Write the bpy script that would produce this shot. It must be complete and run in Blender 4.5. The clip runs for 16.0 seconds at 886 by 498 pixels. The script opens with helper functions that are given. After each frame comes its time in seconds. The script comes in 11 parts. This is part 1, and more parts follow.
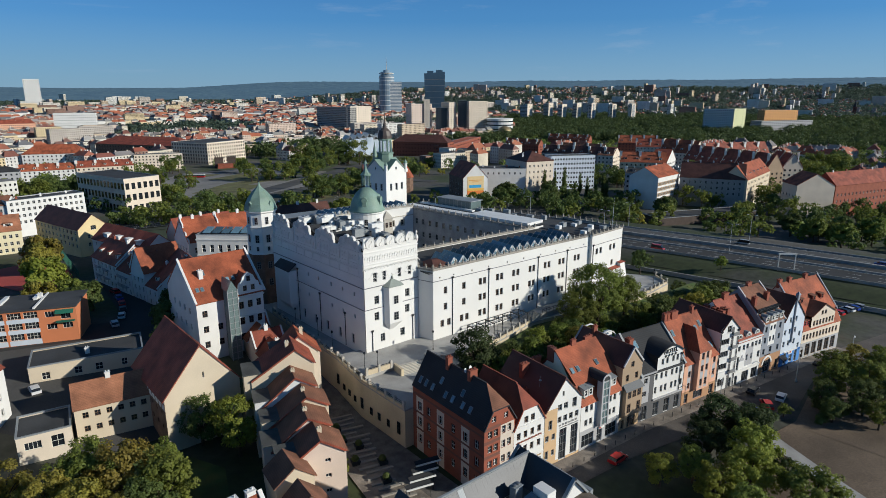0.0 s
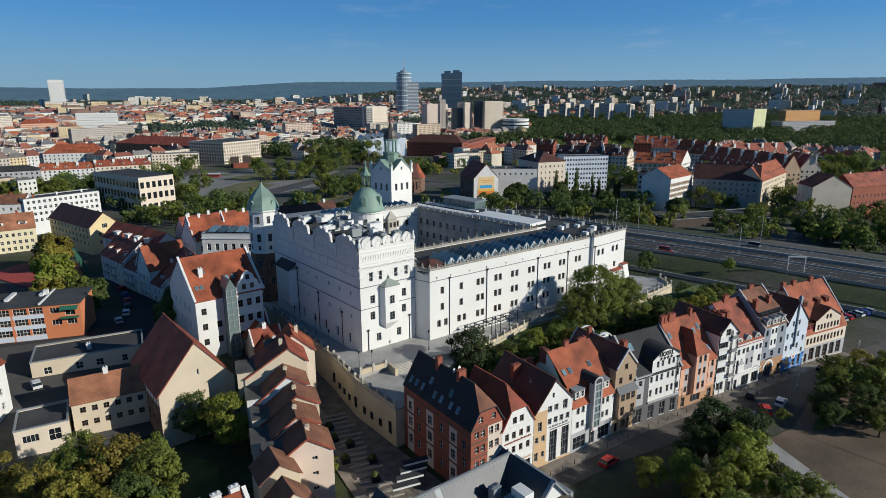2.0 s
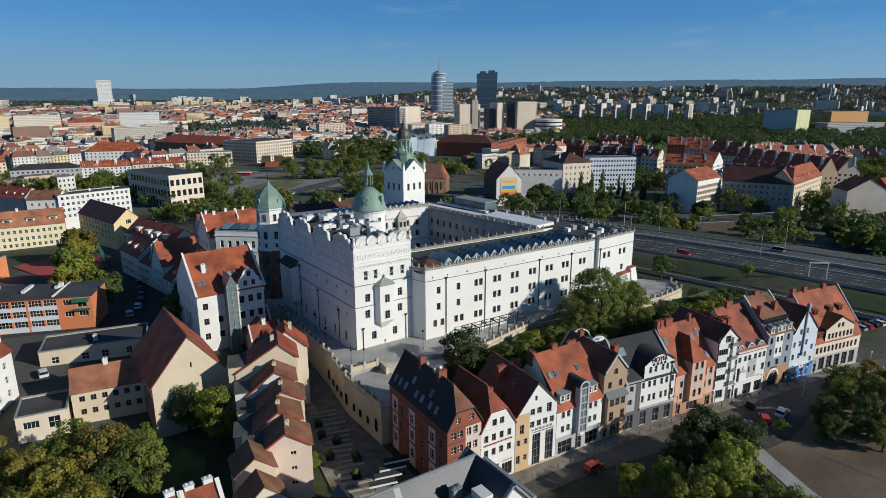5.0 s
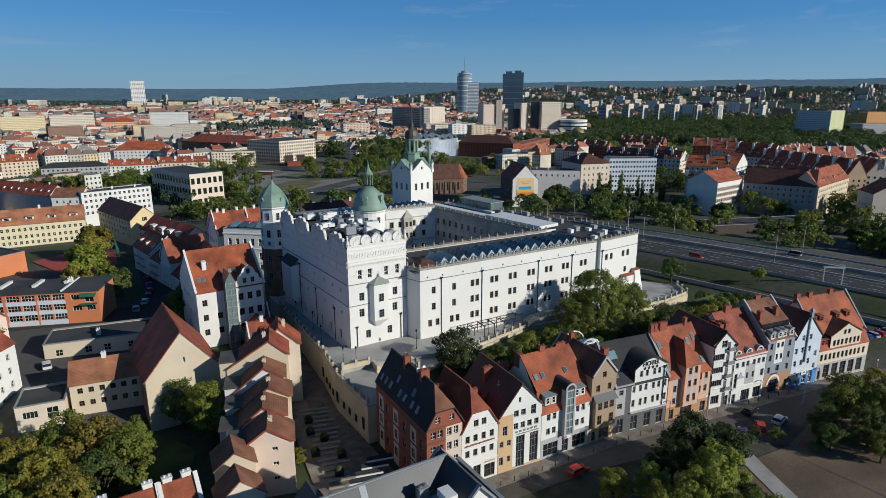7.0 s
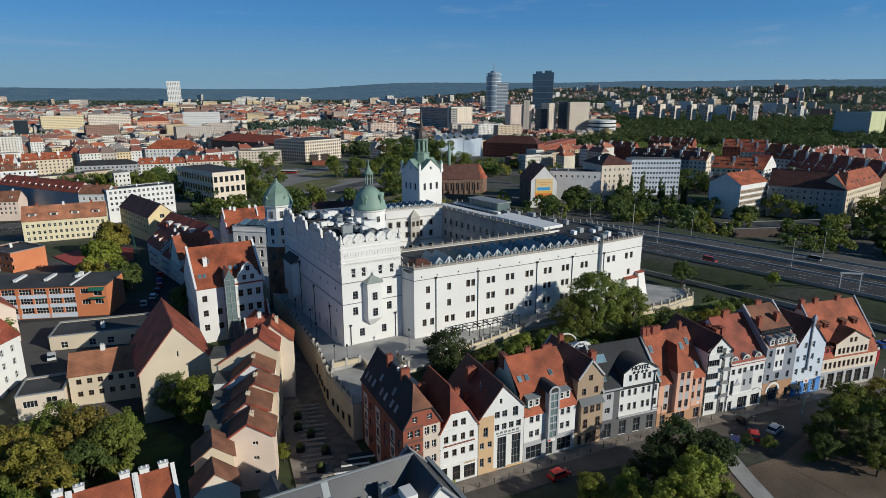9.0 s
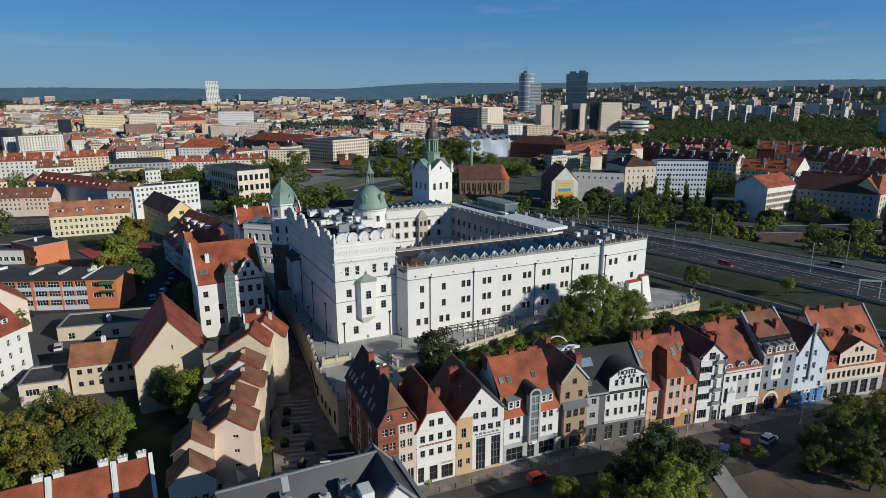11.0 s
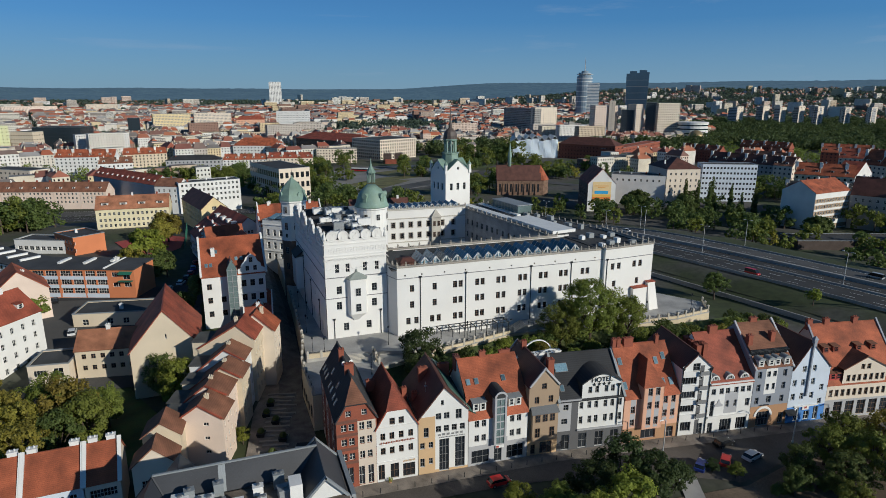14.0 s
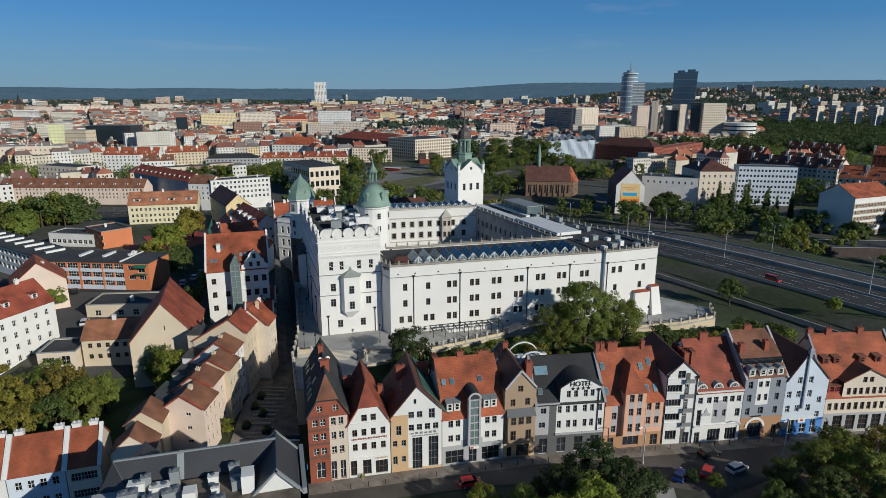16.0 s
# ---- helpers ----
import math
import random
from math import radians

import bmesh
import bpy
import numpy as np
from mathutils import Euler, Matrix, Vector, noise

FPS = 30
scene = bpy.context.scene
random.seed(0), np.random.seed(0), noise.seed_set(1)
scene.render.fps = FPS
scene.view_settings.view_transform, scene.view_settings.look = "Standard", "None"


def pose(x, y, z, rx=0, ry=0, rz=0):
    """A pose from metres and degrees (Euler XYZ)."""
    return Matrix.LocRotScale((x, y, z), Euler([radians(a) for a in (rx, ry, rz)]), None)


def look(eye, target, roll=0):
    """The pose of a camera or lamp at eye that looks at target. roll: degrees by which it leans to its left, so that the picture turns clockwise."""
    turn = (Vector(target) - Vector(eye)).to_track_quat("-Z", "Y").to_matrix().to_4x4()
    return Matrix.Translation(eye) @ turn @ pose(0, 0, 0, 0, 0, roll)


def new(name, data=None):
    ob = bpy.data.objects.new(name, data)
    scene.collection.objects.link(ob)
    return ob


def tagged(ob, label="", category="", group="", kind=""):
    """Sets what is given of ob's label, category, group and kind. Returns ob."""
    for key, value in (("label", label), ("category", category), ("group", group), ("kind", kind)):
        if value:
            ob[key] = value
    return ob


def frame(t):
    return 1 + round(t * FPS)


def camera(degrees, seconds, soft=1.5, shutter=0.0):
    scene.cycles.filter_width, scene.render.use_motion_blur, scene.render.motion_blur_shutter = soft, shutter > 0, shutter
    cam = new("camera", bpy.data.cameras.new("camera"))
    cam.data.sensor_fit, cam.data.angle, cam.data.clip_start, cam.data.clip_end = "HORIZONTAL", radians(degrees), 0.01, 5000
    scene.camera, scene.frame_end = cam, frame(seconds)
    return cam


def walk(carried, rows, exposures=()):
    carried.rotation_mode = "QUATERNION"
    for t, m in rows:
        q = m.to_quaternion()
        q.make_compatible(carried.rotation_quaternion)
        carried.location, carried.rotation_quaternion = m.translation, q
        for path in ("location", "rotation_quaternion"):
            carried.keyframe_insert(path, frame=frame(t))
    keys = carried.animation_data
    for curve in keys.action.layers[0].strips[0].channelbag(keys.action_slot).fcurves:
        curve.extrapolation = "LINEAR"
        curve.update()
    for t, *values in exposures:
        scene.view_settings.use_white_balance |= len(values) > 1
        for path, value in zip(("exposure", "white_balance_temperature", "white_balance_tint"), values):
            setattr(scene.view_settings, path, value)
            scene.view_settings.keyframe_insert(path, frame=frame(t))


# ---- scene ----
cam = camera(72.7, 16.0, soft=0.4)
METRES, EYE, TILT, LEAN, TURN = 66.0, 66.0, -1.7, -0.4, -39.0
ROWS = [
    (0.0, 0.0, 0.0, 0.0, -0.11, -12.65, 0.49),
    (0.5, 0.0167, -0.0004, -0.0001, 0.25, -12.65, 0.48),
    (1.0, 0.0343, -0.0005, -0.0002, 0.63, -12.63, 0.47),
    (1.5, 0.0529, -0.0005, -0.0005, 1.04, -12.62, 0.47),
    (2.0, 0.0723, -0.0003, -0.0004, 1.57, -12.62, 0.45),
    (2.5, 0.0927, 0.0, -0.0005, 2.1, -12.61, 0.43),
    (3.0, 0.1142, 0.0006, -0.0007, 2.65, -12.6, 0.41),
    (3.5, 0.1364, 0.0016, -0.0009, 3.22, -12.6, 0.4),
    (4.0, 0.1599, 0.0027, -0.0011, 3.8, -12.59, 0.38),
    (6.5, 0.2902, 0.013, -0.002, 6.88, -12.55, 0.25),
    (7.0, 0.3192, 0.0163, -0.0026, 7.54, -12.54, 0.24),
    (7.5, 0.3484, 0.0204, -0.0028, 8.23, -12.54, 0.2),
    (8.0, 0.379, 0.0248, -0.0031, 8.93, -12.53, 0.17),
    (8.5, 0.4101, 0.0295, -0.0032, 9.66, -12.53, 0.14),
    (9.0, 0.4423, 0.0349, -0.0035, 10.42, -12.52, 0.11),
    (11.5, 0.614, 0.0693, -0.0031, 14.48, -12.51, -0.09),
    (12.0, 0.6514, 0.0786, -0.0028, 15.37, -12.51, -0.13),
    (12.5, 0.6893, 0.0886, -0.0024, 16.28, -12.51, -0.16),
    (13.0, 0.728, 0.0997, -0.0023, 17.2, -12.51, -0.19),
    (13.5, 0.7675, 0.1114, -0.0021, 18.16, -12.5, -0.23),
    (14.0, 0.8079, 0.124, -0.0021, 19.15, -12.51, -0.27),
    (14.5, 0.8492, 0.1377, -0.0018, 20.16, -12.51, -0.29),
    (15.0, 0.8909, 0.1523, -0.0014, 21.18, -12.52, -0.33),
    (15.5, 0.9331, 0.168, -0.001, 22.23, -12.52, -0.36),
    (16.0, 0.9761, 0.1849, -0.0006, 23.31, -12.54, -0.4),
]
walk(cam, [(t, pose(0, 0, EYE, TILT, LEAN, TURN) @ pose(METRES * x, METRES * y, METRES * z, 90 + pitch, roll, yaw)) for t, x, y, z, yaw, pitch, roll in ROWS], [(0.0, -0.05, 5900, 4), (16.0, -0.29, 5900, 4)])

# ---- daylight: low morning sun from the east, clear sky ----
SUN_DIR = Vector((0.553, -0.833, 0.0)).normalized()      # towards the sun, in plan
SUN_UP = radians(21.5)
world = bpy.data.worlds.new("sky")
scene.world = world
world.use_nodes = True
wn = world.node_tree.nodes
sky = wn.new("ShaderNodeTexSky")
sky.sky_type = 'NISHITA'
sky.sun_disc = False
sky.sun_elevation = SUN_UP
sky.sun_rotation = math.atan2(SUN_DIR.x, SUN_DIR.y)
sky.air_density, sky.dust_density, sky.ozone_density = 1.0, 0.1, 1.0
clear = wn.new("ShaderNodeVectorMath")
clear.operation = 'MULTIPLY'
clear.inputs[1].default_value = (0.56, 0.98, 1.72)      # deep clear morning blue
world.node_tree.links.new(sky.outputs[0], clear.inputs[0])
even = wn.new("ShaderNodeMixRGB")
even.inputs[0].default_value = 0.36
even.inputs[2].default_value = (1.5, 5.2, 10.6, 1)
world.node_tree.links.new(clear.outputs[0], even.inputs[1])
# paler towards the horizon, deeper blue towards the zenith
high, rise, deep, low, veil = wn.new("ShaderNodeTexCoord"), wn.new("ShaderNodeSeparateXYZ"), wn.new("ShaderNodeMapRange"), wn.new("ShaderNodeMapRange"), wn.new("ShaderNodeMixRGB")
deep.inputs[1].default_value, deep.inputs[2].default_value, deep.inputs[3].default_value, deep.inputs[4].default_value = 0.12, 0.7, 1.0, 0.4
low.inputs[1].default_value, low.inputs[2].default_value, low.inputs[3].default_value, low.inputs[4].default_value = 0.0, 0.11, 0.62, 0.0
veil.inputs[2].default_value = (6.0, 8.2, 10.4, 1)
dim = wn.new("ShaderNodeVectorMath")
dim.operation = 'SCALE'
for a, b in ((high.outputs["Generated"], rise.inputs[0]), (rise.outputs[2], deep.inputs[0]), (rise.outputs[2], low.inputs[0]), (even.outputs[0], dim.inputs[0]), (deep.outputs[0], dim.inputs["Scale"]), (dim.outputs[0], veil.inputs[1]), (low.outputs[0], veil.inputs[0])):
    world.node_tree.links.new(a, b)
# the sky grows lighter towards the sun's side
sunward, side, glow = wn.new("ShaderNodeVectorMath"), wn.new("ShaderNodeMapRange"), wn.new("ShaderNodeVectorMath")
sunward.operation, glow.operation = 'DOT_PRODUCT', 'SCALE'
sunward.inputs[1].default_value = SUN_DIR
side.inputs[1].default_value, side.inputs[2].default_value, side.inputs[3].default_value, side.inputs[4].default_value = -0.85, 0.1, 0.98, 1.18
for a, b in ((high.outputs["Generated"], sunward.inputs[0]), (sunward.outputs["Value"], side.inputs[0]), (veil.outputs[0], glow.inputs[0]), (side.outputs[0], glow.inputs["Scale"])):
    world.node_tree.links.new(a, b)
# thin cirrus streaks, high up
where, stretch, wisp, thin = wn.new("ShaderNodeTexCoord"), wn.new("ShaderNodeMapping"), wn.new("ShaderNodeTexNoise"), wn.new("ShaderNodeMapRange")
stretch.inputs["Rotation"].default_value = (0.0, 0.12, 0.6)
stretch.inputs["Scale"].default_value = (1.1, 4.0, 16.0)
wisp.inputs["Scale"].default_value, wisp.inputs["Detail"].default_value, wisp.inputs["Roughness"].default_value = 2.2, 6, 0.6
thin.inputs[1].default_value, thin.inputs[2].default_value, thin.inputs[3].default_value, thin.inputs[4].default_value = 0.60, 0.80, 0.0, 0.35
cirrus = wn.new("ShaderNodeMixRGB")
cirrus.inputs[2].default_value = (8.0, 9.5, 12.0, 1)
for a, b in ((where.outputs["Generated"], stretch.inputs[0]), (stretch.outputs[0], wisp.inputs["Vector"]), (wisp.outputs[0], thin.inputs[0]), (thin.outputs[0], cirrus.inputs[0]), (glow.outputs[0], cirrus.inputs[1]), (cirrus.outputs[0], wn["Background"].inputs[0])):
    world.node_tree.links.new(a, b)
wn["Background"].inputs[1].default_value = 0.048
sun = new("sun", bpy.data.lights.new("sun", "SUN"))
sun.data.energy, sun.data.angle, sun.data.color = 4.85, radians(0.5), (1.0, 0.885, 0.74)
toward = SUN_DIR * math.cos(SUN_UP) + Vector((0, 0, math.sin(SUN_UP)))
sun.matrix_world = look(toward * 300, (0, 0, 0))

# ---- materials ----
MATS = {}


def mat(name, col, rough=0.8, vary=0.12, scale=1.5, bump=0.0, metal=0.0, fine=None, island=0.0, rnd=0.0, stain=0.0, rows=0.0, rowsize=0.35, hue=0.0):
    """A surface with grain at two scales; rows: tile or board courses; stain: large weathering; rnd / island: changes from piece to piece."""
    if name in MATS:
        return MATS[name]
    m = bpy.data.materials.new(name)
    m.use_nodes = True
    n, l = m.node_tree.nodes, m.node_tree.links
    b = n["Principled BSDF"]
    b.inputs["Roughness"].default_value, b.inputs["Metallic"].default_value = rough, metal
    co = n.new("ShaderNodeTexCoord")
    na = n.new("ShaderNodeTexNoise")
    na.inputs["Scale"].default_value, na.inputs["Detail"].default_value = fine or scale * 9, 5
    nb = n.new("ShaderNodeTexNoise")
    nb.inputs["Scale"].default_value, nb.inputs["Detail"].default_value = scale * 0.16, 4
    for t in (na, nb):
        l.new(co.outputs["Object"], t.inputs["Vector"])

    def ramp(src, lo, hi, a=0.3, c=0.7):
        r = n.new("ShaderNodeMapRange")
        r.inputs[1].default_value, r.inputs[2].default_value, r.inputs[3].default_value, r.inputs[4].default_value = a, c, lo, hi
        l.new(src, r.inputs[0])
        return r.outputs[0]

    def times(x, y):
        q = n.new("ShaderNodeMath")
        q.operation = 'MULTIPLY'
        l.new(x, q.inputs[0]), l.new(y, q.inputs[1])
        return q.outputs[0]

    v = times(ramp(na.outputs[0], 1 - vary, 1 + vary), ramp(nb.outputs[0], 1 - vary - stain, 1 + vary * 0.6))
    if rows:
        w = n.new("ShaderNodeTexWave")
        w.wave_type, w.bands_direction = 'BANDS', 'Z'
        w.inputs["Scale"].default_value = 0.314 / rowsize
        w.inputs["Distortion"].default_value = 0.6
        w.inputs["Detail Scale"].default_value = 3.0
        l.new(co.outputs["Object"], w.inputs["Vector"])
        v = times(v, ramp(w.outputs["Color"], 1 - rows, 1 + rows * 0.4, 0.0, 0.6))
    if rnd:
        oi = n.new("ShaderNodeObjectInfo")
        v = times(v, ramp(oi.outputs["Random"], 1 - rnd, 1 + rnd, 0, 1))
    if island:
        ge = n.new("ShaderNodeNewGeometry")
        v = times(v, ramp(ge.outputs["Random Per Island"], 1 - island, 1 + island, 0, 1))
    mul = n.new("ShaderNodeVectorMath")
    mul.operation = 'SCALE'
    mul.inputs[0].default_value = col[:3]
    l.new(v, mul.inputs["Scale"])
    out = mul.outputs[0]
    if hue:
        hs = n.new("ShaderNodeHueSaturation")
        nc = n.new("ShaderNodeTexNoise")
        nc.inputs["Scale"].default_value = scale * 0.5
        l.new(co.outputs["Object"], nc.inputs["Vector"])
        l.new(ramp(nc.outputs[0], 0.5 - hue, 0.5 + hue), hs.inputs["Hue"])
        l.new(out, hs.inputs["Color"])
        out = hs.outputs[0]
    l.new(out, b.inputs["Base Color"])
    if bump:
        bp = n.new("ShaderNodeBump")
        bp.inputs["Strength"].default_value, bp.inputs["Distance"].default_value = bump, 0.05
        l.new(v, bp.inputs["Height"])
        l.new(bp.outputs[0], b.inputs["Normal"])
    MATS[name] = m
    return m


def ramped(name, cols, rough=0.85, vary=0.15, scale=0.6, by="island"):
    """A surface whose colour is picked at random for each house or piece from a row of colours."""
    if name in MATS:
        return MATS[name]
    m = mat(name, (1, 1, 1), rough, vary, scale)
    n, l = m.node_tree.nodes, m.node_tree.links
    src = n.new("ShaderNodeNewGeometry").outputs["Random Per Island"] if by == "island" else n.new("ShaderNodeObjectInfo").outputs["Random"]
    cr = n.new("ShaderNodeValToRGB")
    cr.color_ramp.interpolation = 'CONSTANT'
    e = cr.color_ramp.elements
    while len(e) < len(cols):
        e.new(0.5)
    for k, c in enumerate(cols):
        e[k].position, e[k].color = k / len(cols), (*c, 1)
    l.new(src, cr.inputs[0])
    sc = [x for x in n if x.type == 'VECT_MATH'][0]
    l.new(cr.outputs[0], sc.inputs[0])
    return m


def leaf_material(name, col, dark=0.65, warm=0.0):
    """Leaves: colour changes from clump to clump; a little light passes through."""
    m = bpy.data.materials.new(name)
    m.use_nodes = True
    n, l = m.node_tree.nodes, m.node_tree.links
    b = n["Principled BSDF"]
    b.inputs["Roughness"].default_value = 0.6
    b.inputs["Specular IOR Level"].default_value = 0.25
    co, ge, oi = n.new("ShaderNodeTexCoord"), n.new("ShaderNodeNewGeometry"), n.new("ShaderNodeObjectInfo")
    no = n.new("ShaderNodeTexNoise")
    no.inputs["Scale"].default_value, no.inputs["Detail"].default_value = 0.45, 3
    l.new(co.outputs["Object"], no.inputs["Vector"])
    mx = n.new("ShaderNodeMixRGB")
    mx.inputs[1].default_value = (col[0] * dark, col[1] * dark, col[2] * dark, 1)
    mx.inputs[2].default_value = (col[0] * 1.25 + warm, col[1] * 1.2 + warm * 0.6, col[2], 1)
    ad = n.new("ShaderNodeMath")
    ad.operation = 'MULTIPLY_ADD'
    ad.inputs[1].default_value = 0.55
    l.new(ge.outputs["Random Per Island"], ad.inputs[0])
    mr = n.new("ShaderNodeMapRange")
    mr.inputs[1].default_value, mr.inputs[2].default_value, mr.inputs[3].default_value, mr.inputs[4].default_value = 0.35, 0.7, 0, 0.5
    l.new(no.outputs[0], mr.inputs[0])
    l.new(mr.outputs[0], ad.inputs[2])
    l.new(ad.outputs[0], mx.inputs[0])
    hs = n.new("ShaderNodeHueSaturation")
    m2 = n.new("ShaderNodeMapRange")
    m2.inputs[3].default_value, m2.inputs[4].default_value = 0.485, 0.512
    l.new(oi.outputs["Random"], m2.inputs[0])
    l.new(m2.outputs[0], hs.inputs["Hue"])
    m3 = n.new("ShaderNodeMapRange")
    m3.inputs[3].default_value, m3.inputs[4].default_value = 0.9, 1.25
    l.new(oi.outputs["Random"], m3.inputs[0])
    l.new(m3.outputs[0], hs.inputs["Value"])
    l.new(mx.outputs[0], hs.inputs["Color"])
    l.new(hs.outputs[0], b.inputs["Base Color"])
    tr = n.new("ShaderNodeBsdfTranslucent")
    l.new(hs.outputs[0], tr.inputs[0])
    ms = n.new("ShaderNodeMixShader")
    ms.inputs[0].default_value = 0.4
    l.new(b.outputs[0], ms.inputs[1]), l.new(tr.outputs[0], ms.inputs[2])
    l.new(ms.outputs[0], n["Material Output"].inputs[0])
    MATS[name] = m
    return m


WHITE = mat("castle_plaster", (0.76, 0.745, 0.71), 0.85, 0.035, 0.6, 0.12, stain=0.05)
RELIEF = mat("castle_relief_plaster", (0.73, 0.715, 0.68), 0.85, 0.06, 1.5, 0.2)
GREYLINE = mat("grey_stone_moulding", (0.20, 0.20, 0.21), 0.8, 0.15, 2)
STONE = mat("pale_stone", (0.50, 0.47, 0.41), 0.9, 0.14, 1.2, 0.2, stain=0.12)
CREAMWALL = mat("cream_retaining_plaster", (0.62, 0.52, 0.36), 0.9, 0.10, 0.8, 0.15, stain=0.15)
BRICKOLD = mat("old_brown_brick", (0.21, 0.13, 0.09), 0.9, 0.25, 2.5, 0.3, stain=0.2)
BRICKRED = mat("red_facing_brick", (0.27, 0.078, 0.044), 0.85, 0.18, 2.2, 0.25, rows=0.10, rowsize=0.15)
BRICKDARK = mat("dark_red_brick", (0.15, 0.05, 0.035), 0.85, 0.2, 2.2, 0.25)
COPPER = mat("green_copper", (0.22, 0.32, 0.26), 0.6, 0.16, 1.2, 0.15, stain=0.2, hue=0.02)
COPPERDARK = mat("brown_copper", (0.09, 0.07, 0.06), 0.55, 0.2, 1.2)
TILE = mat("orange_clay_tiles", (0.37, 0.098, 0.042), 0.8, 0.28, 1.6, 0.5, fine=11, stain=0.28, rows=0.13, rowsize=0.2)
TILERED = mat("red_clay_tiles", (0.31, 0.075, 0.04), 0.75, 0.26, 1.6, 0.5, fine=11, stain=0.28, rows=0.13, rowsize=0.2)
TILEDARK = mat("dark_brown_tiles", (0.115, 0.045, 0.032), 0.7, 0.2, 1.6, 0.35, stain=0.22, rows=0.13, rowsize=0.2)
TILEWORN = mat("weathered_brown_tiles", (0.24, 0.105, 0.06), 0.85, 0.2, 1.6, 0.35, stain=0.3, rows=0.12, rowsize=0.2)
TILEPALE = mat("pale_orange_tiles", (0.40, 0.17, 0.09), 0.85, 0.24, 1.6, 0.4, fine=11, stain=0.25, rows=0.12, rowsize=0.2)
SLATE = mat("slate_grey_roofing", (0.035, 0.036, 0.039), 0.9, 0.18, 1.2, 0.25, stain=0.15, rows=0.15, rowsize=0.3)
GREYFELT = mat("worn_grey_felt", (0.11, 0.112, 0.105), 0.9, 0.25, 1.2, 0.2, stain=0.3)
BITUMEN = mat("roofing_felt", (0.055, 0.057, 0.06), 0.9, 0.2, 0.8, 0.2, stain=0.2)
ZINC = mat("zinc_sheet", (0.27, 0.29, 0.30), 0.6, 0.12, 1.0, 0.05, metal=0.15)
METAL = mat("grey_metal", (0.30, 0.31, 0.32), 0.45, 0.1, 2, metal=0.7)
METALWHITE = mat("white_sheet_metal", (0.76, 0.76, 0.74), 0.5, 0.08, 2)
SHEDWALL = mat("dark_brown_brick", (0.075, 0.055, 0.046), 0.9, 0.2, 2.2, 0.25)
GALV = mat("galvanised_steel", (0.46, 0.47, 0.47), 0.5, 0.08, 2)
IRON = mat("dark_iron", (0.03, 0.032, 0.035), 0.55, 0.2, 3, metal=0.3)
WOODW = mat("white_window_paint", (0.68, 0.67, 0.63), 0.5, 0.05, 4)
WOODB = mat("brown_window_paint", (0.16, 0.10, 0.065), 0.55, 0.12, 4)
GREYFRAME = mat("grey_window_paint", (0.22, 0.22, 0.22), 0.5, 0.08, 4)
GLASS = mat("window_glass", (0.022, 0.026, 0.032), 0.08, 0.3, 0.7, rnd=0.5)
GLASSBLUE = mat("blue_sky_glass", (0.13, 0.21, 0.26), 0.2, 0.25, 0.5, rnd=0.55)
PARAPET = mat("weathered_parapet_stone", (0.36, 0.33, 0.285), 0.9, 0.16, 1.2, 0.2, stain=0.15)
SETTS = mat("brown_sett_paving", (0.28, 0.24, 0.2), 0.9, 0.25, 2.2, 0.35, stain=0.25)
ROADBROWN = mat("brown_worn_street", (0.125, 0.108, 0.093), 0.9, 0.2, 0.6, 0.2, stain=0.25)
SHEETDARK = mat("dark_seamed_sheet", (0.06, 0.062, 0.068), 0.5, 0.12, 0.8, 0.1, metal=0.35, stain=0.15)
ZINCDULL = mat("dull_zinc_sheet", (0.13, 0.135, 0.14), 0.6, 0.15, 1.0, 0.05)
GLASSGREEN = mat("pale_green_glass", (0.14, 0.19, 0.19), 0.1, 0.2, 0.6)
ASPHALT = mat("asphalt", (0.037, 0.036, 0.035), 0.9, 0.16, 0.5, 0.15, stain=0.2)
# ASPHALTPALE: worn asphalt with grazing sunlight put into its pale colour
ASPHALTPALE = mat("sunlit_worn_asphalt", (0.24, 0.23, 0.215), 0.9, 0.15, 0.3, 0.15, stain=0.2)
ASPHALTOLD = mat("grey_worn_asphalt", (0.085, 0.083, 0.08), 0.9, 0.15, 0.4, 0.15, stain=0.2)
PAVING = mat("grey_paving", (0.40, 0.39, 0.37), 0.9, 0.12, 1.4, 0.2, stain=0.15)
COBBLE = mat("dark_cobbles", (0.16, 0.148, 0.135), 0.85, 0.3, 3.0, 0.5, stain=0.15)
CONCRETE = mat("concrete", (0.36, 0.35, 0.33), 0.9, 0.1, 0.8, 0.1, stain=0.15)
PAINTLINE = mat("white_road_paint", (0.62, 0.62, 0.60), 0.8, 0.15, 2)
LAWN = mat("grass", (0.075, 0.105, 0.028), 0.95, 0.3, 0.8, 0.5, stain=0.25, hue=0.03)
VERGE = mat("rough_dark_grass", (0.034, 0.040, 0.016), 0.95, 0.35, 0.5, 0.5, stain=0.3, hue=0.03)
DRYLAWN = mat("dry_grass", (0.15, 0.145, 0.055), 0.95, 0.25, 0.6, 0.4, stain=0.25, hue=0.03)
SOIL = mat("bare_soil", (0.17, 0.125, 0.085), 0.95, 0.25, 0.5, 0.5, stain=0.2)
REDCOURT = mat("red_sports_court", (0.42, 0.07, 0.055), 0.85, 0.1, 0.4, 0.05)
BARK = mat("bark", (0.085, 0.062, 0.045), 0.95, 0.3, 4, 0.5)
LEAF = leaf_material("green_leaves", (0.185, 0.225, 0.05))
LEAFDEEP = leaf_material("dark_green_leaves", (0.11, 0.145, 0.045))
LEAFLIME = leaf_material("bright_green_leaves", (0.24, 0.28, 0.05))
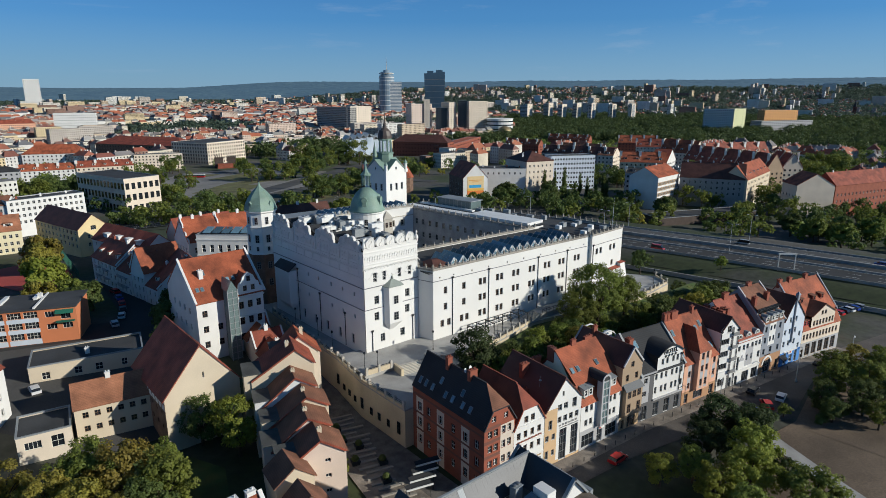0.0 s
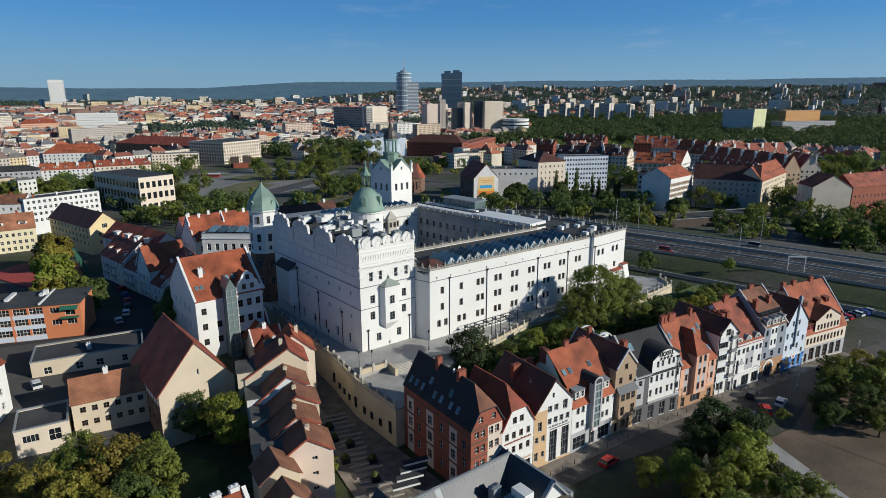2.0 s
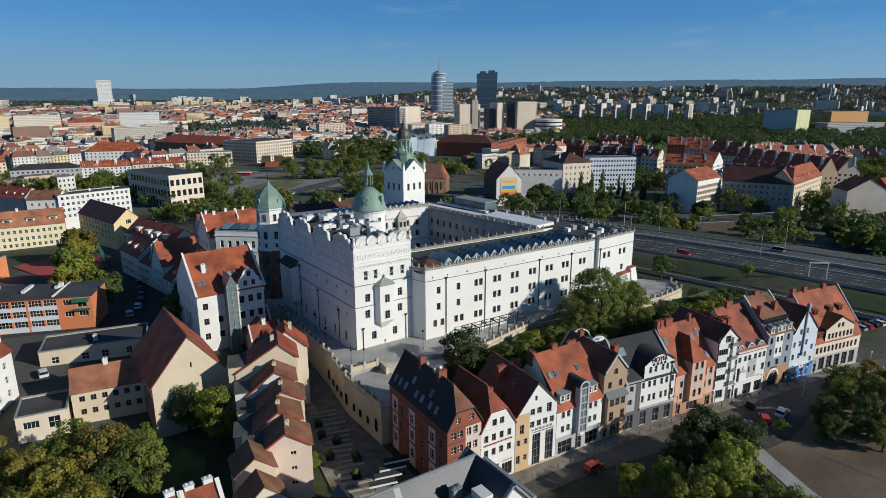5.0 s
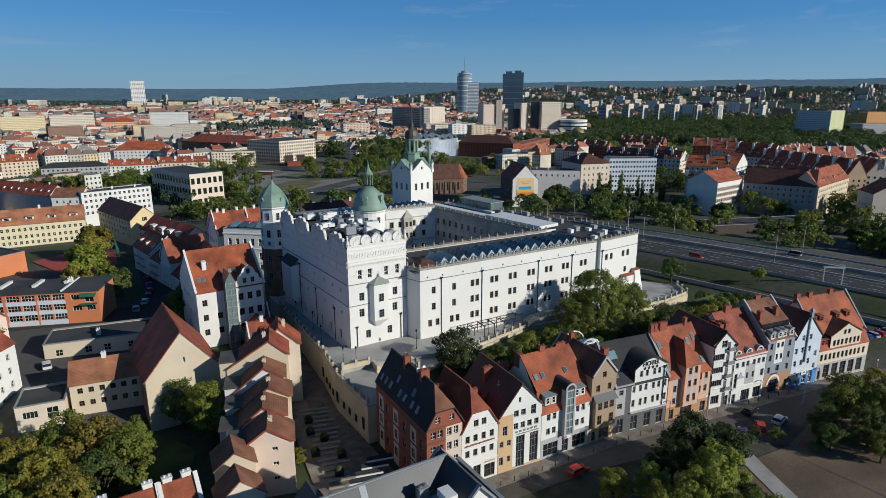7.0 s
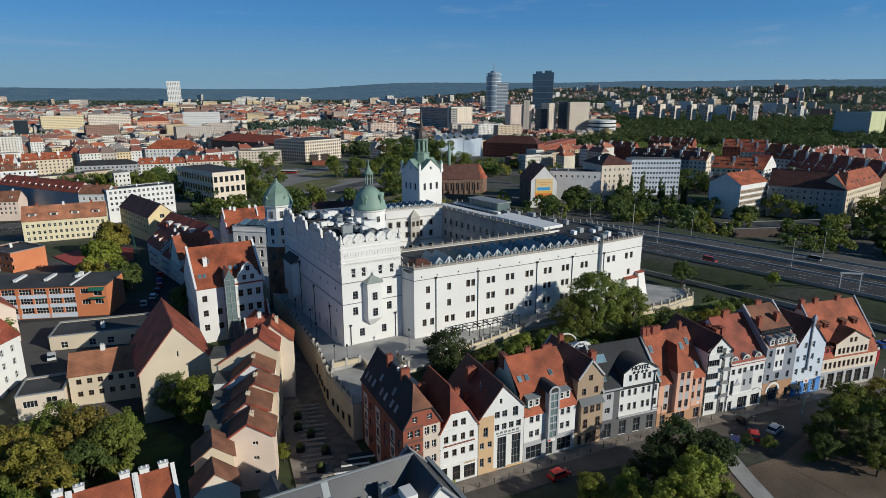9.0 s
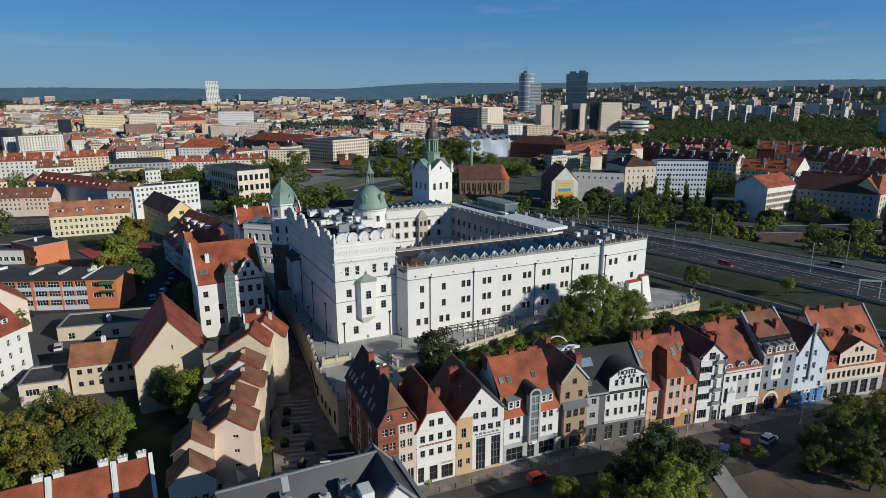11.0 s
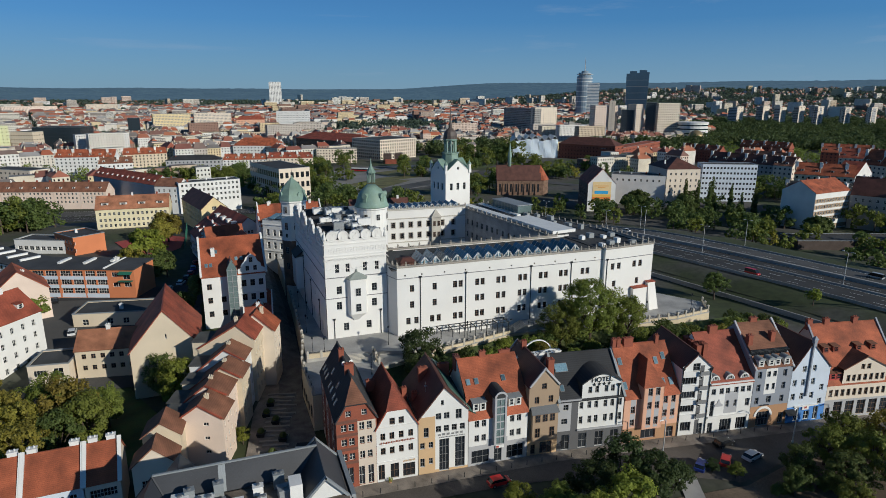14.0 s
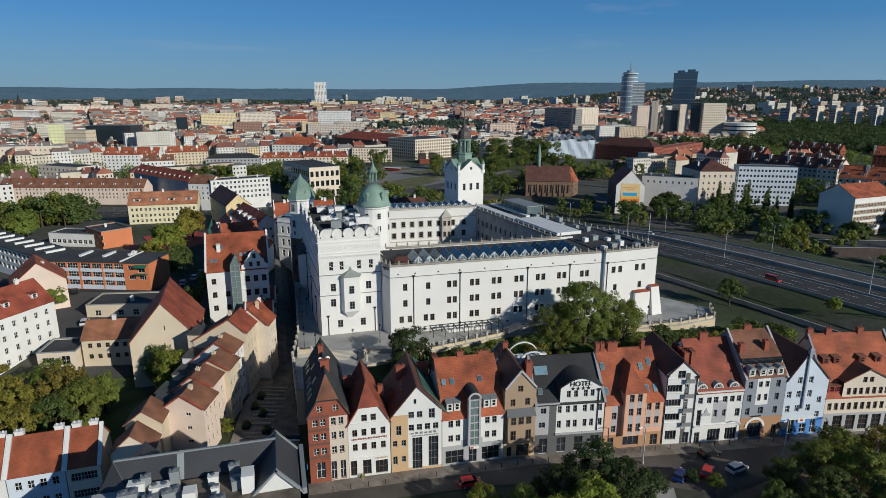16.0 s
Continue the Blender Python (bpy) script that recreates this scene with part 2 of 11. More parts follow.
LEAFAUT = leaf_material("turning_leaves", (0.26, 0.235, 0.052), 0.65, 0.02)

# far leaves paled towards blue-grey: distance haze put into their colour
LEAFHAZE = leaf_material("hazed_far_leaves", (0.085, 0.118, 0.092), 0.8)
LEAFPARK = leaf_material("park_leaves", (0.088, 0.125, 0.046), 0.65)
LEAFDARK = leaf_material("deep_green_leaves", (0.062, 0.092, 0.034), 0.7)


# ---- mesh building ----
class Mesh:
    """Collects faces with material slots and turns them into one mesh object."""

    def __init__(self):
        self.v, self.f, self.m = [], [], []

    def poly(self, pts, m=0):
        k = len(self.v)
        self.v += [tuple(p) for p in pts]
        self.f.append(tuple(range(k, k + len(pts))))
        self.m.append(m)

    def solid(self, bottom, top, m=0, caps=True):
        n, k = len(bottom), len(self.v)
        self.v += [tuple(p) for p in bottom] + [tuple(p) for p in top]
        for i in range(n):
            j = (i + 1) % n
            self.f.append((k + i, k + j, k + n + j, k + n + i))
            self.m.append(m)
        if caps:
            self.f += [tuple(range(k + n - 1, k - 1, -1)), tuple(range(k + n, k + 2 * n))]
            self.m += [m, m]

    def box(self, x0, y0, z0, x1, y1, z1, m=0):
        b = [(x0, y0, z0), (x1, y0, z0), (x1, y1, z0), (x0, y1, z0)]
        self.solid(b, [(x, y, z1) for x, y, _ in b], m)

    def slab(self, pts, t=0.2, m=0):
        """A plate of thickness t under the polygon pts."""
        p = [Vector(q) for q in pts]
        nrm = (p[1] - p[0]).cross(p[2] - p[0]).normalized()
        if nrm.z < 0:
            p.reverse()
            nrm = -nrm
        self.solid([q - nrm * t for q in p], p, m)

    def lathe(self, cx, cy, prof, n=12, m=0, turn=0.0):
        k = len(self.v)
        for r, z in prof:
            for i in range(n):
                a = 2 * math.pi * i / n + turn
                self.v.append((cx + r * math.cos(a), cy + r * math.sin(a), z))
        for j in range(len(prof) - 1):
            for i in range(n):
                i2 = (i + 1) % n
                self.f.append((k + j * n + i, k + j * n + i2, k + (j + 1) * n + i2, k + (j + 1) * n + i))
                self.m.append(m)
        self.f += [tuple(range(k + n - 1, k - 1, -1)), tuple(k + (len(prof) - 1) * n + i for i in range(n))]
        self.m += [m, m]

    def tube(self, a, b, r0, r1, n=6, m=0):
        a, b = Vector(a), Vector(b)
        d = (b - a).normalized()
        s = d.orthogonal().normalized()
        t = d.cross(s)
        ring = lambda c, r: [c + (s * math.cos(2 * math.pi * i / n) + t * math.sin(2 * math.pi * i / n)) * r for i in range(n)]
        self.solid(ring(a, r0), ring(b, r1), m)

    def data(self, name, mats, smooth=False):
        me = bpy.data.meshes.new(name)
        me.from_pydata(self.v, [], self.f)
        for q in mats:
            me.materials.append(q)
        if len(mats) > 1:
            me.polygons.foreach_set("material_index", self.m)
        if smooth:
            me.polygons.foreach_set("use_smooth", [True] * len(me.polygons))
        me.update()
        return me


def pieces(mb):
    """The separate solids of a mesh, each as a mesh of its own."""
    root = list(range(len(mb.v)))

    def find(i):
        while root[i] != i:
            root[i] = root[root[i]]
            i = root[i]
        return i
    for f in mb.f:
        for k in f[1:]:
            root[find(k)] = find(f[0])
    out = {}
    for f, m in zip(mb.f, mb.m):
        q = out.setdefault(find(f[0]), (Mesh(), {}))
        for k in f:
            if k not in q[1]:
                q[1][k] = len(q[0].v)
                q[0].v.append(mb.v[k])
        q[0].f.append(tuple(q[1][k] for k in f))
        q[0].m.append(m)
    return [q[0] for q in out.values()]


SPLIT = {"roof", "gable_roof", "cross_roof", "party_wall_coping", "finial", "verge", "sheet_roof", "white_spandrel", "bay_cheek", "bay_roof", "gable_coping", "verge_board", "sheet_coping", "gable_wall", "string_course", "cornice",
         "cheek_wall", "buttress", "buttress_coping", "zigzag_roof", "gable_roof", "roof_house", "crown", "wheels"}


def put(parent, name, mb, mats, label="", at=None, smooth=False):
    """Links a mesh (or shared mesh data) as one part under its thing; slopes, copings and the like become a part each."""
    if isinstance(mb, Mesh) and name in SPLIT:
        many = pieces(mb)
        for q in many[1:]:
            put_one(parent, name, q, mats, label, at, smooth)
        mb = many[0]
    return put_one(parent, name, mb, mats, label, at, smooth)


def put_one(parent, name, mb, mats, label="", at=None, smooth=False):
    data = mb.data(name, mats, smooth) if isinstance(mb, Mesh) else mb
    ob = new(name, data)
    ob.parent = parent
    if at is not None:
        ob.matrix_basis = at
    if label:
        ob["label"] = label
    return ob


def thing(name, m, label, category, group="", kind=""):
    ob = new(name)
    ob.empty_display_size = 0.3
    ob.matrix_basis = m
    return tagged(ob, label, category, group, kind)


def along(p0, p1, z=0.0):
    """The pose of a front that runs from p0 to p1, seen from outside with p0 at its left."""
    return pose(p0[0], p0[1], z, 0, 0, math.degrees(math.atan2(p1[1] - p0[1], p1[0] - p0[0])))


WINDOW_DATA = {}


def lattice(x0, x1, z0, z1, t, xbars, zbars, y0=0.0, y1=0.08, bar=0.06):
    """One connected frame of bars in the plane of a wall."""
    def cuts(a, b, bars):
        c = [(a, a + t)] + [(q - bar / 2, q + bar / 2) for q in bars] + [(b - t, b)]
        out = []
        for lo, hi in c:
            out += [lo, hi]
        return out
    xs, zs = cuts(x0, x1, xbars), cuts(z0, z1, zbars)
    b = Mesh()
    nx, nz = len(xs), len(zs)
    b.v = [(x, y, z) for y in (y0, y1) for z in zs for x in xs]
    at = lambda i, j, k: k * nx * nz + j * nx + i
    full = lambda i, j: 0 <= i < nx - 1 and 0 <= j < nz - 1 and (i % 2 == 0 or j % 2 == 0)
    for j in range(nz - 1):
        for i in range(nx - 1):
            if not full(i, j):
                continue
            b.f += [(at(i, j, 0), at(i + 1, j, 0), at(i + 1, j + 1, 0), at(i, j + 1, 0))]
            for di, dj, e in ((-1, 0, ((i, j), (i, j + 1))), (1, 0, ((i + 1, j + 1), (i + 1, j))), (0, -1, ((i + 1, j), (i, j))), (0, 1, ((i, j + 1), (i + 1, j + 1)))):
                if not full(i + di, j + dj):
                    (p, q), (r, s) = e
                    b.f.append((at(p, q, 0), at(r, s, 0), at(r, s, 1), at(p, q, 1)))
    b.m = [0] * len(b.f)
    return b


def window_data(w, h, frame_mat, nx, nz, glass, arch=False):
    """Frame and pane of a window of that size, shared by all alike; its foot's middle is at the origin, it faces -y."""
    key = (round(w, 2), round(h, 2), frame_mat.name, nx, nz, glass.name, arch)
    if key not in WINDOW_DATA:
        t = 0.07
        b = lattice(-w / 2, w / 2, 0, h, t, [-w / 2 + w * i / nx for i in range(1, nx)], [h * i / nz for i in range(1, nz)])
        p = Mesh()
        p.box(-w / 2 + 0.02, 0.045, 0.02, w / 2 - 0.02, 0.06, h - 0.02)
        WINDOW_DATA[key] = (b.data("window", [frame_mat]), p.data("pane", [glass]))
    return WINDOW_DATA[key]


def window(parent, m, w, h, frame_mat=None, nx=2, nz=2, glass=None, name="window"):
    f, p = window_data(w, h, frame_mat or WOODW, nx, nz, glass or GLASS)
    ob = put(parent, name, f, None, at=m)
    put(ob, "pane", p, None)
    return ob


def top_at(prof, x):
    for (xa, za), (xb, zb) in zip(prof, prof[1:]):
        if xa <= x <= xb:
            return za + (zb - za) * (x - xa) / max(xb - xa, 1e-6)
    return prof[-1][1]


def facade(parent, m, prof, wins, mats, zones=(), foot=-1.0, deep=0.2, name="wall", frame_mat=None, glass=None, label=""):
    """A wall in the plane y = 0 of the pose m, under the outline prof of (x, z) points, with a real opening and a window for each
    of wins (x of its middle, z of its foot, width, height, panes across, panes up). zones: (x0, x1, z0, z1, material slot)."""
    b = Mesh()
    holes = [(x - w / 2, x + w / 2, z, z + h) for x, z, w, h, *_ in wins]
    xs = {p[0] for p in prof} | {q for h in holes for q in h[:2]} | {q for z in zones for q in z[:2]}
    xs = sorted(x for x in xs if prof[0][0] <= x <= prof[-1][0])
    for xa, xb in zip(xs, xs[1:]):
        if xb - xa < 1e-4:
            continue
        xm = (xa + xb) / 2
        ta, tb = top_at(prof, xa + 1e-5), top_at(prof, xb - 1e-5)
        low = min(ta, tb) - 0.02
        inside = [h for h in holes if h[0] < xm < h[1]]
        zone = [z for z in zones if z[0] < xm < z[1]]
        zs = sorted({foot} | {q for h in inside for q in h[2:] if q < low} | {q for z in zone for q in z[2:4] if foot < q < low})
        for k, za in enumerate(zs):
            last = k == len(zs) - 1
            zb = low + 0.02 if last else zs[k + 1]
            zm = (za + zb) / 2
            if any(h[2] < zm < h[3] for h in inside):
                continue
            slot = 0
            for z in zone:
                if z[2] < zm < z[3]:
                    slot = z[4]
            b.poly([(xa, 0, za), (xb, 0, za), (xb, 0, tb if last else zb), (xa, 0, ta if last else zb)], slot)
    for xa, xb, za, zb in holes:
        b.poly([(xa, 0, za), (xa, 0, zb), (xa, deep + 0.1, zb), (xa, deep + 0.1, za)])
        b.poly([(xb, 0, zb), (xb, 0, za), (xb, deep + 0.1, za), (xb, deep + 0.1, zb)])
        b.poly([(xa, 0, za), (xa, deep + 0.1, za), (xb, deep + 0.1, za), (xb, 0, za)])
        b.poly([(xa, 0, zb), (xb, 0, zb), (xb, deep + 0.1, zb), (xa, deep + 0.1, zb)])
    wall = put(parent, name, b, mats, label, at=m)
    for x, z, w, h, *n in wins:
        nx, nz = (n + [2, 2])[:2]
        window(wall, pose(x, deep, z), w, h, frame_mat, nx, nz, glass)
    return wall


def grid_windows(x0, x1, n, floors, w=1.1, h=1.5, nx=2, nz=2):
    """Window positions: n across between x0 and x1 on each floor height."""
    step = (x1 - x0) / n
    return [(x0 + step * (i + 0.5), z, w, h, nx, nz) for z in floors for i in range(n)]


def chimney(parent, x, y, z, w=0.9, d=0.6, h=1.4, m=None):
    b = Mesh()
    b.box(x - w / 2, y - d / 2, z - 1.2, x + w / 2, y + d / 2, z + h)
    b.box(x - w / 2 - 0.08, y - d / 2 - 0.08, z + h, x + w / 2 + 0.08, y + d / 2 + 0.08, z + h + 0.14)
    for k in (-0.25, 0.25):
        b.lathe(x + k * w, y, [(0.12, z + h + 0.14), (0.12, z + h + 0.45)], 8)
    return put(parent, "chimney", b, [m or BRICKRED])


def skylight(parent, m, w=0.8, h=1.2):
    """A roof window lying in the roof plane of the pose m."""
    b = Mesh()
    b.box(-w / 2, 0, -0.05, w / 2, h, 0.08)
    ob = put(parent, "roof_window", b, [GREYFRAME], at=m)
    p = Mesh()
    p.box(-w / 2 + 0.08, 0.08, 0.08, w / 2 - 0.08, h - 0.08, 0.1)
    put(ob, "pane", p, [GLASSBLUE])
    return ob


# ---- terrain ----
def ease(v, a, b):
    t = min(1.0, max(0.0, (v - a) / (b - a)))
    return t * t * (3 - 2 * t)


HW = [(300, -160), (288, -60), (278, 0), (268, 60), (258, 115), (247, 170), (233, 222), (208, 270), (168, 312), (118, 345), (60, 372), (0, 392), (-80, 410)]


def dam(x, y):
    """Height of the bank that carries the motorway past the castle."""
    if not (170 < x < 380 and -220 < y < 330):
        return 0.0
    best = 1e9
    for (xa, ya), (xb, yb) in zip(HW[:9], HW[1:9]):
        dx, dy = xb - xa, yb - ya
        t = max(0, min(1, ((x - xa) * dx + (y - ya) * dy) / (dx * dx + dy * dy)))
        best = min(best, math.hypot(x - xa - t * dx, y - ya - t * dy))
    return 4.6 * (1 - ease(best, 34, 50)) * (1 - ease(y, 200, 300))


PLAIN = ((0, 0), (150, 0), (240, -2), (360, -7), (1300, -19), (2000, -9), (2800, 6), (3500, 18), (3900, 30), (4250, 0.62), (4650, 1.0), (6500, 1.0))
SLOPE = ((0, 0), (150, 0), (240, -2), (360, -7), (1300, -19), (1900, -14), (2600, 2), (3200, 30), (3900, 0.66), (4650, 1.0), (6500, 1.0))


def ridge(a):
    """Height of the hills on the horizon by bearing in degrees."""
    return 106 + 46 * ease(a, 13, 27) + 6 * ease(a, 30, 46)


def outward(prof, r, top):
    """Height of the land at the distance r; its last stretch is in parts of the hill top."""
    for (ra, za), (rb, zb) in zip(prof, prof[1:]):
        if ra <= r < rb:
            za, zb = za * (top if ra >= 3900 and za <= 1 else 1), zb * (top if rb >= 3900 and zb <= 1 else 1)
            return za + (zb - za) * (r - ra) / (rb - ra)
    return top


def G(x, y):
    """Height of the ground."""
    r = math.hypot(x - 25, y + 15)
    a = math.degrees(math.atan2(x, y))
    top = ridge(a) + 7 * noise.noise((x * 0.0018, y * 0.0018, 3.0)) if r > 3100 else 0
    k = ease(a, 22, 38)
    z = outward(PLAIN, r, top) * (1 - k) + outward(SLOPE, r, top) * k
    return z + dam(x, y) + 7.2 * ease(y, 108, 152) * (1 - ease(y, 310, 400)) * (1 - ease(x, 56 + 90 * ease(y, 225, 300), 66 + 120 * ease(y, 225, 300)))


def ground_sheet():
    def ticks(a, b, near0, near1, step):
        out, v = list(np.arange(near0, near1 + 0.1, step)), near1
        s = step
        while v < b:
            s *= 1.12
            v += s
            out.append(min(v, b))
        v, s = near0, step
        while v > a:
            s *= 1.12
            v -= s
            out.insert(0, max(v, a))
        return out
    xs, ys = ticks(-4200, 4700, -60, 330, 6), ticks(-1500, 4800, 20, 340, 6)
    me = bpy.data.meshes.new("ground")
    nx = len(xs)
    me.from_pydata([(x, y, G(x, y)) for y in ys for x in xs], [],
                   [(j * nx + i, j * nx + i + 1, (j + 1) * nx + i + 1, (j + 1) * nx + i) for j in range(len(ys) - 1) for i in range(nx - 1)])
    me.polygons.foreach_set("use_smooth", [True] * len(me.polygons))
    g = mat("town_ground", (0.11, 0.105, 0.085), 0.95, 0.25, 0.12, 0.2, fine=0.5)
    n, l = g.node_tree.nodes, g.node_tree.links
    sc = [x for x in n if x.type == 'VECT_MATH'][0]
    co = [x for x in n if x.type == 'TEX_COORD'][0]
    no = n.new("ShaderNodeTexNoise")
    no.inputs["Scale"].default_value, no.inputs["Detail"].default_value = 0.02, 6
    l.new(co.outputs["Object"], no.inputs["Vector"])
    cr = n.new("ShaderNodeValToRGB")
    cr.color_ramp.elements[0].position, cr.color_ramp.elements[0].color = 0.42, (0.045, 0.06, 0.02, 1)
    cr.color_ramp.elements[1].position, cr.color_ramp.elements[1].color = 0.56, (0.085, 0.08, 0.07, 1)
    l.new(no.outputs[0], cr.inputs[0])
    l.new(cr.outputs[0], sc.inputs[0])
    me.materials.append(g)
    return tagged(new("ground", me), "town ground of worn paving and patchy grass", "ground", kind="structure")


ground_sheet()


def sheet(name, pts, m, label, category, up=0.12, step=5.0):
    """A flat area inside the outline pts, laid on the ground."""
    b = bmesh.new()
    b.faces.new([b.verts.new((x, y, 0)) for x, y in pts])
    lo = [min(p[k] for p in pts) for k in (0, 1)]
    hi = [max(p[k] for p in pts) for k in (0, 1)]
    for k in (0, 1):
        v = lo[k] + step
        while v < hi[k]:
            co, no = [0, 0, 0], [0, 0, 0]
            co[k], no[k] = v, 1
            bmesh.ops.bisect_plane(b, geom=b.verts[:] + b.edges[:] + b.faces[:], plane_co=co, plane_no=no)
            v += step
    for v in b.verts:
        v.co.z = G(v.co.x, v.co.y) + up
    me = bpy.data.meshes.new(name)
    for f in b.faces:
        if f.normal.z < 0:
            f.normal_flip()
    b.to_mesh(me)
    me.materials.append(m)
    return tagged(new(name, me), label, category, kind="structure")


def strip(name, path, width, m, label, category, up=0.15, z=None, kind="structure"):
    """A road or band of even width along a path of (x, y)."""
    pts = []
    for (xa, ya), (xb, yb) in zip(path, path[1:]):
        n = max(1, int(math.hypot(xb - xa, yb - ya) / 6))
        pts += [(xa + (xb - xa) * i / n, ya + (yb - ya) * i / n) for i in range(n)]
    pts.append(path[-1])
    b = Mesh()
    row = []
    for i, (x, y) in enumerate(pts):
        xa, ya = pts[max(0, i - 1)]
        xb, yb = pts[min(len(pts) - 1, i + 1)]
        d = math.hypot(xb - xa, yb - ya)
        nx, ny = -(yb - ya) / d, (xb - xa) / d
        row.append([(x + nx * s * width / 2, y + ny * s * width / 2) for s in (1, 0.33, -0.33, -1)])
    for ra, rb in zip(row, row[1:]):
        for k in range(3):
            b.poly([(*q, (G(*q) if z is None else z) + up) for q in (ra[k], ra[k + 1], rb[k + 1], rb[k])])
    return tagged(new(name, b.data(name, [m])), label, category, kind=kind)

# ---- castle hill: terrace with retaining walls, stairs and balustrades ----
TZ = 8.1


def terrace():
    edge = [(59.3, 84.5), (74.5, 84.5), (74.5, 92.2), (84, 94.6), (97, 97.2), (112, 100.5), (124, 99), (140, 95.5), (158, 94.6), (170, 96.2), (174, 103), (166, 116),
            (162, 130), (152, 196), (120, 222), (62, 222), (61.8, 150), (60.8, 113), (59.0, 100)]
    b = Mesh()
    b.solid([(x, y, -9) for x, y in edge], [(x, y, TZ - 0.3) for x, y in edge])
    t = tagged(new("castle_terrace", b.data("castle_terrace", [CREAMWALL])), "cream plastered retaining wall carrying the castle terrace", "retaining wall", kind="structure")
    c = Mesh()
    c.solid([(x, y, TZ - 0.29) for x, y in edge], [(x, y, TZ) for x, y in edge])
    put(t, "paving", c, [PAVING], "grey paved terrace floor")
    # blind doors and windows of the vaults on the street side
    for y, h in ((86.5, 2.6), (90, 1.6), (93.2, 1.6), (96, 1.6), (99.5, 2.4), (103, 1.4), (106, 1.4), (109, 1.4), (112.5, 2.4)):
        x = 59.3 + (y - 84.5) * (-0.02) if y < 100 else 59.0 + (y - 100) * 0.138
        window(t, pose(x - 0.14, y, 2.2, 0, 0, -90), 1.0, h, IRON, 2, 2)
    return t


terrace()


def balustrade(path, z, label, step=3.2, h=1.5, wall=0.55):
    """Low cream wall with square posts and iron rails between."""
    ob = thing("balustrade", pose(path[0][0], path[0][1], z), label, "balustrade", "terrace balustrades")
    ox, oy = path[0]
    for (xa, ya), (xb, yb) in zip(path, path[1:]):
        d = math.hypot(xb - xa, yb - ya)
        m = pose(xa - ox, ya - oy, 0, 0, 0, math.degrees(math.atan2(yb - ya, xb - xa)))
        if wall:
            b = Mesh()
            b.box(0, -0.17, 0, d, 0.17, wall)
            b.box(0, -0.22, wall, d, 0.22, wall + 0.1)
            put(ob, "low_wall", b, [CREAMWALL], at=m)
        n = max(1, round(d / step))
        post = Mesh()
        post.box(-0.25, -0.25, 0, 0.25, 0.25, h)
        post.box(-0.32, -0.32, h, 0.32, 0.32, h + 0.12)
        post.solid([(-0.3, -0.3, h + 0.12), (0.3, -0.3, h + 0.12), (0.3, 0.3, h + 0.12), (-0.3, 0.3, h + 0.12)],
                   [(-0.08, -0.08, h + 0.34), (0.08, -0.08, h + 0.34), (0.08, 0.08, h + 0.34), (-0.08, 0.08, h + 0.34)])
        data = post.data("post", [STONE])
        for i in range(n + 1):
            put(ob, "post", data, None, at=m @ pose(d * i / n, 0, 0))
        r = Mesh()
        for zz in (wall + 0.35, h - 0.2):
            r.box(0, -0.03, zz, d, 0.03, zz + 0.05)
        k = 0.4
        while k < d:
            r.box(k - 0.015, -0.015, wall + 0.1, k + 0.015, 0.015, h - 0.2)
            k += 0.4
        put(ob, "railing", r, [IRON], at=m)
    return ob


balustrade([(59.5, 85), (59.2, 100), (61.0, 113), (62.0, 150)], TZ, "cream stone posts with iron railing above the street wall")
balustrade([(84, 94.9), (97, 97.5), (111.5, 100.7)], TZ, "cream stone posts with iron railing below the castle front")
balustrade([(140, 95.9), (158, 95.0), (169.7, 96.6), (173.5, 102.8)], TZ, "cream stone posts with iron railing round the far terrace")
balustrade([(60.5, 99.8), (66.5, 99.6)], TZ + 1.0, "cream garden wall with stone posts on the terrace", wall=1.0)
balustrade([(75.0, 92.5), (75.0, 98.6)], TZ + 0.6, "cream stone posts beside the terrace stairs", step=3)


def upper_terrace():
    """Raised paved apron at the castle's foot, with a wide stair down to the lower terrace."""
    b = Mesh()
    pts = [(60.2, 100), (68.0, 100), (75.3, 99.0), (84, 96.5), (97, 99.5), (97, 106.5), (61.0, 113)]
    b.solid([(x, y, TZ) for x, y in pts], [(x, y, TZ + 0.9) for x, y in pts])
    ob = tagged(new("castle_apron", b.data("castle_apron", [PAVING])), "raised grey paved apron at the foot of the castle", "paving", kind="structure")
    st = thing("terrace_stairs", pose(68.0, 99.6, TZ, 0, 0, -7), "wide grey stone stairs between the terrace levels", "stairs")
    for i in range(7):
        s = Mesh()
        s.box(0, -0.42 * (i + 1), 0, 7.2, -0.42 * i, 0.9 - 0.13 * i - 0.02)
        put(st, "step", s, [STONE])
    for x in (-0.3, 7.5):
        s = Mesh()
        s.box(x - 0.3, -3.2, 0, x + 0.3, 0.4, 1.6)
        put(st, "cheek_wall", s, [CREAMWALL])
    return ob


upper_terrace()


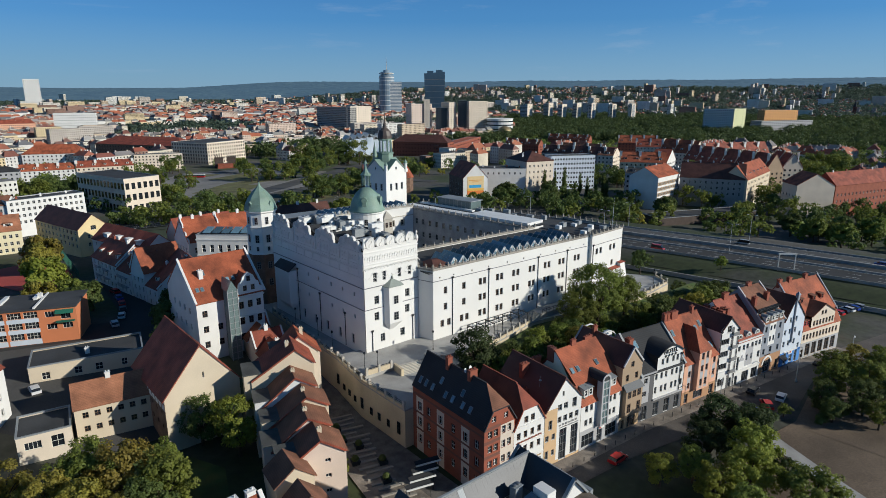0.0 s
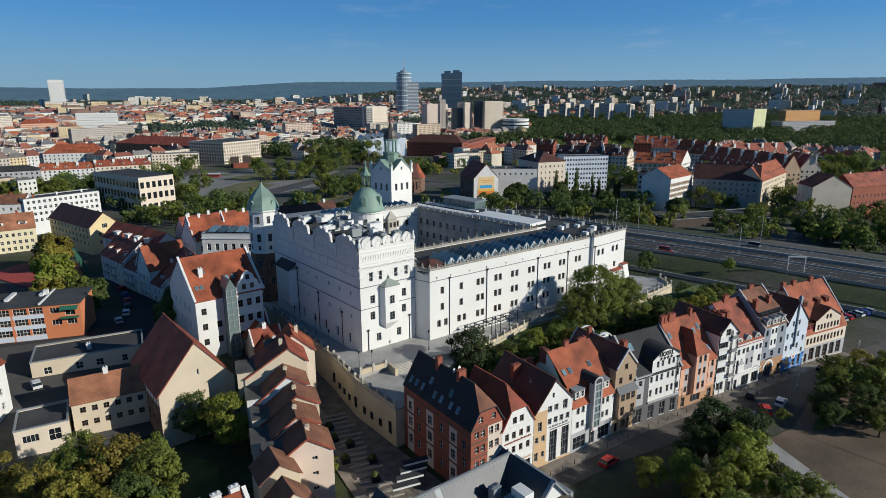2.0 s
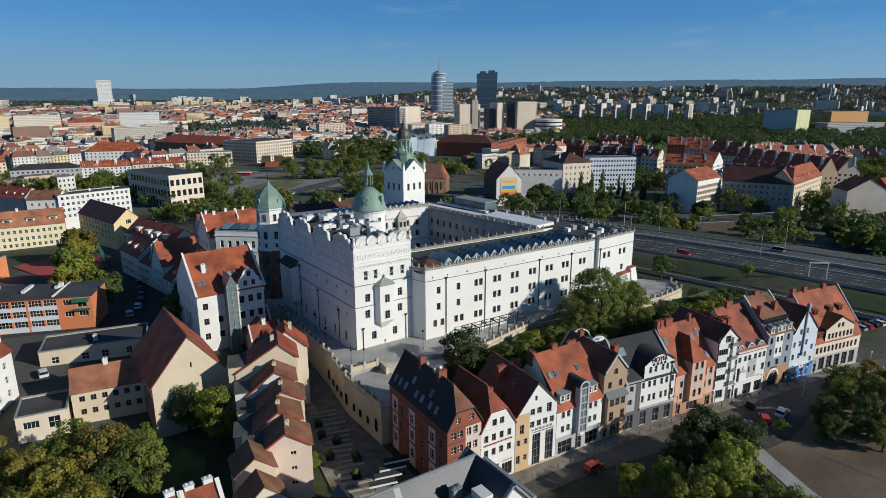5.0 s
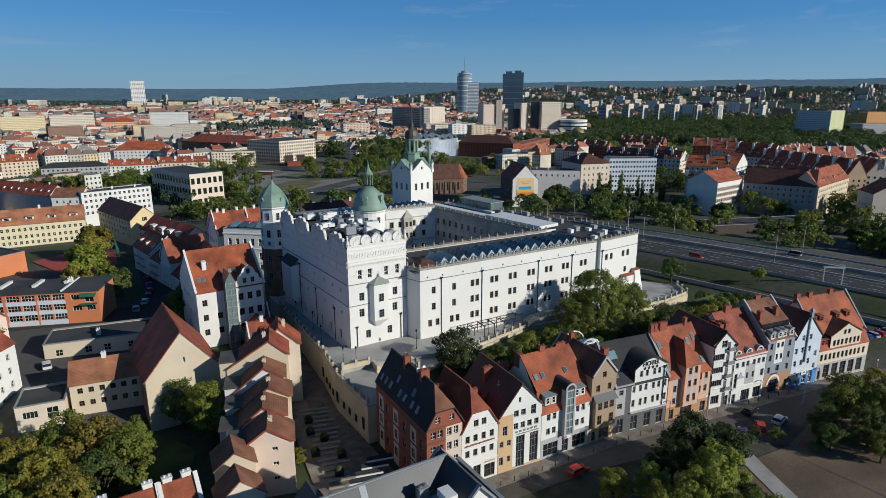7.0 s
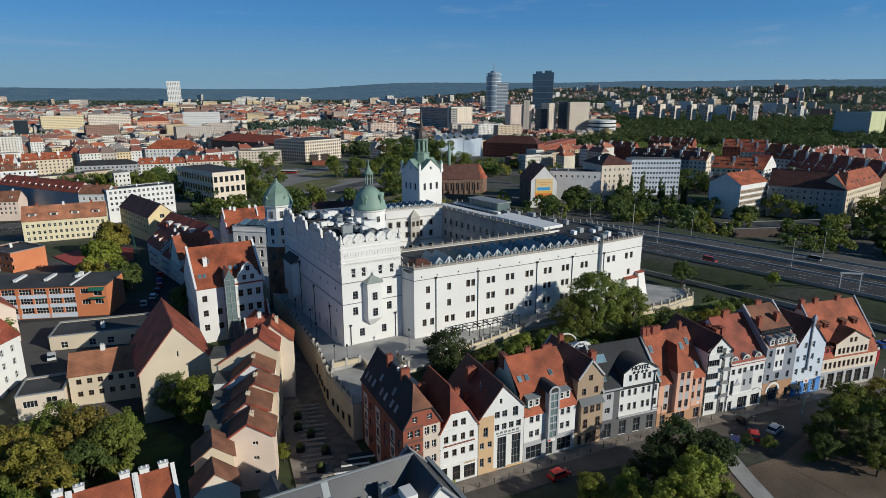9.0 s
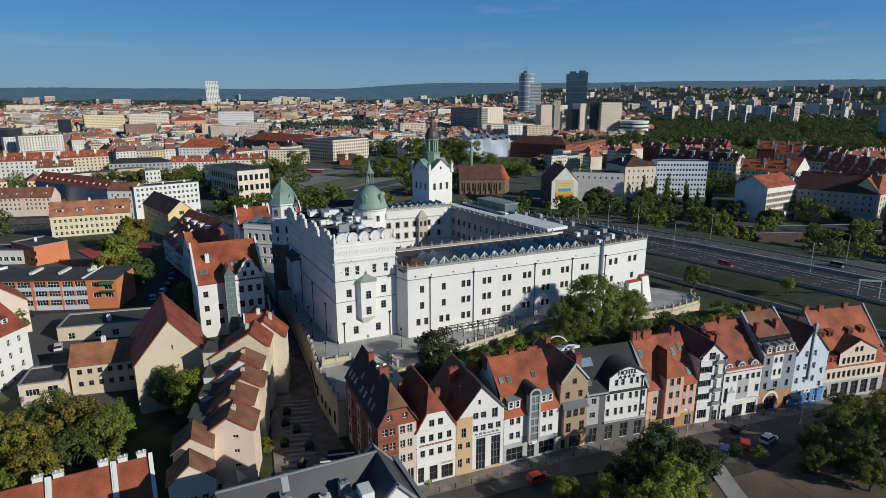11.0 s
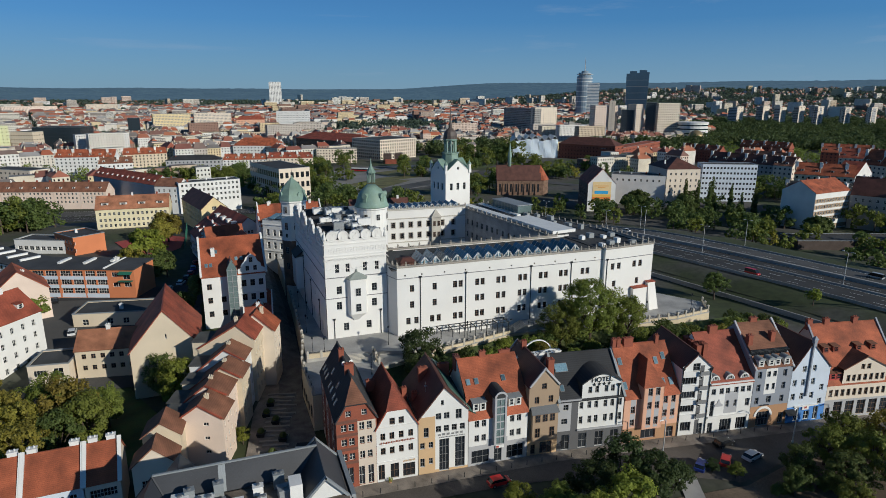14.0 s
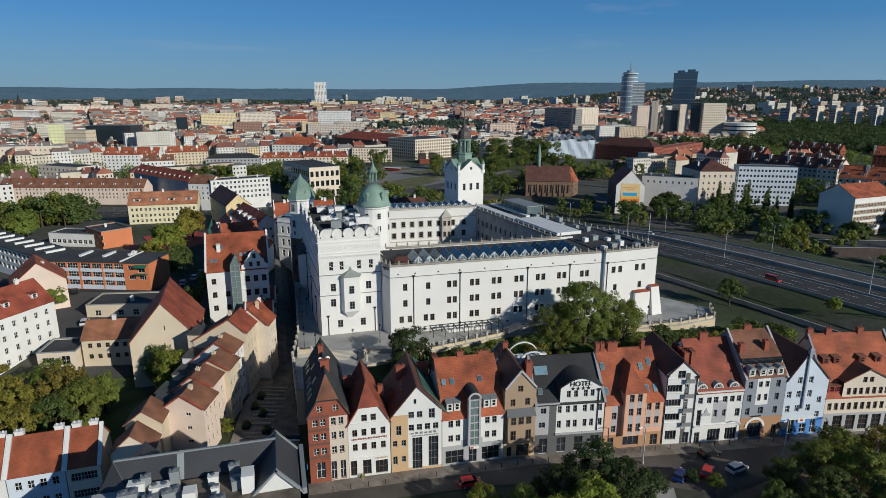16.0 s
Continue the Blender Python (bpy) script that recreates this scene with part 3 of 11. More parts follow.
def street_lamp(x, y, z, h=4.2, arms=1, name="street_lamp", label="slim dark iron lamp post with a lantern", reach=0.0, turn=0.0, group="lamps"):
    ob = thing(name, pose(x, y, z, 0, 0, turn), label, "street lamp", group)
    b = Mesh()
    k = 1.0 if reach == 0 else 1.9
    b.lathe(0, 0, [(0.14 * k, -0.5), (0.12 * k, 0.5), (0.06 * k, 0.6), (0.045 * k, h)], 8)
    put(ob, "pole", b, [IRON if reach == 0 else GALV])
    if reach == 0:
        c = Mesh()
        c.lathe(0, 0, [(0.08, h), (0.2, h + 0.1), (0.24, h + 0.5), (0.05, h + 0.7)], 8)
        put(ob, "lantern", c, [GLASS])
    else:
        for k in range(arms):
            s = 1 if k == 0 else -1
            c = Mesh()
            c.tube((0, 0, h - 0.1), (s * reach * 0.5, 0, h + 0.35), 0.05, 0.04)
            c.tube((s * reach * 0.5, 0, h + 0.35), (s * reach, 0, h + 0.4), 0.04, 0.04)
            arm = put(ob, "arm", c, [METAL])
            d = Mesh()
            d.solid([(s * reach - 0.5, -0.16, h + 0.32), (s * reach + 0.5, -0.12, h + 0.32), (s * reach + 0.5, 0.12, h + 0.32), (s * reach - 0.5, 0.16, h + 0.32)],
                    [(s * reach - 0.4, -0.1, h + 0.47), (s * reach + 0.4, -0.07, h + 0.47), (s * reach + 0.4, 0.07, h + 0.47), (s * reach - 0.4, 0.1, h + 0.47)])
            put(arm, "lamp_head", d, [METALWHITE])
    return ob


def pergola(x, y, turn):
    """Dark steel frames over a stepped ramp."""
    ob = thing("pergola", pose(x, y, TZ, 0, 0, turn), "dark steel pergola frames over the terrace ramp", "pergola")
    for k in range(7):
        b = Mesh()
        for q in (0, 3.2):
            b.box(k * 3.0 - 0.07, q - 0.07, 0, k * 3.0 + 0.07, q + 0.07, 2.7)
        b.box(k * 3.0 - 0.09, -0.2, 2.7, k * 3.0 + 0.09, 3.4, 2.86)
        put(ob, "frame", b, [IRON])
    for q in (0, 1.6, 3.2):
        b = Mesh()
        b.box(-0.3, q - 0.06, 2.86, 18.3, q + 0.06, 2.98)
        put(ob, "rail", b, [IRON])
    for k in range(9):
        b = Mesh()
        b.box(19.5 + k * 0.42, -0.4, 0, 19.5 + (k + 1) * 0.42, 3.6, 0.16 * (k + 1))
        put(ob, "step", b, [STONE])
    b = Mesh()
    b.box(23.3, -0.4, 0, 40, 3.6, 1.42)
    put(ob, "ramp_deck", b, [PAVING])
    b = Mesh()
    for z in (2.0, 2.45):
        b.box(23.3, -0.36, z, 40, -0.3, z + 0.06)
    for k in range(12):
        b.box(23.4 + k * 1.5, -0.36, 1.42, 23.46 + k * 1.5, -0.3, 2.5)
    put(ob, "railing", b, [IRON])
    return ob


pergola(92.5, 101.0, 0)
for x, y, z in ((64.5, 101.8, TZ), (79.5, 101.5, TZ + 0.9), (72.6, 89.5, TZ), (62.5, 118, TZ), (64, 128, TZ), (62.9, 138, TZ), (99, 100.2, TZ), (62.0, 103, TZ), (150, 98, TZ), (166, 99, TZ)):
    street_lamp(x, y, z)

# ---- castle ----
SZ = TZ + 0.1     # foot of the walls


def rib(b, cx, cz, r, a0, a1, w=0.16, proud=0.10, n=8, m=0):
    """A curved raised moulding on a wall that faces -y."""
    for i in range(n):
        p, q = radians(a0 + (a1 - a0) * i / n), radians(a0 + (a1 - a0) * (i + 1) / n)
        ring = [(cx + rr * math.cos(t), cz + rr * math.sin(t)) for rr, t in ((r - w / 2, p), (r + w / 2, p), (r + w / 2, q), (r - w / 2, q))]
        b.solid([(x, 0.02, z) for x, z in ring], [(x, -proud, z) for x, z in ring], m)


def disc(b, cx, cz, r, y0, y1, n=20, m=0):
    ring = [(cx + r * math.cos(2 * math.pi * i / n), cz + r * math.sin(2 * math.pi * i / n)) for i in range(n)]
    b.solid([(x, y1, z) for x, z in ring], [(x, y0, z) for x, z in ring], m)


def downpipe(parent, x, z0, z1, m=None):
    b = Mesh()
    b.tube((x, -0.14, z0), (x, -0.14, z1), 0.09, 0.09, 8)
    b.solid([(x - 0.1, -0.24, z1), (x + 0.1, -0.24, z1), (x + 0.1, -0.02, z1), (x - 0.1, -0.02, z1)], [(x - 0.32, -0.4, z1 + 0.5), (x + 0.32, -0.4, z1 + 0.5), (x + 0.32, 0, z1 + 0.5), (x - 0.32, 0, z1 + 0.5)])
    ob = put(parent, "downpipe", b, [IRON])
    if m is not None:
        ob.matrix_basis = m
    return ob


def rooftop_unit(x, y, z, w, d, h, turn=0, vents=2, label="grey metal ventilation unit on the castle roof", m=None):
    ob = thing("ventilation_unit", pose(x, y, z, 0, 0, turn), label, "ventilation unit", "roof units")
    b = Mesh()
    b.box(-w / 2, -d / 2, 0.0, w / 2, d / 2, h)
    b.box(-w / 2 - 0.06, -d / 2 - 0.06, h, w / 2 + 0.06, d / 2 + 0.06, h + 0.08)
    put(ob, "casing", b, [m or METALWHITE])
    for k in range(vents):
        c = Mesh()
        c.lathe((k - (vents - 1) / 2) * w / max(vents, 1), 0, [(0.35 * min(w, d) / 1.4, h + 0.08), (0.35 * min(w, d) / 1.4, h + 0.3), (0.1, h + 0.34)], 10)
        put(ob, "fan_cowl", c, [METAL])
    return ob


def south_wing():
    M = along((66.6, 109.6), (81.5, 109.8), SZ)
    ob = thing("castle_south_wing", M, "white plastered renaissance castle wing with scrolled attic", "castle wing")
    W, D, H = 14.9, 44.0, 25.0
    wins = [(u, 17.2, 0.95, 2.1, 2, 3) for u in (2.9, 5.4, 9.6, 12.5)]
    wins += [(3.2, 11.9, 1.25, 1.95, 2, 3), (11.8, 11.9, 1.25, 1.95, 2, 3), (3.1, 8.0, 1.25, 1.95, 2, 3), (11.7, 8.0, 1.25, 1.95, 2, 3), (4.6, 2.5, 1.25, 1.95, 2, 3), (10.2, 2.5, 1.25, 1.95, 2, 3)]
    facade(ob, Matrix(), [(0, H), (W, H)], wins, [WHITE], frame_mat=GREYFRAME, label="white plastered front wall", deep=0.3)
    side = [(D - y, 1.6, 1.1, 2.4, 2, 3) for y in (5.2, 10.8, 16.5, 22.3, 28)] + [(D - y, z, 0.55, 0.9, 1, 1) for y in (4, 9, 14, 20, 25, 30) for z in (13.6, 8.2)]
    facade(ob, pose(-1.2, D, 0, 0, 0, -88.6), [(0, H - 0.4), (D, H - 0.4)], side, [WHITE], frame_mat=GREYFRAME, label="white plastered side wall", deep=0.3)
    facade(ob, pose(W, 0, 0, 0, 0, 90), [(0, H - 0.4), (D, H - 0.4)], [], [WHITE])
    facade(ob, pose(W, D, 0, 0, 0, 180), [(0, H - 0.4), (W + 1.2, H - 0.4)], [], [WHITE])
    roof = Mesh()
    roof.slab([(0.2, 0.2, H - 1.6), (W - 0.2, 0.2, H - 1.6), (W - 0.2, D - 0.2, H - 1.6), (-1.0, D - 0.2, H - 1.6)], 0.3)
    put(ob, "roof", roof, [BITUMEN], "dark flat roof")
    # string courses
    for z, t, m in ((16.0, 0.16, GREYLINE), (10.9, 0.14, GREYLINE), (24.0, 0.3, RELIEF), (21.3, 0.24, RELIEF), (24.9, 0.36, RELIEF)):
        b = Mesh()
        b.box(-0.1, -0.14, z, W + 0.1, 0.05, z + t)
        put(ob, "string_course", b, [m])
        if z < 20:
            c = Mesh()
            c.box(0, -0.12, z, D, 0.05, z + t)
            put(ob, "string_course", c, [m], at=pose(-1.2, D, 0, 0, 0, -88.6))
    # relief bands: scrolls, interlaced arches, pendants
    b = Mesh()
    for i in range(11):
        x = 0.75 + i * 1.34
        rib(b, x, 22.95, 0.42, -60, 210)
        rib(b, x + 0.55, 22.45, 0.36, 120, 390)
    for i in range(15):
        rib(b, 0.5 + i, 19.9, 0.95, 15, 165, 0.14)
        rib(b, 0.5 + i, 20.9, 0.5, 195, 345, 0.12)
        b.solid([(0.5 + i - 0.16, 0.02, 20.3), (0.5 + i, 0.02, 20.0), (0.5 + i + 0.16, 0.02, 20.3), (0.5 + i, 0.02, 20.6)], [(0.5 + i - 0.12, -0.09, 20.3), (0.5 + i, -0.09, 20.05), (0.5 + i + 0.12, -0.09, 20.3), (0.5 + i, -0.09, 20.55)])
    for u in (2.9, 5.4, 9.6, 12.5):
        rib(b, u, 18.7, 0.85, 10, 170, 0.16)
    for i in range(12):
        rib(b, 0.9 + i * 1.2, 18.6, 0.6, 200, 340, 0.1)
    tagged(put(ob, "relief_band", b, [RELIEF]), "raised plaster scrollwork", kind="stuff")
    # attic of scrolled discs over the front
    for u in (1.9, 4.6, 7.3, 10.0, 12.7):
        c = Mesh()
        disc(c, u, 26.1, 1.3, -0.1, 0.35)
        sc = put(ob, "attic_scroll", c, [RELIEF])
        for du, z, r_, a0, a1, n_ in ((-0.05, 26.55, 0.42, -90, 150, 8), (0.05, 25.7, 0.42, 90, 330, 8), (0, 26.1, 1.2, 0, 360, 18)):
            c = Mesh()
            rib(c, u + du, z, r_, a0, a1, 0.16, 0.22, n_)
            put(sc, "curl" if n_ == 8 else "rim", c, [RELIEF])
    c = Mesh()
    c.lathe(W - 0.2, 0.1, [(0.3, 25), (0.5, 25.6), (0.2, 26.6), (0.3, 27.0), (0.05, 27.5)], 10)
    c.lathe(0.2, 0.1, [(0.3, 25), (0.5, 25.6), (0.2, 26.6), (0.3, 27.0), (0.05, 27.5)], 10)
    put(ob, "finial", c, [RELIEF])
    # stepped scroll gables along the side
    for y0 in (1.2, 12.0, 23.2, 34.4):
        g = Mesh()
        x0 = D - y0 - 8.2
        g.box(x0, -0.05, 24.4, x0 + 8.2, 0.45, 25.3)
        for x, z, r in ((1.15, 25.6, 1.15), (3.0, 26.35, 1.2), (5.2, 26.35, 1.2), (7.05, 25.6, 1.15)):
            disc(g, x0 + x, z, r, -0.06, 0.44, 18)
            rib(g, x0 + x, z, r - 0.12, 0, 360, 0.16, 0.2, 16)
            rib(g, x0 + x - 0.05, z + 0.36, 0.36, -90, 150, 0.14, 0.2, 6)
            rib(g, x0 + x + 0.05, z - 0.36, 0.36, 90, 330, 0.14, 0.2, 6)
        g.box(x0 + 1.6, -0.05, 25.2, x0 + 6.6, 0.42, 26.2)
        g.box(x0 - 0.5, -0.35, 21.5, x0 + 0.1, 0.1, 24.3)
        g.solid([(x0 - 0.7, -0.45, 24.3), (x0 + 0.3, -0.45, 24.3), (x0 + 0.3, 0.1, 24.3), (x0 - 0.7, 0.1, 24.3)], [(x0 - 0.25, -0.1, 25.2), (x0 - 0.15, -0.1, 25.2), (x0 - 0.15, 0, 25.2), (x0 - 0.25, 0, 25.2)])
        put(ob, "scroll_gable", g, [RELIEF], at=pose(-1.2, D, 0, 0, 0, -88.6))
        r = Mesh()
        zz = 24.5
        r.slab([(1.0, y0 + 0.4, zz), (W - 1, y0 + 0.4, zz), (W - 1, y0 + 4.1, zz + 1.5), (1.0, y0 + 4.1, zz + 1.5)], 0.15)
        r.slab([(1.0, y0 + 7.8, zz), (W - 1, y0 + 7.8, zz), (W - 1, y0 + 4.1, zz + 1.5), (1.0, y0 + 4.1, zz + 1.5)], 0.15)
        put(ob, "cross_roof", r, [SLATE], "dark low roof behind a gable")
    for x, z1 in ((D - 8.2, 8), (D - 19.5, 10), (D - 30.5, 14)):
        downpipe(ob, x, 0.3, z1, pose(-1.2, D, 0, 0, 0, -88.6))
    downpipe(ob, 1.7, 0.3, 5.4)
    downpipe(ob, 13.2, 0.3, 6.6)
    # lines of pilasters high on the side wall
    p = Mesh()
    for k in range(11):
        p.box(1 + k * 4.1, -0.1, 18.6, 1.35 + k * 4.1, 0.02, 24.4)
    for i in range(32):
        x = 0.75 + i * 1.34
        rib(p, x, 22.95, 0.42, -60, 210, n=6)
        rib(p, x + 0.55, 22.45, 0.36, 120, 390, n=6)
    for i in range(43):
        rib(p, 0.5 + i, 19.9, 0.95, 15, 165, 0.14, n=6)
    for z, t in ((24.0, 0.3), (21.3, 0.24), (18.4, 0.16)):
        p.box(0, -0.14, z, D, 0.05, z + t)
    put(ob, "attic_relief", p, [RELIEF], at=pose(-1.2, D, 0, 0, 0, -88.6))
    # oriel
    plan = [(5.0, 0.0), (5.6, -1.5), (9.3, -1.5), (9.9, 0.0)]
    o = Mesh()
    o.solid([(x, y, 6.9) for x, y in plan], [(x, y, 15.6) for x, y in plan])
    low = [(7.0 + (x - 7.4) * 0.25, y * 0.1, 5.0) for x, y in plan]
    o.solid(low, [(x, y, 6.9) for x, y in plan])
    orl = put(ob, "oriel", o, [WHITE], "white plastered oriel with a tapered foot")
    for z in (7.6, 11.5):
        window(orl, pose(7.45, -1.62, z), 1.2, 1.9, GREYFRAME, 2, 3)
    q = Mesh()
    e = [(4.8, 0), (5.4, -1.75), (9.5, -1.75), (10.1, 0)]
    q.solid([(x, y, 15.6) for x, y in e], [(x, y, 15.8) for x, y in e])
    q.solid([(x, y, 15.8) for x, y in e], [(7.45 + (x - 7.45) * 0.08, y * 0.1, 17.2) for x, y in e])
    q.lathe(7.45, -0.2, [(0.16, 17.1), (0.28, 17.5), (0.05, 17.9)], 8)
    put(orl, "oriel_roof", q, [mat("grey_green_copper", (0.27, 0.30, 0.27), 0.6, 0.15, 2)])
    # block that juts out by the corner tower
    j = Mesh()
    j.box(-3.0, 31.5, 4.5, -0.2, 39.6, 13.6)
    j.solid([(-1.2, 33, 2.2), (-0.2, 33, 2.2), (-0.2, 38.6, 2.2), (-1.2, 38.6, 2.2)], [(-3.0, 31.5, 4.5), (-0.2, 31.5, 4.5), (-0.2, 39.6, 4.5), (-3.0, 39.6, 4.5)])
    jb = put(ob, "side_bay", j, [WHITE], "white plastered bay jutting from the side wall")
    s = Mesh()
    s.slab([(-3.3, 31.2, 13.6), (-3.3, 39.9, 13.6), (-0.1, 39.9, 16.0), (-0.1, 31.2, 16.0)], 0.2)
    put(jb, "lean_to_roof", s, [BITUMEN])
    return ob


south_wing()
rng = random.Random(5)
for i in range(40):
    u, v = rng.uniform(68.8, 79.5), rng.uniform(113, 151)
    if (u - 84) ** 2 + (v - 136) ** 2 < 36:
        continue
    rooftop_unit(u, v, 31.6 + rng.choice((0.2, 1.6, 1.9)), rng.uniform(1.2, 3.4), rng.uniform(1.0, 2.4), rng.uniform(0.8, 1.9), rng.choice((0, 0, 90, 8)), rng.choice((1, 2)), m=rng.choice((METALWHITE, ZINC, METALWHITE)))


def skylight_gable(parent, m, w, d, h):
    """A small glazed roof gable with a white front."""
    b = Mesh()
    for x0, z0, x1, z1 in ((-w / 2, 0.1, 0, h), (w / 2, 0.1, 0, h), (-w / 2, 0.1, w / 2, 0.1)):
        b.tube((x0, 0.04, z0), (x1, 0.04, z1), 0.17, 0.17, 4)
    b.box(-0.08, 0, 0.1, 0.08, 0.1, h)
    ob = put(parent, "roof_skylight", b, [METALWHITE], at=m)
    g = Mesh()
    g.slab([(-w / 2 - 0.05, -0.1, 0.05), (0, -0.1, h + 0.08), (0, d, h + 0.08), (-w / 2 - 0.05, d, 0.05)], 0.08)
    g.slab([(w / 2 + 0.05, -0.1, 0.05), (0, -0.1, h + 0.08), (0, d, h + 0.08), (w / 2 + 0.05, d, 0.05)], 0.08)
    g.solid([(-w / 2 + 0.1, 0.06, 0.1), (w / 2 - 0.1, 0.06, 0.1), (0, 0.06, h - 0.1)], [(-w / 2 + 0.1, 0.1, 0.1), (w / 2 - 0.1, 0.1, 0.1), (0, 0.1, h - 0.1)])
    put(ob, "pane", g, [GLASSBLUE], "sloping blue glass panes")
    c = Mesh()
    for k in range(5):
        y = k * d / 4
        for s in (-1, 1):
            c.tube((s * (w / 2 + 0.05), y, 0.1), (0, y, h + 0.13), 0.05, 0.05, 4)
    put(ob, "glazing_bar", c, [ZINC])
    return ob


FINIAL = None


def finial_row(parent, m, length, step, z):
    """Parapet with small stone finials."""
    global FINIAL
    b = Mesh()
    b.box(0, -0.1, z - 0.3, length, 0.35, z)
    b.box(0, -0.22, z - 0.45, length, 0.4, z - 0.3)
    put(parent, "parapet", b, [PARAPET], at=m)
    if FINIAL is None:
        f = Mesh()
        f.box(-0.2, -0.2, 0, 0.2, 0.2, 0.45)
        f.lathe(0, 0, [(0.12, 0.45), (0.25, 0.65), (0.25, 0.75), (0.09, 0.95), (0.03, 1.2)], 8)
        FINIAL = f.data("finial", [PARAPET])
    n = max(1, round(length / step))
    for i in range(n + 1):
        put(parent, "finial", FINIAL, None, at=m @ pose(length * i / n, 0.12, z))
    r = Mesh()
    r.box(0, 0.1, z + 0.25, length, 0.15, z + 0.32)
    put(parent, "parapet_rail", r, [PARAPET], at=m)


def east_wing():
    ob = thing("castle_east_wing", along((83, 105.8), (140, 104.9), SZ), "long white plastered castle wing with glass roof gables", "castle wing")
    L, D, H = 57.0, 18.0, 18.4
    pairs = [(3.7,), (9.45,), (14.8, 16.25), (20.7, 22.15), (26.45, 28.0), (32.55, 34.0), (38.45, 40.0), (44.4, 45.9), (50.9, 52.4)]
    low = [(2.7, 4.75), (8.8, 10.5), (14.8, 16.3), (20.7, 22.15), (26.55, 28.0), (32.6, 34.0), (38.45, 40.0), (44.4, 45.9), (50.9, 52.4)]
    wins = [(u, z, 1.08, 1.75, 2, 3) for p in pairs for u in p for z in (11.8, 7.7)] + [(u, 3.55, 1.08, 1.75, 2, 3) for p in low for u in p]
    wins += [(u, 15.9, 0.4, 0.4, 1, 1) for u in (2, 6.2, 12, 17.5, 24, 30, 36.5, 42.5, 48.5, 54.5)] + [(u, 1.2, 0.8, 0.5, 1, 1) for u in (8.6, 10.8, 18, 24.5, 30.5)]
    facade(ob, Matrix(), [(0, H), (L, H)], wins, [WHITE], frame_mat=WOODB, label="white plastered front wall", deep=0.3)
    facade(ob, pose(-1.4, 4.0, 0, 0, 0, -70.7), [(0, H), (4.24, H)], [], [WHITE])
    facade(ob, pose(L, D, 0, 0, 0, 180), [(0, H), (L - 4, H)], grid_windows(2, L - 6, 14, (3.5, 8, 12.4), 1.1, 1.8), [WHITE], frame_mat=WOODB)
    facade(ob, pose(-1.4 + 0.0, D, 0, 0, 0, -90), [(0, H), (14.0, H)], [], [WHITE])
    r = Mesh()
    r.slab([(-1.2, 0.1, H - 0.7), (L, 0.1, H - 0.7), (L, D - 0.1, H - 0.7), (-1.2, D - 0.1, H - 0.7)], 0.3)
    put(ob, "roof", r, [BITUMEN], "dark flat roof behind the parapet")
    for k in range(16):
        skylight_gable(ob, pose(7.4 + k * 2.78, 1.25, H - 0.25), 2.7, 7.5, 1.75)
    for z, t, m in ((15.3, 0.14, GREYLINE),):
        b = Mesh()
        b.box(0, -0.12, z, L, 0.05, z + t)
        put(ob, "string_course", b, [m])
        c = Mesh()
        c.box(0, -0.1, z, 4.24, 0.05, z + t)
        put(ob, "string_course", c, [m], at=pose(-1.4, 4.0, 0, 0, 0, -70.7))
    for u in (5.8, 17.6, 35.6, 47.4):
        downpipe(ob, u, 0.2, 15.2)
    finial_row(ob, Matrix(), L, 2.25, H + 0.1)
    finial_row(ob, pose(-1.4, 4.0, 0, 0, 0, -70.7), 4.2, 2.1, H + 0.1)
    finial_row(ob, pose(L - 4, D, 0, 0, 0, 180), L - 6, 3.0, H + 0.1)
    s = Mesh()
    s.box(1.5, 2.0, H - 0.6, 5.2, 6.0, H + 0.4)
    s.solid([(1.2, 1.7, H + 0.4), (5.5, 1.7, H + 0.4), (5.5, 6.3, H + 0.4), (1.2, 6.3, H + 0.4)], [(2.4, 3.4, H + 1.2), (4.3, 3.4, H + 1.2), (4.3, 4.6, H + 1.2), (2.4, 4.6, H + 1.2)])
    put(ob, "roof_hatch", s, [TILEDARK], "small brown roof house")
    # end pavilion
    p = [(2.7, 12.4, 1.2, 1.8, 2, 3), (4.8, 12.4, 1.2, 1.8, 2, 3), (10.1, 12.4, 1.2, 1.8, 2, 3), (12.2, 12.4, 1.2, 1.8, 2, 3), (11.4, 7.5, 1.15, 1.75, 2, 3), (11.8, 0.8, 1.5, 2.6, 2, 3), (3.5, 7.5, 1.15, 1.75, 2, 3)]
    P = ob.matrix_basis.inverted() @ along((140, 103.9), (156.5, 105.2), SZ)
    facade(ob, P, [(0, H + 0.2), (16.55, H + 0.2)], p, [WHITE], frame_mat=WOODB, label="white plastered end pavilion", deep=0.3)
    facade(ob, P @ pose(0, 1.1, 0, 0, 0, -90), [(0, H + 0.2), (1.1, H + 0.2)], [], [WHITE])
    facade(ob, P @ pose(16.55, 0, 0, 0, 0, 90), [(0, H + 0.2), (22, H + 0.2)], grid_windows(2, 20, 4, (3.4, 7.7, 12.2), 1.1, 1.8), [WHITE], frame_mat=WOODB)
    finial_row(ob, P, 16.5, 2.1, H + 0.3)
    finial_row(ob, P @ pose(16.55, 0, 0, 0, 0, 90), 22, 2.2, H + 0.3)
    b = Mesh()
    b.box(0, -0.12, 15.3, 16.6, 0.05, 15.45)
    put(ob, "string_course", b, [GREYLINE], at=P)
    downpipe(ob, 0.7, 0.2, 15.2, P)
    w = Mesh()
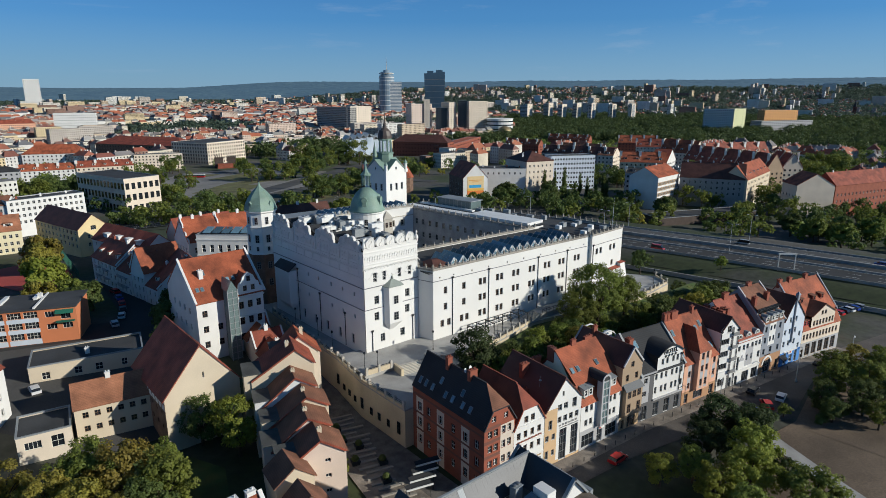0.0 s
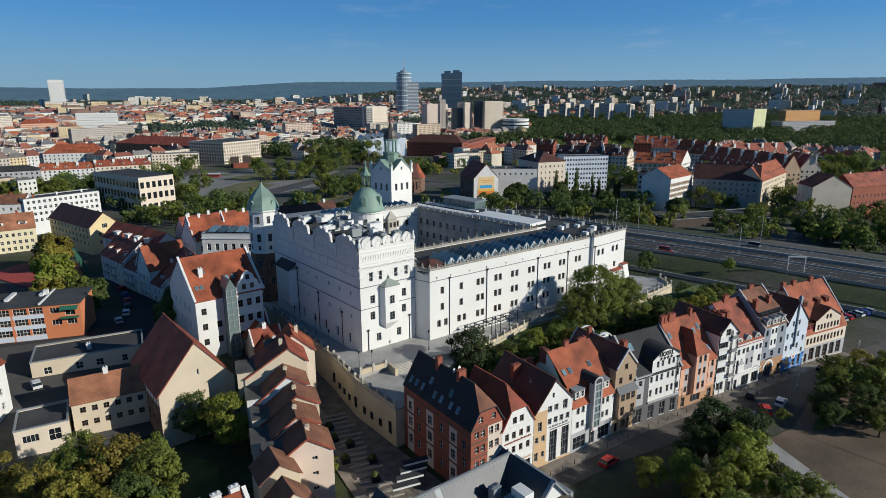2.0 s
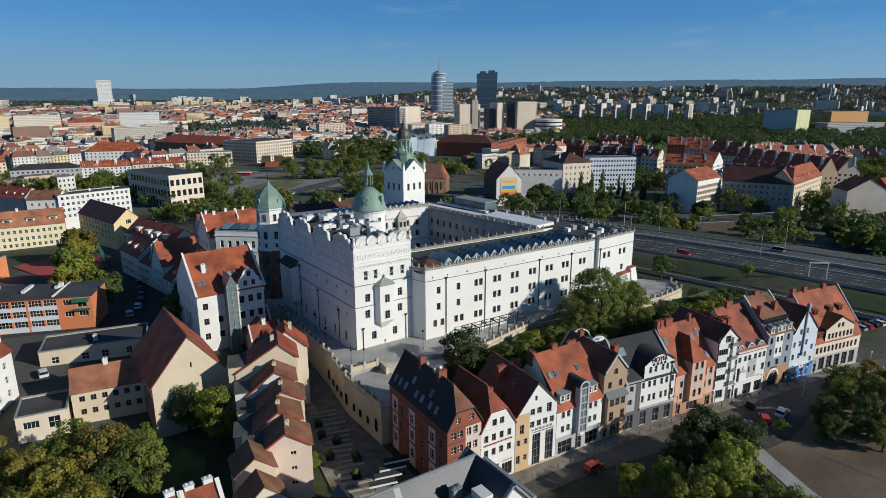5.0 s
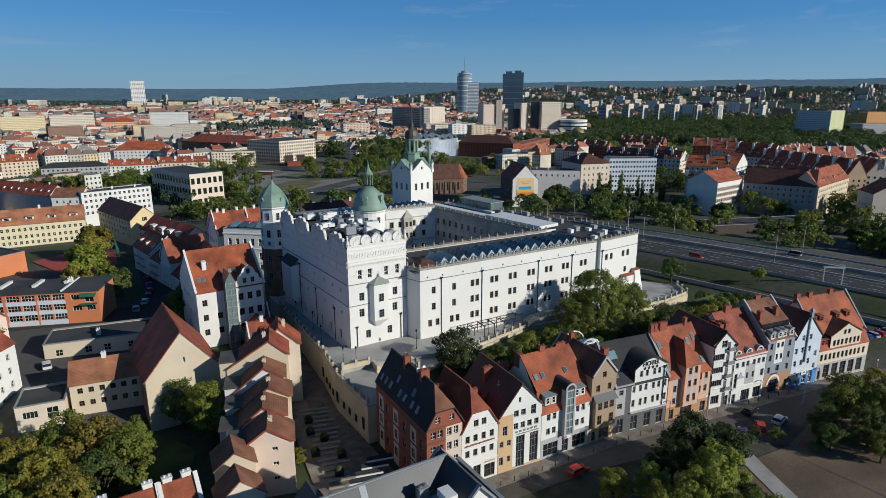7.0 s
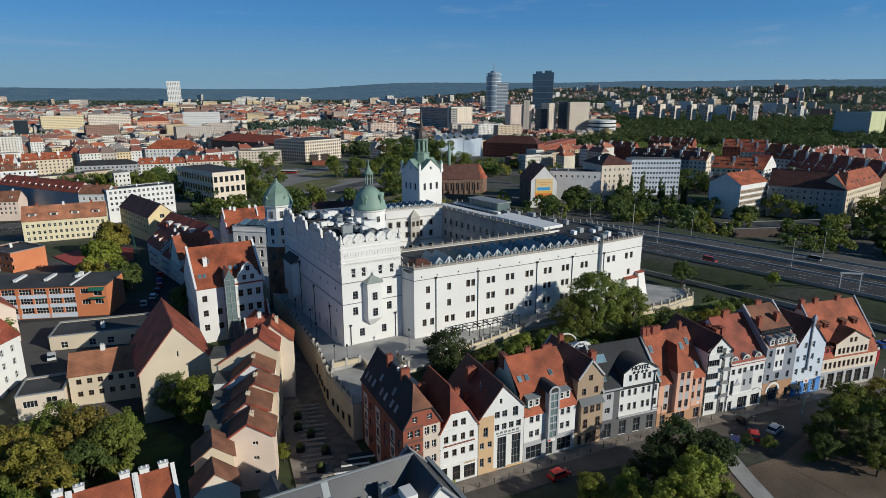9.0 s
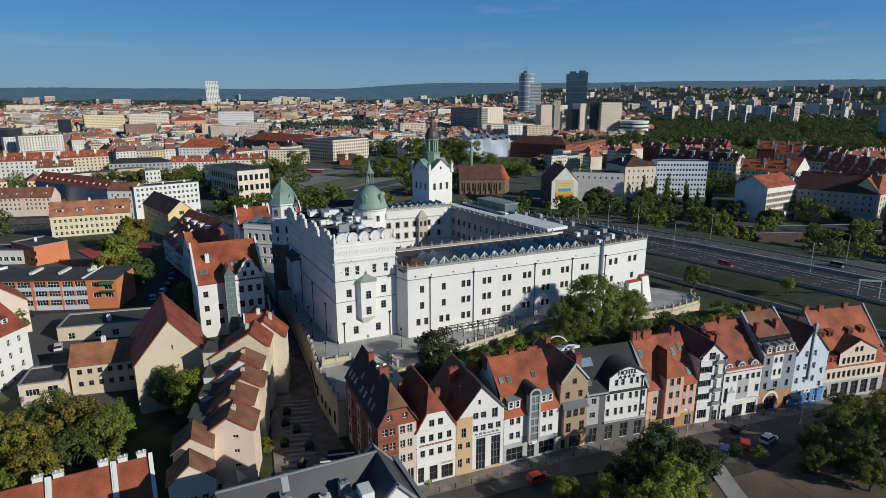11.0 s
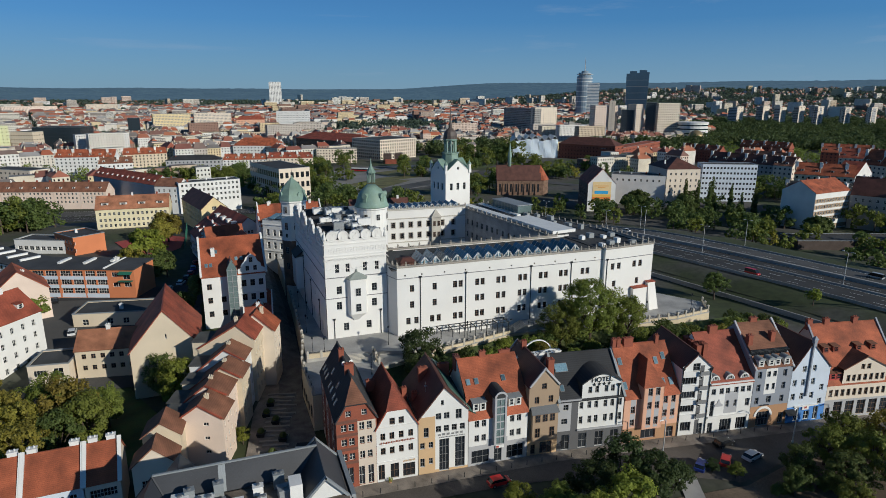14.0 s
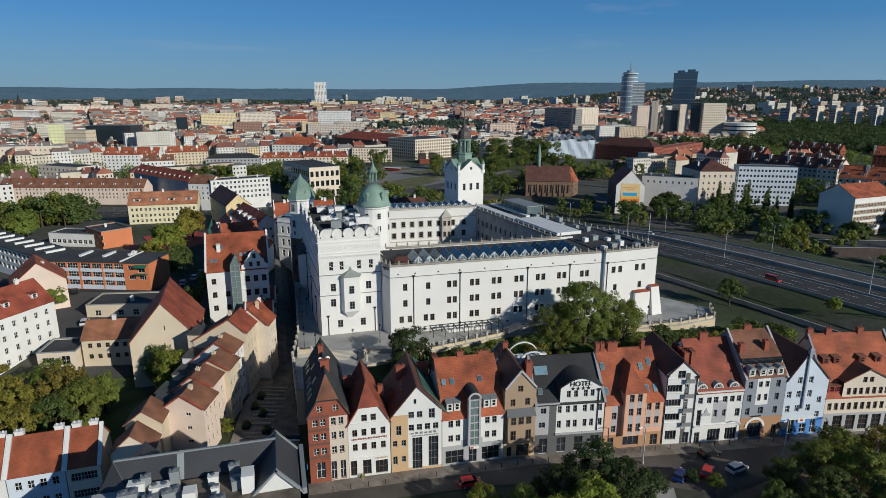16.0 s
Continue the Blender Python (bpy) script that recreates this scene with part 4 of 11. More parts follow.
    w.solid([(9.4, -1.6, 0), (14.4, -1.6, 0), (14.4, 0, 0), (9.4, 0, 0)], [(9.4, -1.2, 6.6), (14.4, -1.2, 6.6), (14.4, 0, 6.6), (9.4, 0, 6.6)])
    w.solid([(14.4, -2.6, 0), (17.6, -2.6, 0), (17.6, 1.0, 0), (14.4, 1.0, 0)], [(14.4, -1.2, 7.8), (16.9, -1.2, 7.8), (16.9, 1.0, 7.8), (14.4, 1.0, 7.8)])
    put(ob, "buttress", w, [WHITE], at=P)
    t = Mesh()
    t.slab([(9.2, -1.5, 6.65), (14.4, -1.5, 6.65), (14.4, 0, 6.95), (9.2, 0, 6.95)], 0.12)
    t.slab([(14.3, -1.5, 7.85), (17.1, -1.5, 7.85), (17.1, 1.0, 8.1), (14.3, 1.0, 8.1)], 0.12)
    put(ob, "buttress_coping", t, [TILERED], at=P)
    q = Mesh()
    q.slab([(0.1, 0.2, H - 0.5), (16.4, 0.2, H - 0.5), (16.4, 22, H - 0.5), (0.1, 22, H - 0.5)], 0.3)
    put(ob, "pavilion_roof", q, [BITUMEN], "dark flat roof", at=P)
    for k in range(8):
        u = Mesh()
        x, y = 2.0 + (k % 4) * 3.4, 4.0 + (k // 4) * 8 + (k % 3)
        u.box(x, y, H - 0.5, x + 1.2 + 0.5 * (k % 2), y + 1.6, H + 0.4 + 0.25 * (k % 3))
        put(ob, "roof_hatch", u, [ZINC if k % 2 else METALWHITE], at=P)
    f = Mesh()
    f.tube((15.6, 3, H), (15.6, 3, H + 9), 0.07, 0.04)
    put(ob, "flagpole", f, [METALWHITE], at=P)
    return ob


east_wing()


def north_wing():
    P0, P1 = Vector((135.5, 124.5)), Vector((128.5, 176.5))
    d = (P1 - P0).length
    ob = thing("castle_north_wing", along((128.5, 176.5), (135.5, 124.5), SZ), "white castle wing with a pale sheet-metal roof", "castle wing")
    H = 17.8
    facade(ob, Matrix(), [(0, H), (d, H)], grid_windows(1, d - 1, 15, (3.0, 7.6, 12.2), 1.2, 2.0), [mat("grey_scratched_plaster", (0.40, 0.39, 0.375), 0.9, 0.22, 1.6, 0.3, stain=0.15)], frame_mat=GREYFRAME, label="grey scratch-patterned courtyard wall")
    W = 15.5
    r = Mesh()
    r.slab([(-6, 0, H), (d + 0.5, 0, H), (d + 0.5, W + 5, H), (-6, W - 4, H)], 0.4)
    put(ob, "roof", r, [BITUMEN], "dark flat roof")
    s = Mesh()
    s.box(d * 0.5, 2.0, H, d - 2, 10.5, H + 0.9)
    s.box(-4, 1.5, H, d * 0.5, 4.5, H + 0.6)
    s.box(-4, 8.5, H, d * 0.42, 10.0, H + 0.5)
    put(ob, "sheet_roof", s, [METALWHITE], "white sheet-metal roof slopes")
    e = Mesh()
    e.solid([(-6, W - 4, -4), (d, W + 4, -4), (d, W + 4.4, -4), (-6, W - 3.6, -4)], [(-6, W - 4, H), (d, W + 4, H), (d, W + 4.4, H), (-6, W - 3.6, H)])
    put(ob, "outer_wall", e, [WHITE])
    finial_row(ob, pose(d, W + 4.2, 0, 0, 0, 180 + math.degrees(math.atan2(8, d + 6))), d + 6, 2.6, H + 0.2)
    finial_row(ob, Matrix(), d, 3.0, H + 0.2)
    for k in range(9):
        u = Mesh()
        x, y = 5 + k * 5.3, 11.6 + (k % 3) * 1.1
        u.box(x, y, H, x + 1.6 + (k % 2), y + 1.2, H + 0.9 + 0.3 * (k % 3))
        put(ob, "roof_hatch", u, [ZINC])
    g = Mesh()
    g.box(4, W - 5.4, H, 20, W + 0.4, H + 3.0)
    put(ob, "glass_pavilion", g, [GLASSGREEN], "glazed rooftop pavilion with grey frame")
    g2 = Mesh()
    g2.box(3.6, W - 5.8, H + 3.0, 20.4, W + 0.8, H + 3.25)
    for k in range(9):
        g2.box(4 + k * 1.95, W - 5.5, H, 4.12 + k * 1.95, W - 5.35, H + 3)
    put(ob, "pavilion_frame", g2, [ZINC])
    return ob


north_wing()


def west_wing():
    ob = thing("castle_west_wing", along((80, 177.0), (128.6, 175.6), SZ), "white castle wing with stone-framed windows to the courtyard", "castle wing")
    L, D, H = 48.6, 15.0, 18.8
    us = [17.9, 21.3, 24.5, 27.8, 31.0, 34.4, 39.7, 43.9, 14.5, 11, 7.5]
    wins = [(u, z, 1.35, 2.0, 2, 3) for u in us for z in (12.0, 8.0)] + [(u, 2.0, 2.0, 3.0, 1, 1) for u in (8, 12, 16, 20, 24, 28, 32, 36, 40, 44)]
    facade(ob, Matrix(), [(0, H), (L, H)], wins, [WHITE], frame_mat=WOODB, label="white courtyard front", deep=0.35)
    fr = Mesh()
    for u, z, w, h, *_ in wins[:22]:
        for x0, x1, z0, z1 in ((u - w / 2 - 0.25, u - w / 2, z - 0.2, z + h + 0.2), (u + w / 2, u + w / 2 + 0.25, z - 0.2, z + h + 0.2), (u - w / 2, u + w / 2, z + h, z + h + 0.25), (u - w / 2, u + w / 2, z - 0.25, z)):
            fr.box(x0, -0.08, z0, x1, 0.02, z1)
    put(ob, "window_surrounds", fr, [STONE])
    b = Mesh()
    b.box(0, -0.25, 15.2, L, 0.05, 15.5)
    b.box(0, -0.35, H - 0.4, L, 0.1, H)
    b.box(0, -0.2, 6.6, L, 0.05, 6.9)
    put(ob, "cornice", b, [STONE])
    r = Mesh()
    r.slab([(0, 0.1, H - 0.5), (L, 0.1, H - 0.5), (L, D, H - 0.5), (0, D, H - 0.5)], 0.3)
    put(ob, "roof", r, [ZINC], "grey flat roof")
    for k in range(14):
        skylight_gable(ob, pose(14.5 + k * 2.4, 1.3, H - 0.2), 2.2, 6, 1.3)
    finial_row(ob, Matrix(), L, 2.4, H + 0.1)
    o = Mesh()
    o.box(35.4, -1.3, 5.5, 38.8, 0, 15.3)
    o.solid([(35.1, -1.6, 15.3), (39.1, -1.6, 15.3), (39.1, 0, 15.3), (35.1, 0, 15.3)], [(37.0, -0.2, 18.0), (37.2, -0.2, 18.0), (37.2, 0, 18.0), (37.0, 0, 18.0)])
    ori = put(ob, "oriel", o, [STONE], "stone oriel with a pointed roof")
    for z in (12.2, 8.2):
        for x in (36.3, 37.9):
            window(ori, pose(x, -1.42, z), 0.9, 1.8, WOODB, 2, 3)
    e = Mesh()
    e.box(0, D - 0.4, -2, L, D, H - 0.5)
    put(ob, "outer_wall", e, [WHITE])
    return ob


west_wing()


def dome_roof(ob, n, r, z0, prof, m, label):
    b = Mesh()
    b.lathe(0, 0, [(r * k, z0 + h) for k, h in prof], n, turn=math.pi / 8 if n == 8 else 0)
    return put(ob, "dome", b, [m], label, smooth=n > 12)


def corner_tower():
    ob = thing("castle_corner_tower", pose(65.6, 162.2, 0), "octagonal tower, brown brick below and white above, green copper dome", "tower")
    b = Mesh()
    b.lathe(0, 0, [(4.25, 0), (4.25, 22.6)], 8, turn=math.pi / 8)
    put(ob, "brick_shaft", b, [BRICKOLD], "brown brick lower shaft")
    c = Mesh()
    c.lathe(0, 0, [(4.4, 22.6), (4.3, 23.0), (4.1, 23.1), (4.1, 30.0), (4.3, 30.2), (4.3, 30.5), (3.95, 30.6), (3.95, 34.2), (4.4, 34.5), (4.4, 34.9)], 8, turn=math.pi / 8)
    s = put(ob, "white_shaft", c, [WHITE], "white plastered upper shaft")
    for k in range(8):
        a = k * 45
        for z, w, h in ((31.2, 0.9, 2.0), (26.0, 1.1, 2.2), (23.6, 0.7, 1.2)):
            rad = (3.95 if z > 30.5 else 4.1) * math.cos(math.pi / 8)
            window(s, pose(0, 0, 0, 0, 0, a) @ pose(0, -rad - 0.13, z), w, h, GREYFRAME, 2, 3)
        for z in (18.5, 13.5):
            window(ob, pose(0, 0, 0, 0, 0, a) @ pose(0, -4.25 * math.cos(math.pi / 8) - 0.13, z), 1.2, 2.0, GREYFRAME, 2, 3)
    dome_roof(ob, 8, 1, 34.9, ((4.5, 0), (4.45, 0.4), (4.1, 1.8), (3.2, 3.6), (1.9, 5.2), (0.8, 6.2), (0.3, 6.9), (0.15, 7.6)), COPPER, "green copper dome")
    f = Mesh()
    f.tube((0, 0, 42), (0, 0, 45.5), 0.09, 0.03)
    f.lathe(0, 0, [(0.1, 42.5), (0.35, 42.8), (0.1, 43.1)], 8)
    put(ob, "finial", f, [IRON])
    for k in (0, 2, 4, 6):
        d = Mesh()
        d.box(-0.5, -4.05, 35.9, 0.5, -3.3, 37.0)
        d.solid([(-0.6, -4.15, 37.0), (0.6, -4.15, 37.0), (0.6, -3.0, 37.0), (-0.6, -3.0, 37.0)], [(-0.05, -4.1, 37.6), (0.05, -4.1, 37.6), (0.05, -3.0, 37.6), (-0.05, -3.0, 37.6)])
        put(ob, "dormer", d, [COPPER], at=pose(0, 0, 0, 0, 0, 45 * k + 22.5))


corner_tower()


def clock_tower():
    ob = thing("castle_clock_tower", pose(84.4, 136.2, SZ), "white round castle tower with a green copper dome and lantern", "tower")
    b = Mesh()
    b.lathe(0, 0, [(4.3, 0), (4.3, 27.3), (4.6, 27.6), (4.6, 28.0)], 24)
    s = put(ob, "shaft", b, [WHITE], "white plastered shaft", smooth=False)
    for a in (-35, 10, 60):
        for z in (24.6, 21.0):
            window(s, pose(0, 0, 0, 0, 0, a) @ pose(0, -4.42, z), 0.9, 1.6, GREYFRAME, 2, 3)
    dome_roof(ob, 24, 1, 28.0, ((4.9, 0), (4.8, 0.3), (4.45, 0.8), (4.2, 1.9), (3.7, 3.2), (2.9, 4.5), (1.8, 5.5), (1.2, 6.0)), COPPER, "green copper dome")
    c = Mesh()
    for k in range(8):
        a = math.pi / 4 * k
        q = Mesh()
        q.lathe(1.05 * math.cos(a), 1.05 * math.sin(a), [(0.14, 6.5 + 28), (0.14, 9.2 + 28)], 6)
        put(ob, "lantern_column", q, [COPPER])
    c.lathe(0, 0, [(1.35, 37.2), (1.4, 37.5), (0.9, 38.1), (0.42, 39.0), (0.2, 39.9), (0.08, 41.2)], 8)
    put(ob, "lantern", c, [COPPER], "open copper lantern with a spire")
    f = Mesh()
    f.tube((0, 0, 41.1), (0, 0, 42.4), 0.05, 0.03)
    f.lathe(0, 0, [(0.05, 41.5), (0.22, 41.7), (0.05, 41.9)], 8)
    put(ob, "finial", f, [IRON])
    for a in (-40, 30, 100):
        d = Mesh()
        d.box(-0.55, -4.3, 29.6, 0.55, -3.0, 31.2)
        disc(d, 0, 31.2, 0.75, -4.4, -3.0, 12)
        put(ob, "dormer", d, [COPPER], at=pose(0, 0, 0, 0, 0, a))


clock_tower()


def bell_tower():
    ob = thing("castle_bell_tower", pose(125.4, 188.0, SZ, 0, 0, 12), "square white bell tower with gables and a green copper lantern", "tower")
    w, H = 11.2, 29.6
    prof = [(0, H), (w / 2, H + 4.6), (w, H)]
    wins = [(2.6, 22.6, 1.2, 2.6, 2, 3), (5.6, 22.6, 1.2, 2.6, 2, 3), (8.6, 22.6, 1.2, 2.6, 2, 3), (5.6, 30.4, 0.9, 1.0, 1, 1)]
    for k, (x, y, a) in enumerate(((0, 0, 0), (w, 0, 90), (w, w, 180), (0, w, 270))):
        facade(ob, pose(x, y, 0, 0, 0, a), prof, wins, [WHITE], frame_mat=GREYFRAME, deep=0.35)
    r = Mesh()
    h = H + 4.6
    for a in range(4):
        q = pose(w / 2, w / 2, 0, 0, 0, 90 * a)
        for s in (-1, 1):
            r.slab([q @ Vector(v) for v in ((s * (w / 2 + 0.25), -w / 2 - 0.3, H - 0.1), (0, -w / 2 - 0.3, h + 0.12), (0, 0, h + 0.12))], 0.18)
    put(ob, "roof", r, [COPPER], "green copper cross roof")
    c = Mesh()
    c.lathe(w / 2, w / 2, [(3.3, H + 2), (3.1, H + 6.4), (3.4, H + 6.6), (3.4, H + 7.0), (2.6, H + 7.1)], 8, turn=math.pi / 8)
    put(ob, "lantern_base", c, [COPPER])
    c = Mesh()
    for k in range(8):
        a = math.pi / 4 * k + math.pi / 8
        q = Mesh()
        q.lathe(w / 2 + 2.2 * math.cos(a), w / 2 + 2.2 * math.sin(a), [(0.35, H + 7), (0.35, H + 11.6)], 6)
        put(ob, "lantern_column", q, [COPPER])
    c.lathe(w / 2, w / 2, [(2.7, H + 11.5), (2.9, H + 11.9), (2.6, H + 12.2)], 8, turn=math.pi / 8)
    put(ob, "lantern", c, [COPPER], "open copper bell lantern")
    d = Mesh()
    d.lathe(w / 2, w / 2, [(2.7, H + 12.2), (2.7, H + 13.4), (2.2, H + 15.0), (1.2, H + 15.9), (0.7, H + 16.4), (0.7, H + 17.6), (0.35, H + 18.2), (0.15, H + 22.0), (0.05, H + 24.5)], 12)
    put(ob, "cap", d, [COPPERDARK], "dark copper onion cap and spire")
    for k, (x, y) in enumerate(((0.2, 0.2), (w - 0.2, 0.2), (w - 0.2, w - 0.2), (0.2, w - 0.2))):
        f = Mesh()
        f.box(x - 0.6, y - 0.6, H - 0.6, x + 0.6, y + 0.6, H + 0.6)
        f.lathe(x, y, [(0.62, H + 0.6), (0.62, H + 2.4), (0.8, H + 2.5), (0.8, H + 2.7)], 8)
        pin = put(ob, "corner_pinnacle", f, [WHITE])
        e = Mesh()
        e.lathe(x, y, [(0.8, H + 2.7), (0.6, H + 3.3), (0.12, H + 4.0), (0.04, H + 4.6)], 8)
        put(pin, "pinnacle_cap", e, [COPPER])


bell_tower()

# ---- the row of town houses below the castle ----
def roof_back(parent, x0, x1, xr, z0, z1, zr, d, m, hip=None, over=0.3, label="", y0=0.0):
    """Roof with its ridge running back from the front; hip: (height at which the front gable is clipped, how far back the ridge begins)."""
    b, o = Mesh(), over
    k0, k1 = (zr - z0) / (xr - x0), (zr - z1) / (x1 - xr)
    a0, a1 = (x0 - o, z0 - o * k0), (x1 + o, z1 - o * k1)
    f = y0 - (0.25 if not hip else 0.3)
    if hip:
        zh, hy = hip
        xl, xx = x0 + (zh - z0) / k0, x1 - (zh - z1) / k1
        b.slab([(a0[0], f, a0[1]), (xl, f, zh), (xr, hy, zr), (xr, d, zr), (a0[0], d, a0[1])], 0.2)
        b.slab([(a1[0], f, a1[1]), (xx, f, zh), (xr, hy, zr), (xr, d, zr), (a1[0], d, a1[1])], 0.2)
        b.slab([(xl, f, zh), (xx, f, zh), (xr, hy, zr)], 0.2)
    else:
        b.slab([(a0[0], f, a0[1]), (xr, f, zr), (xr, d, zr), (a0[0], d, a0[1])], 0.2)
        b.slab([(a1[0], f, a1[1]), (xr, f, zr), (xr, d, zr), (a1[0], d, a1[1])], 0.2)
    b.box(xr - 0.14, (hip[1] if hip else f), zr - 0.08, xr + 0.14, d, zr + 0.1)
    r = put(parent, "roof", b, [m], label)
    return r


def roof_side(parent, x0, x1, ze, zr, d, m, y0=0.0, over=0.35, label="", back=None):
    """Roof with its ridge along the front; y0: where the front slope begins."""
    b = Mesh()
    yr = y0 + (d - y0) * (back or 0.5)
    s = (zr - ze) / (yr - y0)
    b.slab([(x0, y0 - over, ze - over * s), (x1, y0 - over, ze - over * s), (x1, yr, zr), (x0, yr, zr)], 0.2)
    b.slab([(x0, d + 0.2, ze), (x1, d + 0.2, ze), (x1, yr, zr), (x0, yr, zr)], 0.2)
    b.box(x0, yr - 0.14, zr - 0.08, x1, yr + 0.14, zr + 0.1)
    return put(parent, "roof", b, [m], label)


def shell(parent, x0, x1, z0, z1, d, m, side_prof=None, wins_l=(), wins_r=(), wins_b=(), fm=None):
    """Side and back walls of a house whose front is y = 0."""
    L = side_prof[0] if side_prof else [(0, z0), (d, z0)]
    R = side_prof[1] if side_prof else [(0, z1), (d, z1)]
    facade(parent, pose(x0, d, 0, 0, 0, -90), L, wins_l, [m], frame_mat=fm)
    facade(parent, pose(x1, 0, 0, 0, 0, 90), R, wins_r, [m], frame_mat=fm)
    facade(parent, pose(x1, d, 0, 0, 0, 180), [(0, z1), (x1 - x0, z0)], wins_b, [m], frame_mat=fm)


def plaster(name, col):
    return mat(name, col, 0.85, 0.05, 0.9, 0.12, stain=0.08)


P_WHITE, P_SAND, P_TAN = plaster("white_facade", (0.74, 0.73, 0.70)), plaster("sand_facade", (0.60, 0.41, 0.23)), plaster("tan_facade", (0.37, 0.27, 0.18))
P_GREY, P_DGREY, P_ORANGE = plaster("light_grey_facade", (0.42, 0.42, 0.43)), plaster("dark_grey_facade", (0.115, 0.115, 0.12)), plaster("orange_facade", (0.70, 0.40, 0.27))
P_BLUE, P_CREAM, P_BLUEGREY = plaster("bright_blue_facade", (0.09, 0.25, 0.62)), plaster("cream_facade", (0.72, 0.62, 0.50)), plaster("blue_grey_facade", (0.27, 0.29, 0.33))
P_ICE, P_TERRA, P_PINK = plaster("pale_blue_white_facade", (0.60, 0.66, 0.74)), plaster("terracotta_facade", (0.42, 0.24, 0.13)), plaster("pink_beige_facade", (0.74, 0.60, 0.50))
P_BEIGE, P_YELLOW, P_BAND = plaster("beige_facade", (0.64, 0.54, 0.40)), plaster("yellow_facade", (0.72, 0.58, 0.32)), plaster("brown_brick_band", (0.16, 0.07, 0.05))
P_MORT = plaster("pale_pilaster", (0.62, 0.53, 0.44))
ROW = "row of town houses"


def sign_bars(parent, x0, x1, z, h, m, n, y=-0.06):
    """Unreadable lettering: plain short bars."""
    b = Mesh()
    w = (x1 - x0) / n
    for i in range(n):
        b.box(x0 + i * w, y - 0.03, z, x0 + i * w + w * 0.6, y, z + h * (1 if i % 3 else 0.75))
    put(parent, "lettering", b, [m])


def brick_house():
    ob = thing("town_house", along((60.3, 63.8), (66.9, 63.6)), "red brick corner house with dark tiled half-hipped roof", "house", ROW)
    x0, x1, d = 0.2, 7.1, 20.5
    prof = [(x0, 13.6), (1.9, 15.8), (5.6, 15.8), (x1, 13.6)]
    wins = [(2.3, 13.7, 0.9, 1.1), (5.0, 13.7, 0.9, 1.1)]
    for z in (11.0, 8.3, 5.5):
        wins += [(1.45, z, 0.95, 1.35), (2.75, z, 0.95, 1.35), (4.5, z, 0.85, 1.4), (5.8, z, 0.85, 1.4)]
    wins += [(2.1, 0.9, 1.5, 3.2), (4.3, 0.4, 1.0, 3.6), (5.9, 0.4, 1.0, 3.6)]
    zones = [(0.2, 3.8, z, z + 0.55, 2) for z in (4.8, 7.4, 10.1, 12.6)] + [(3.8, 6.9, 0, 12.7, 1)]
    facade(ob, Matrix(), prof, wins, [BRICKRED, P_MORT, P_BAND], zones, label="red brick front with a pale pilaster strip")
    side, zs = [], []
    for k, u in enumerate((2.2, 5.0, 8.6, 12.2, 15.6, 18.6)):
        for z in (8.6, 5.4, 1.8):
            side.append((u, z, 1.1, 1.7))
        if k % 2 == 0:
            zs.append((u - 1.1, u + 1.1, 0, 11.2, 1))
    zs += [(0, 20.5, z, z + 0.4, 2) for z in (4.4, 7.8, 11.4)]
    facade(ob, pose(x0, d, 0, 0, 0, -90), [(0, 13.2), (d, 13.2)], side, [BRICKRED, P_MORT, P_BAND], zs, label="red brick side wall")
    facade(ob, pose(x1, 0, 0, 0, 0, 90), [(0, 13.2), (d, 13.2)], [], [BRICKRED])
    facade(ob, pose(x1, d, 0, 0, 0, 180), [(0, 13.2), (3.45, 18.0), (6.9, 13.2)], [], [BRICKRED])
    roof_back(ob, x0, x1, 3.65, 13.4, 13.4, 19.0, d, SLATE, hip=(15.9, 3.6), label="near-black tiled roof, clipped at the front")
    k = math.degrees(math.atan2(5.6, 3.45))
    for y, s in ((4.4, 0.6), (6.4, 0.6), (9.2, 0.6), (11.2, 0.6), (7.5, 2.4), (15, 0.6), (17, 0.6), (18.8, 0.6), (13.5, 2.4)):
        q = pose(x0, y, 13.45, 0, 0, 90) @ pose(0, 0, 0, 0, 0, 180)
        skylight(ob, pose(x0 + s * 0.53 - 0.0, y, 13.4 + s * 0.86 + 0.05, 0, -k, 0) @ pose(0, 0, 0, 0, 0, -90), 0.8, 1.3)
    hp_ = Mesh()
    hp_.slab([(1.75, -0.2, 16.0), (5.55, -0.2, 16.0), (3.65, 3.55, 19.16)], 0.08)
    put(ob, "front_hip", hp_, [TILEWORN], "brown tiled hip over the front gable")
    chimney(ob, 3.8, 7.4, 19.0, 1.6, 0.8, 0.9)
    chimney(ob, 3.4, 13.5, 19.0, 1.0, 0.8, 1.2)
    for x, y in ((3.0, 8.6), (4.4, 8.9)):
        dsh = Mesh()
        dsh.lathe(0, 0, [(0.05, 0), (0.3, 0.05), (0.42, 0.16)], 12)
        put(ob, "satellite_dish", dsh, [METALWHITE], at=pose(x, y, 19.6, 80, 0, 20))
    sg = Mesh()
    sg.box(-0.5, -0.05, 3.0, -0.42, 0.5, 3.9)
    put(ob, "hanging_sign", sg, [P_BLUE], at=pose(x0, 0.2, 0))


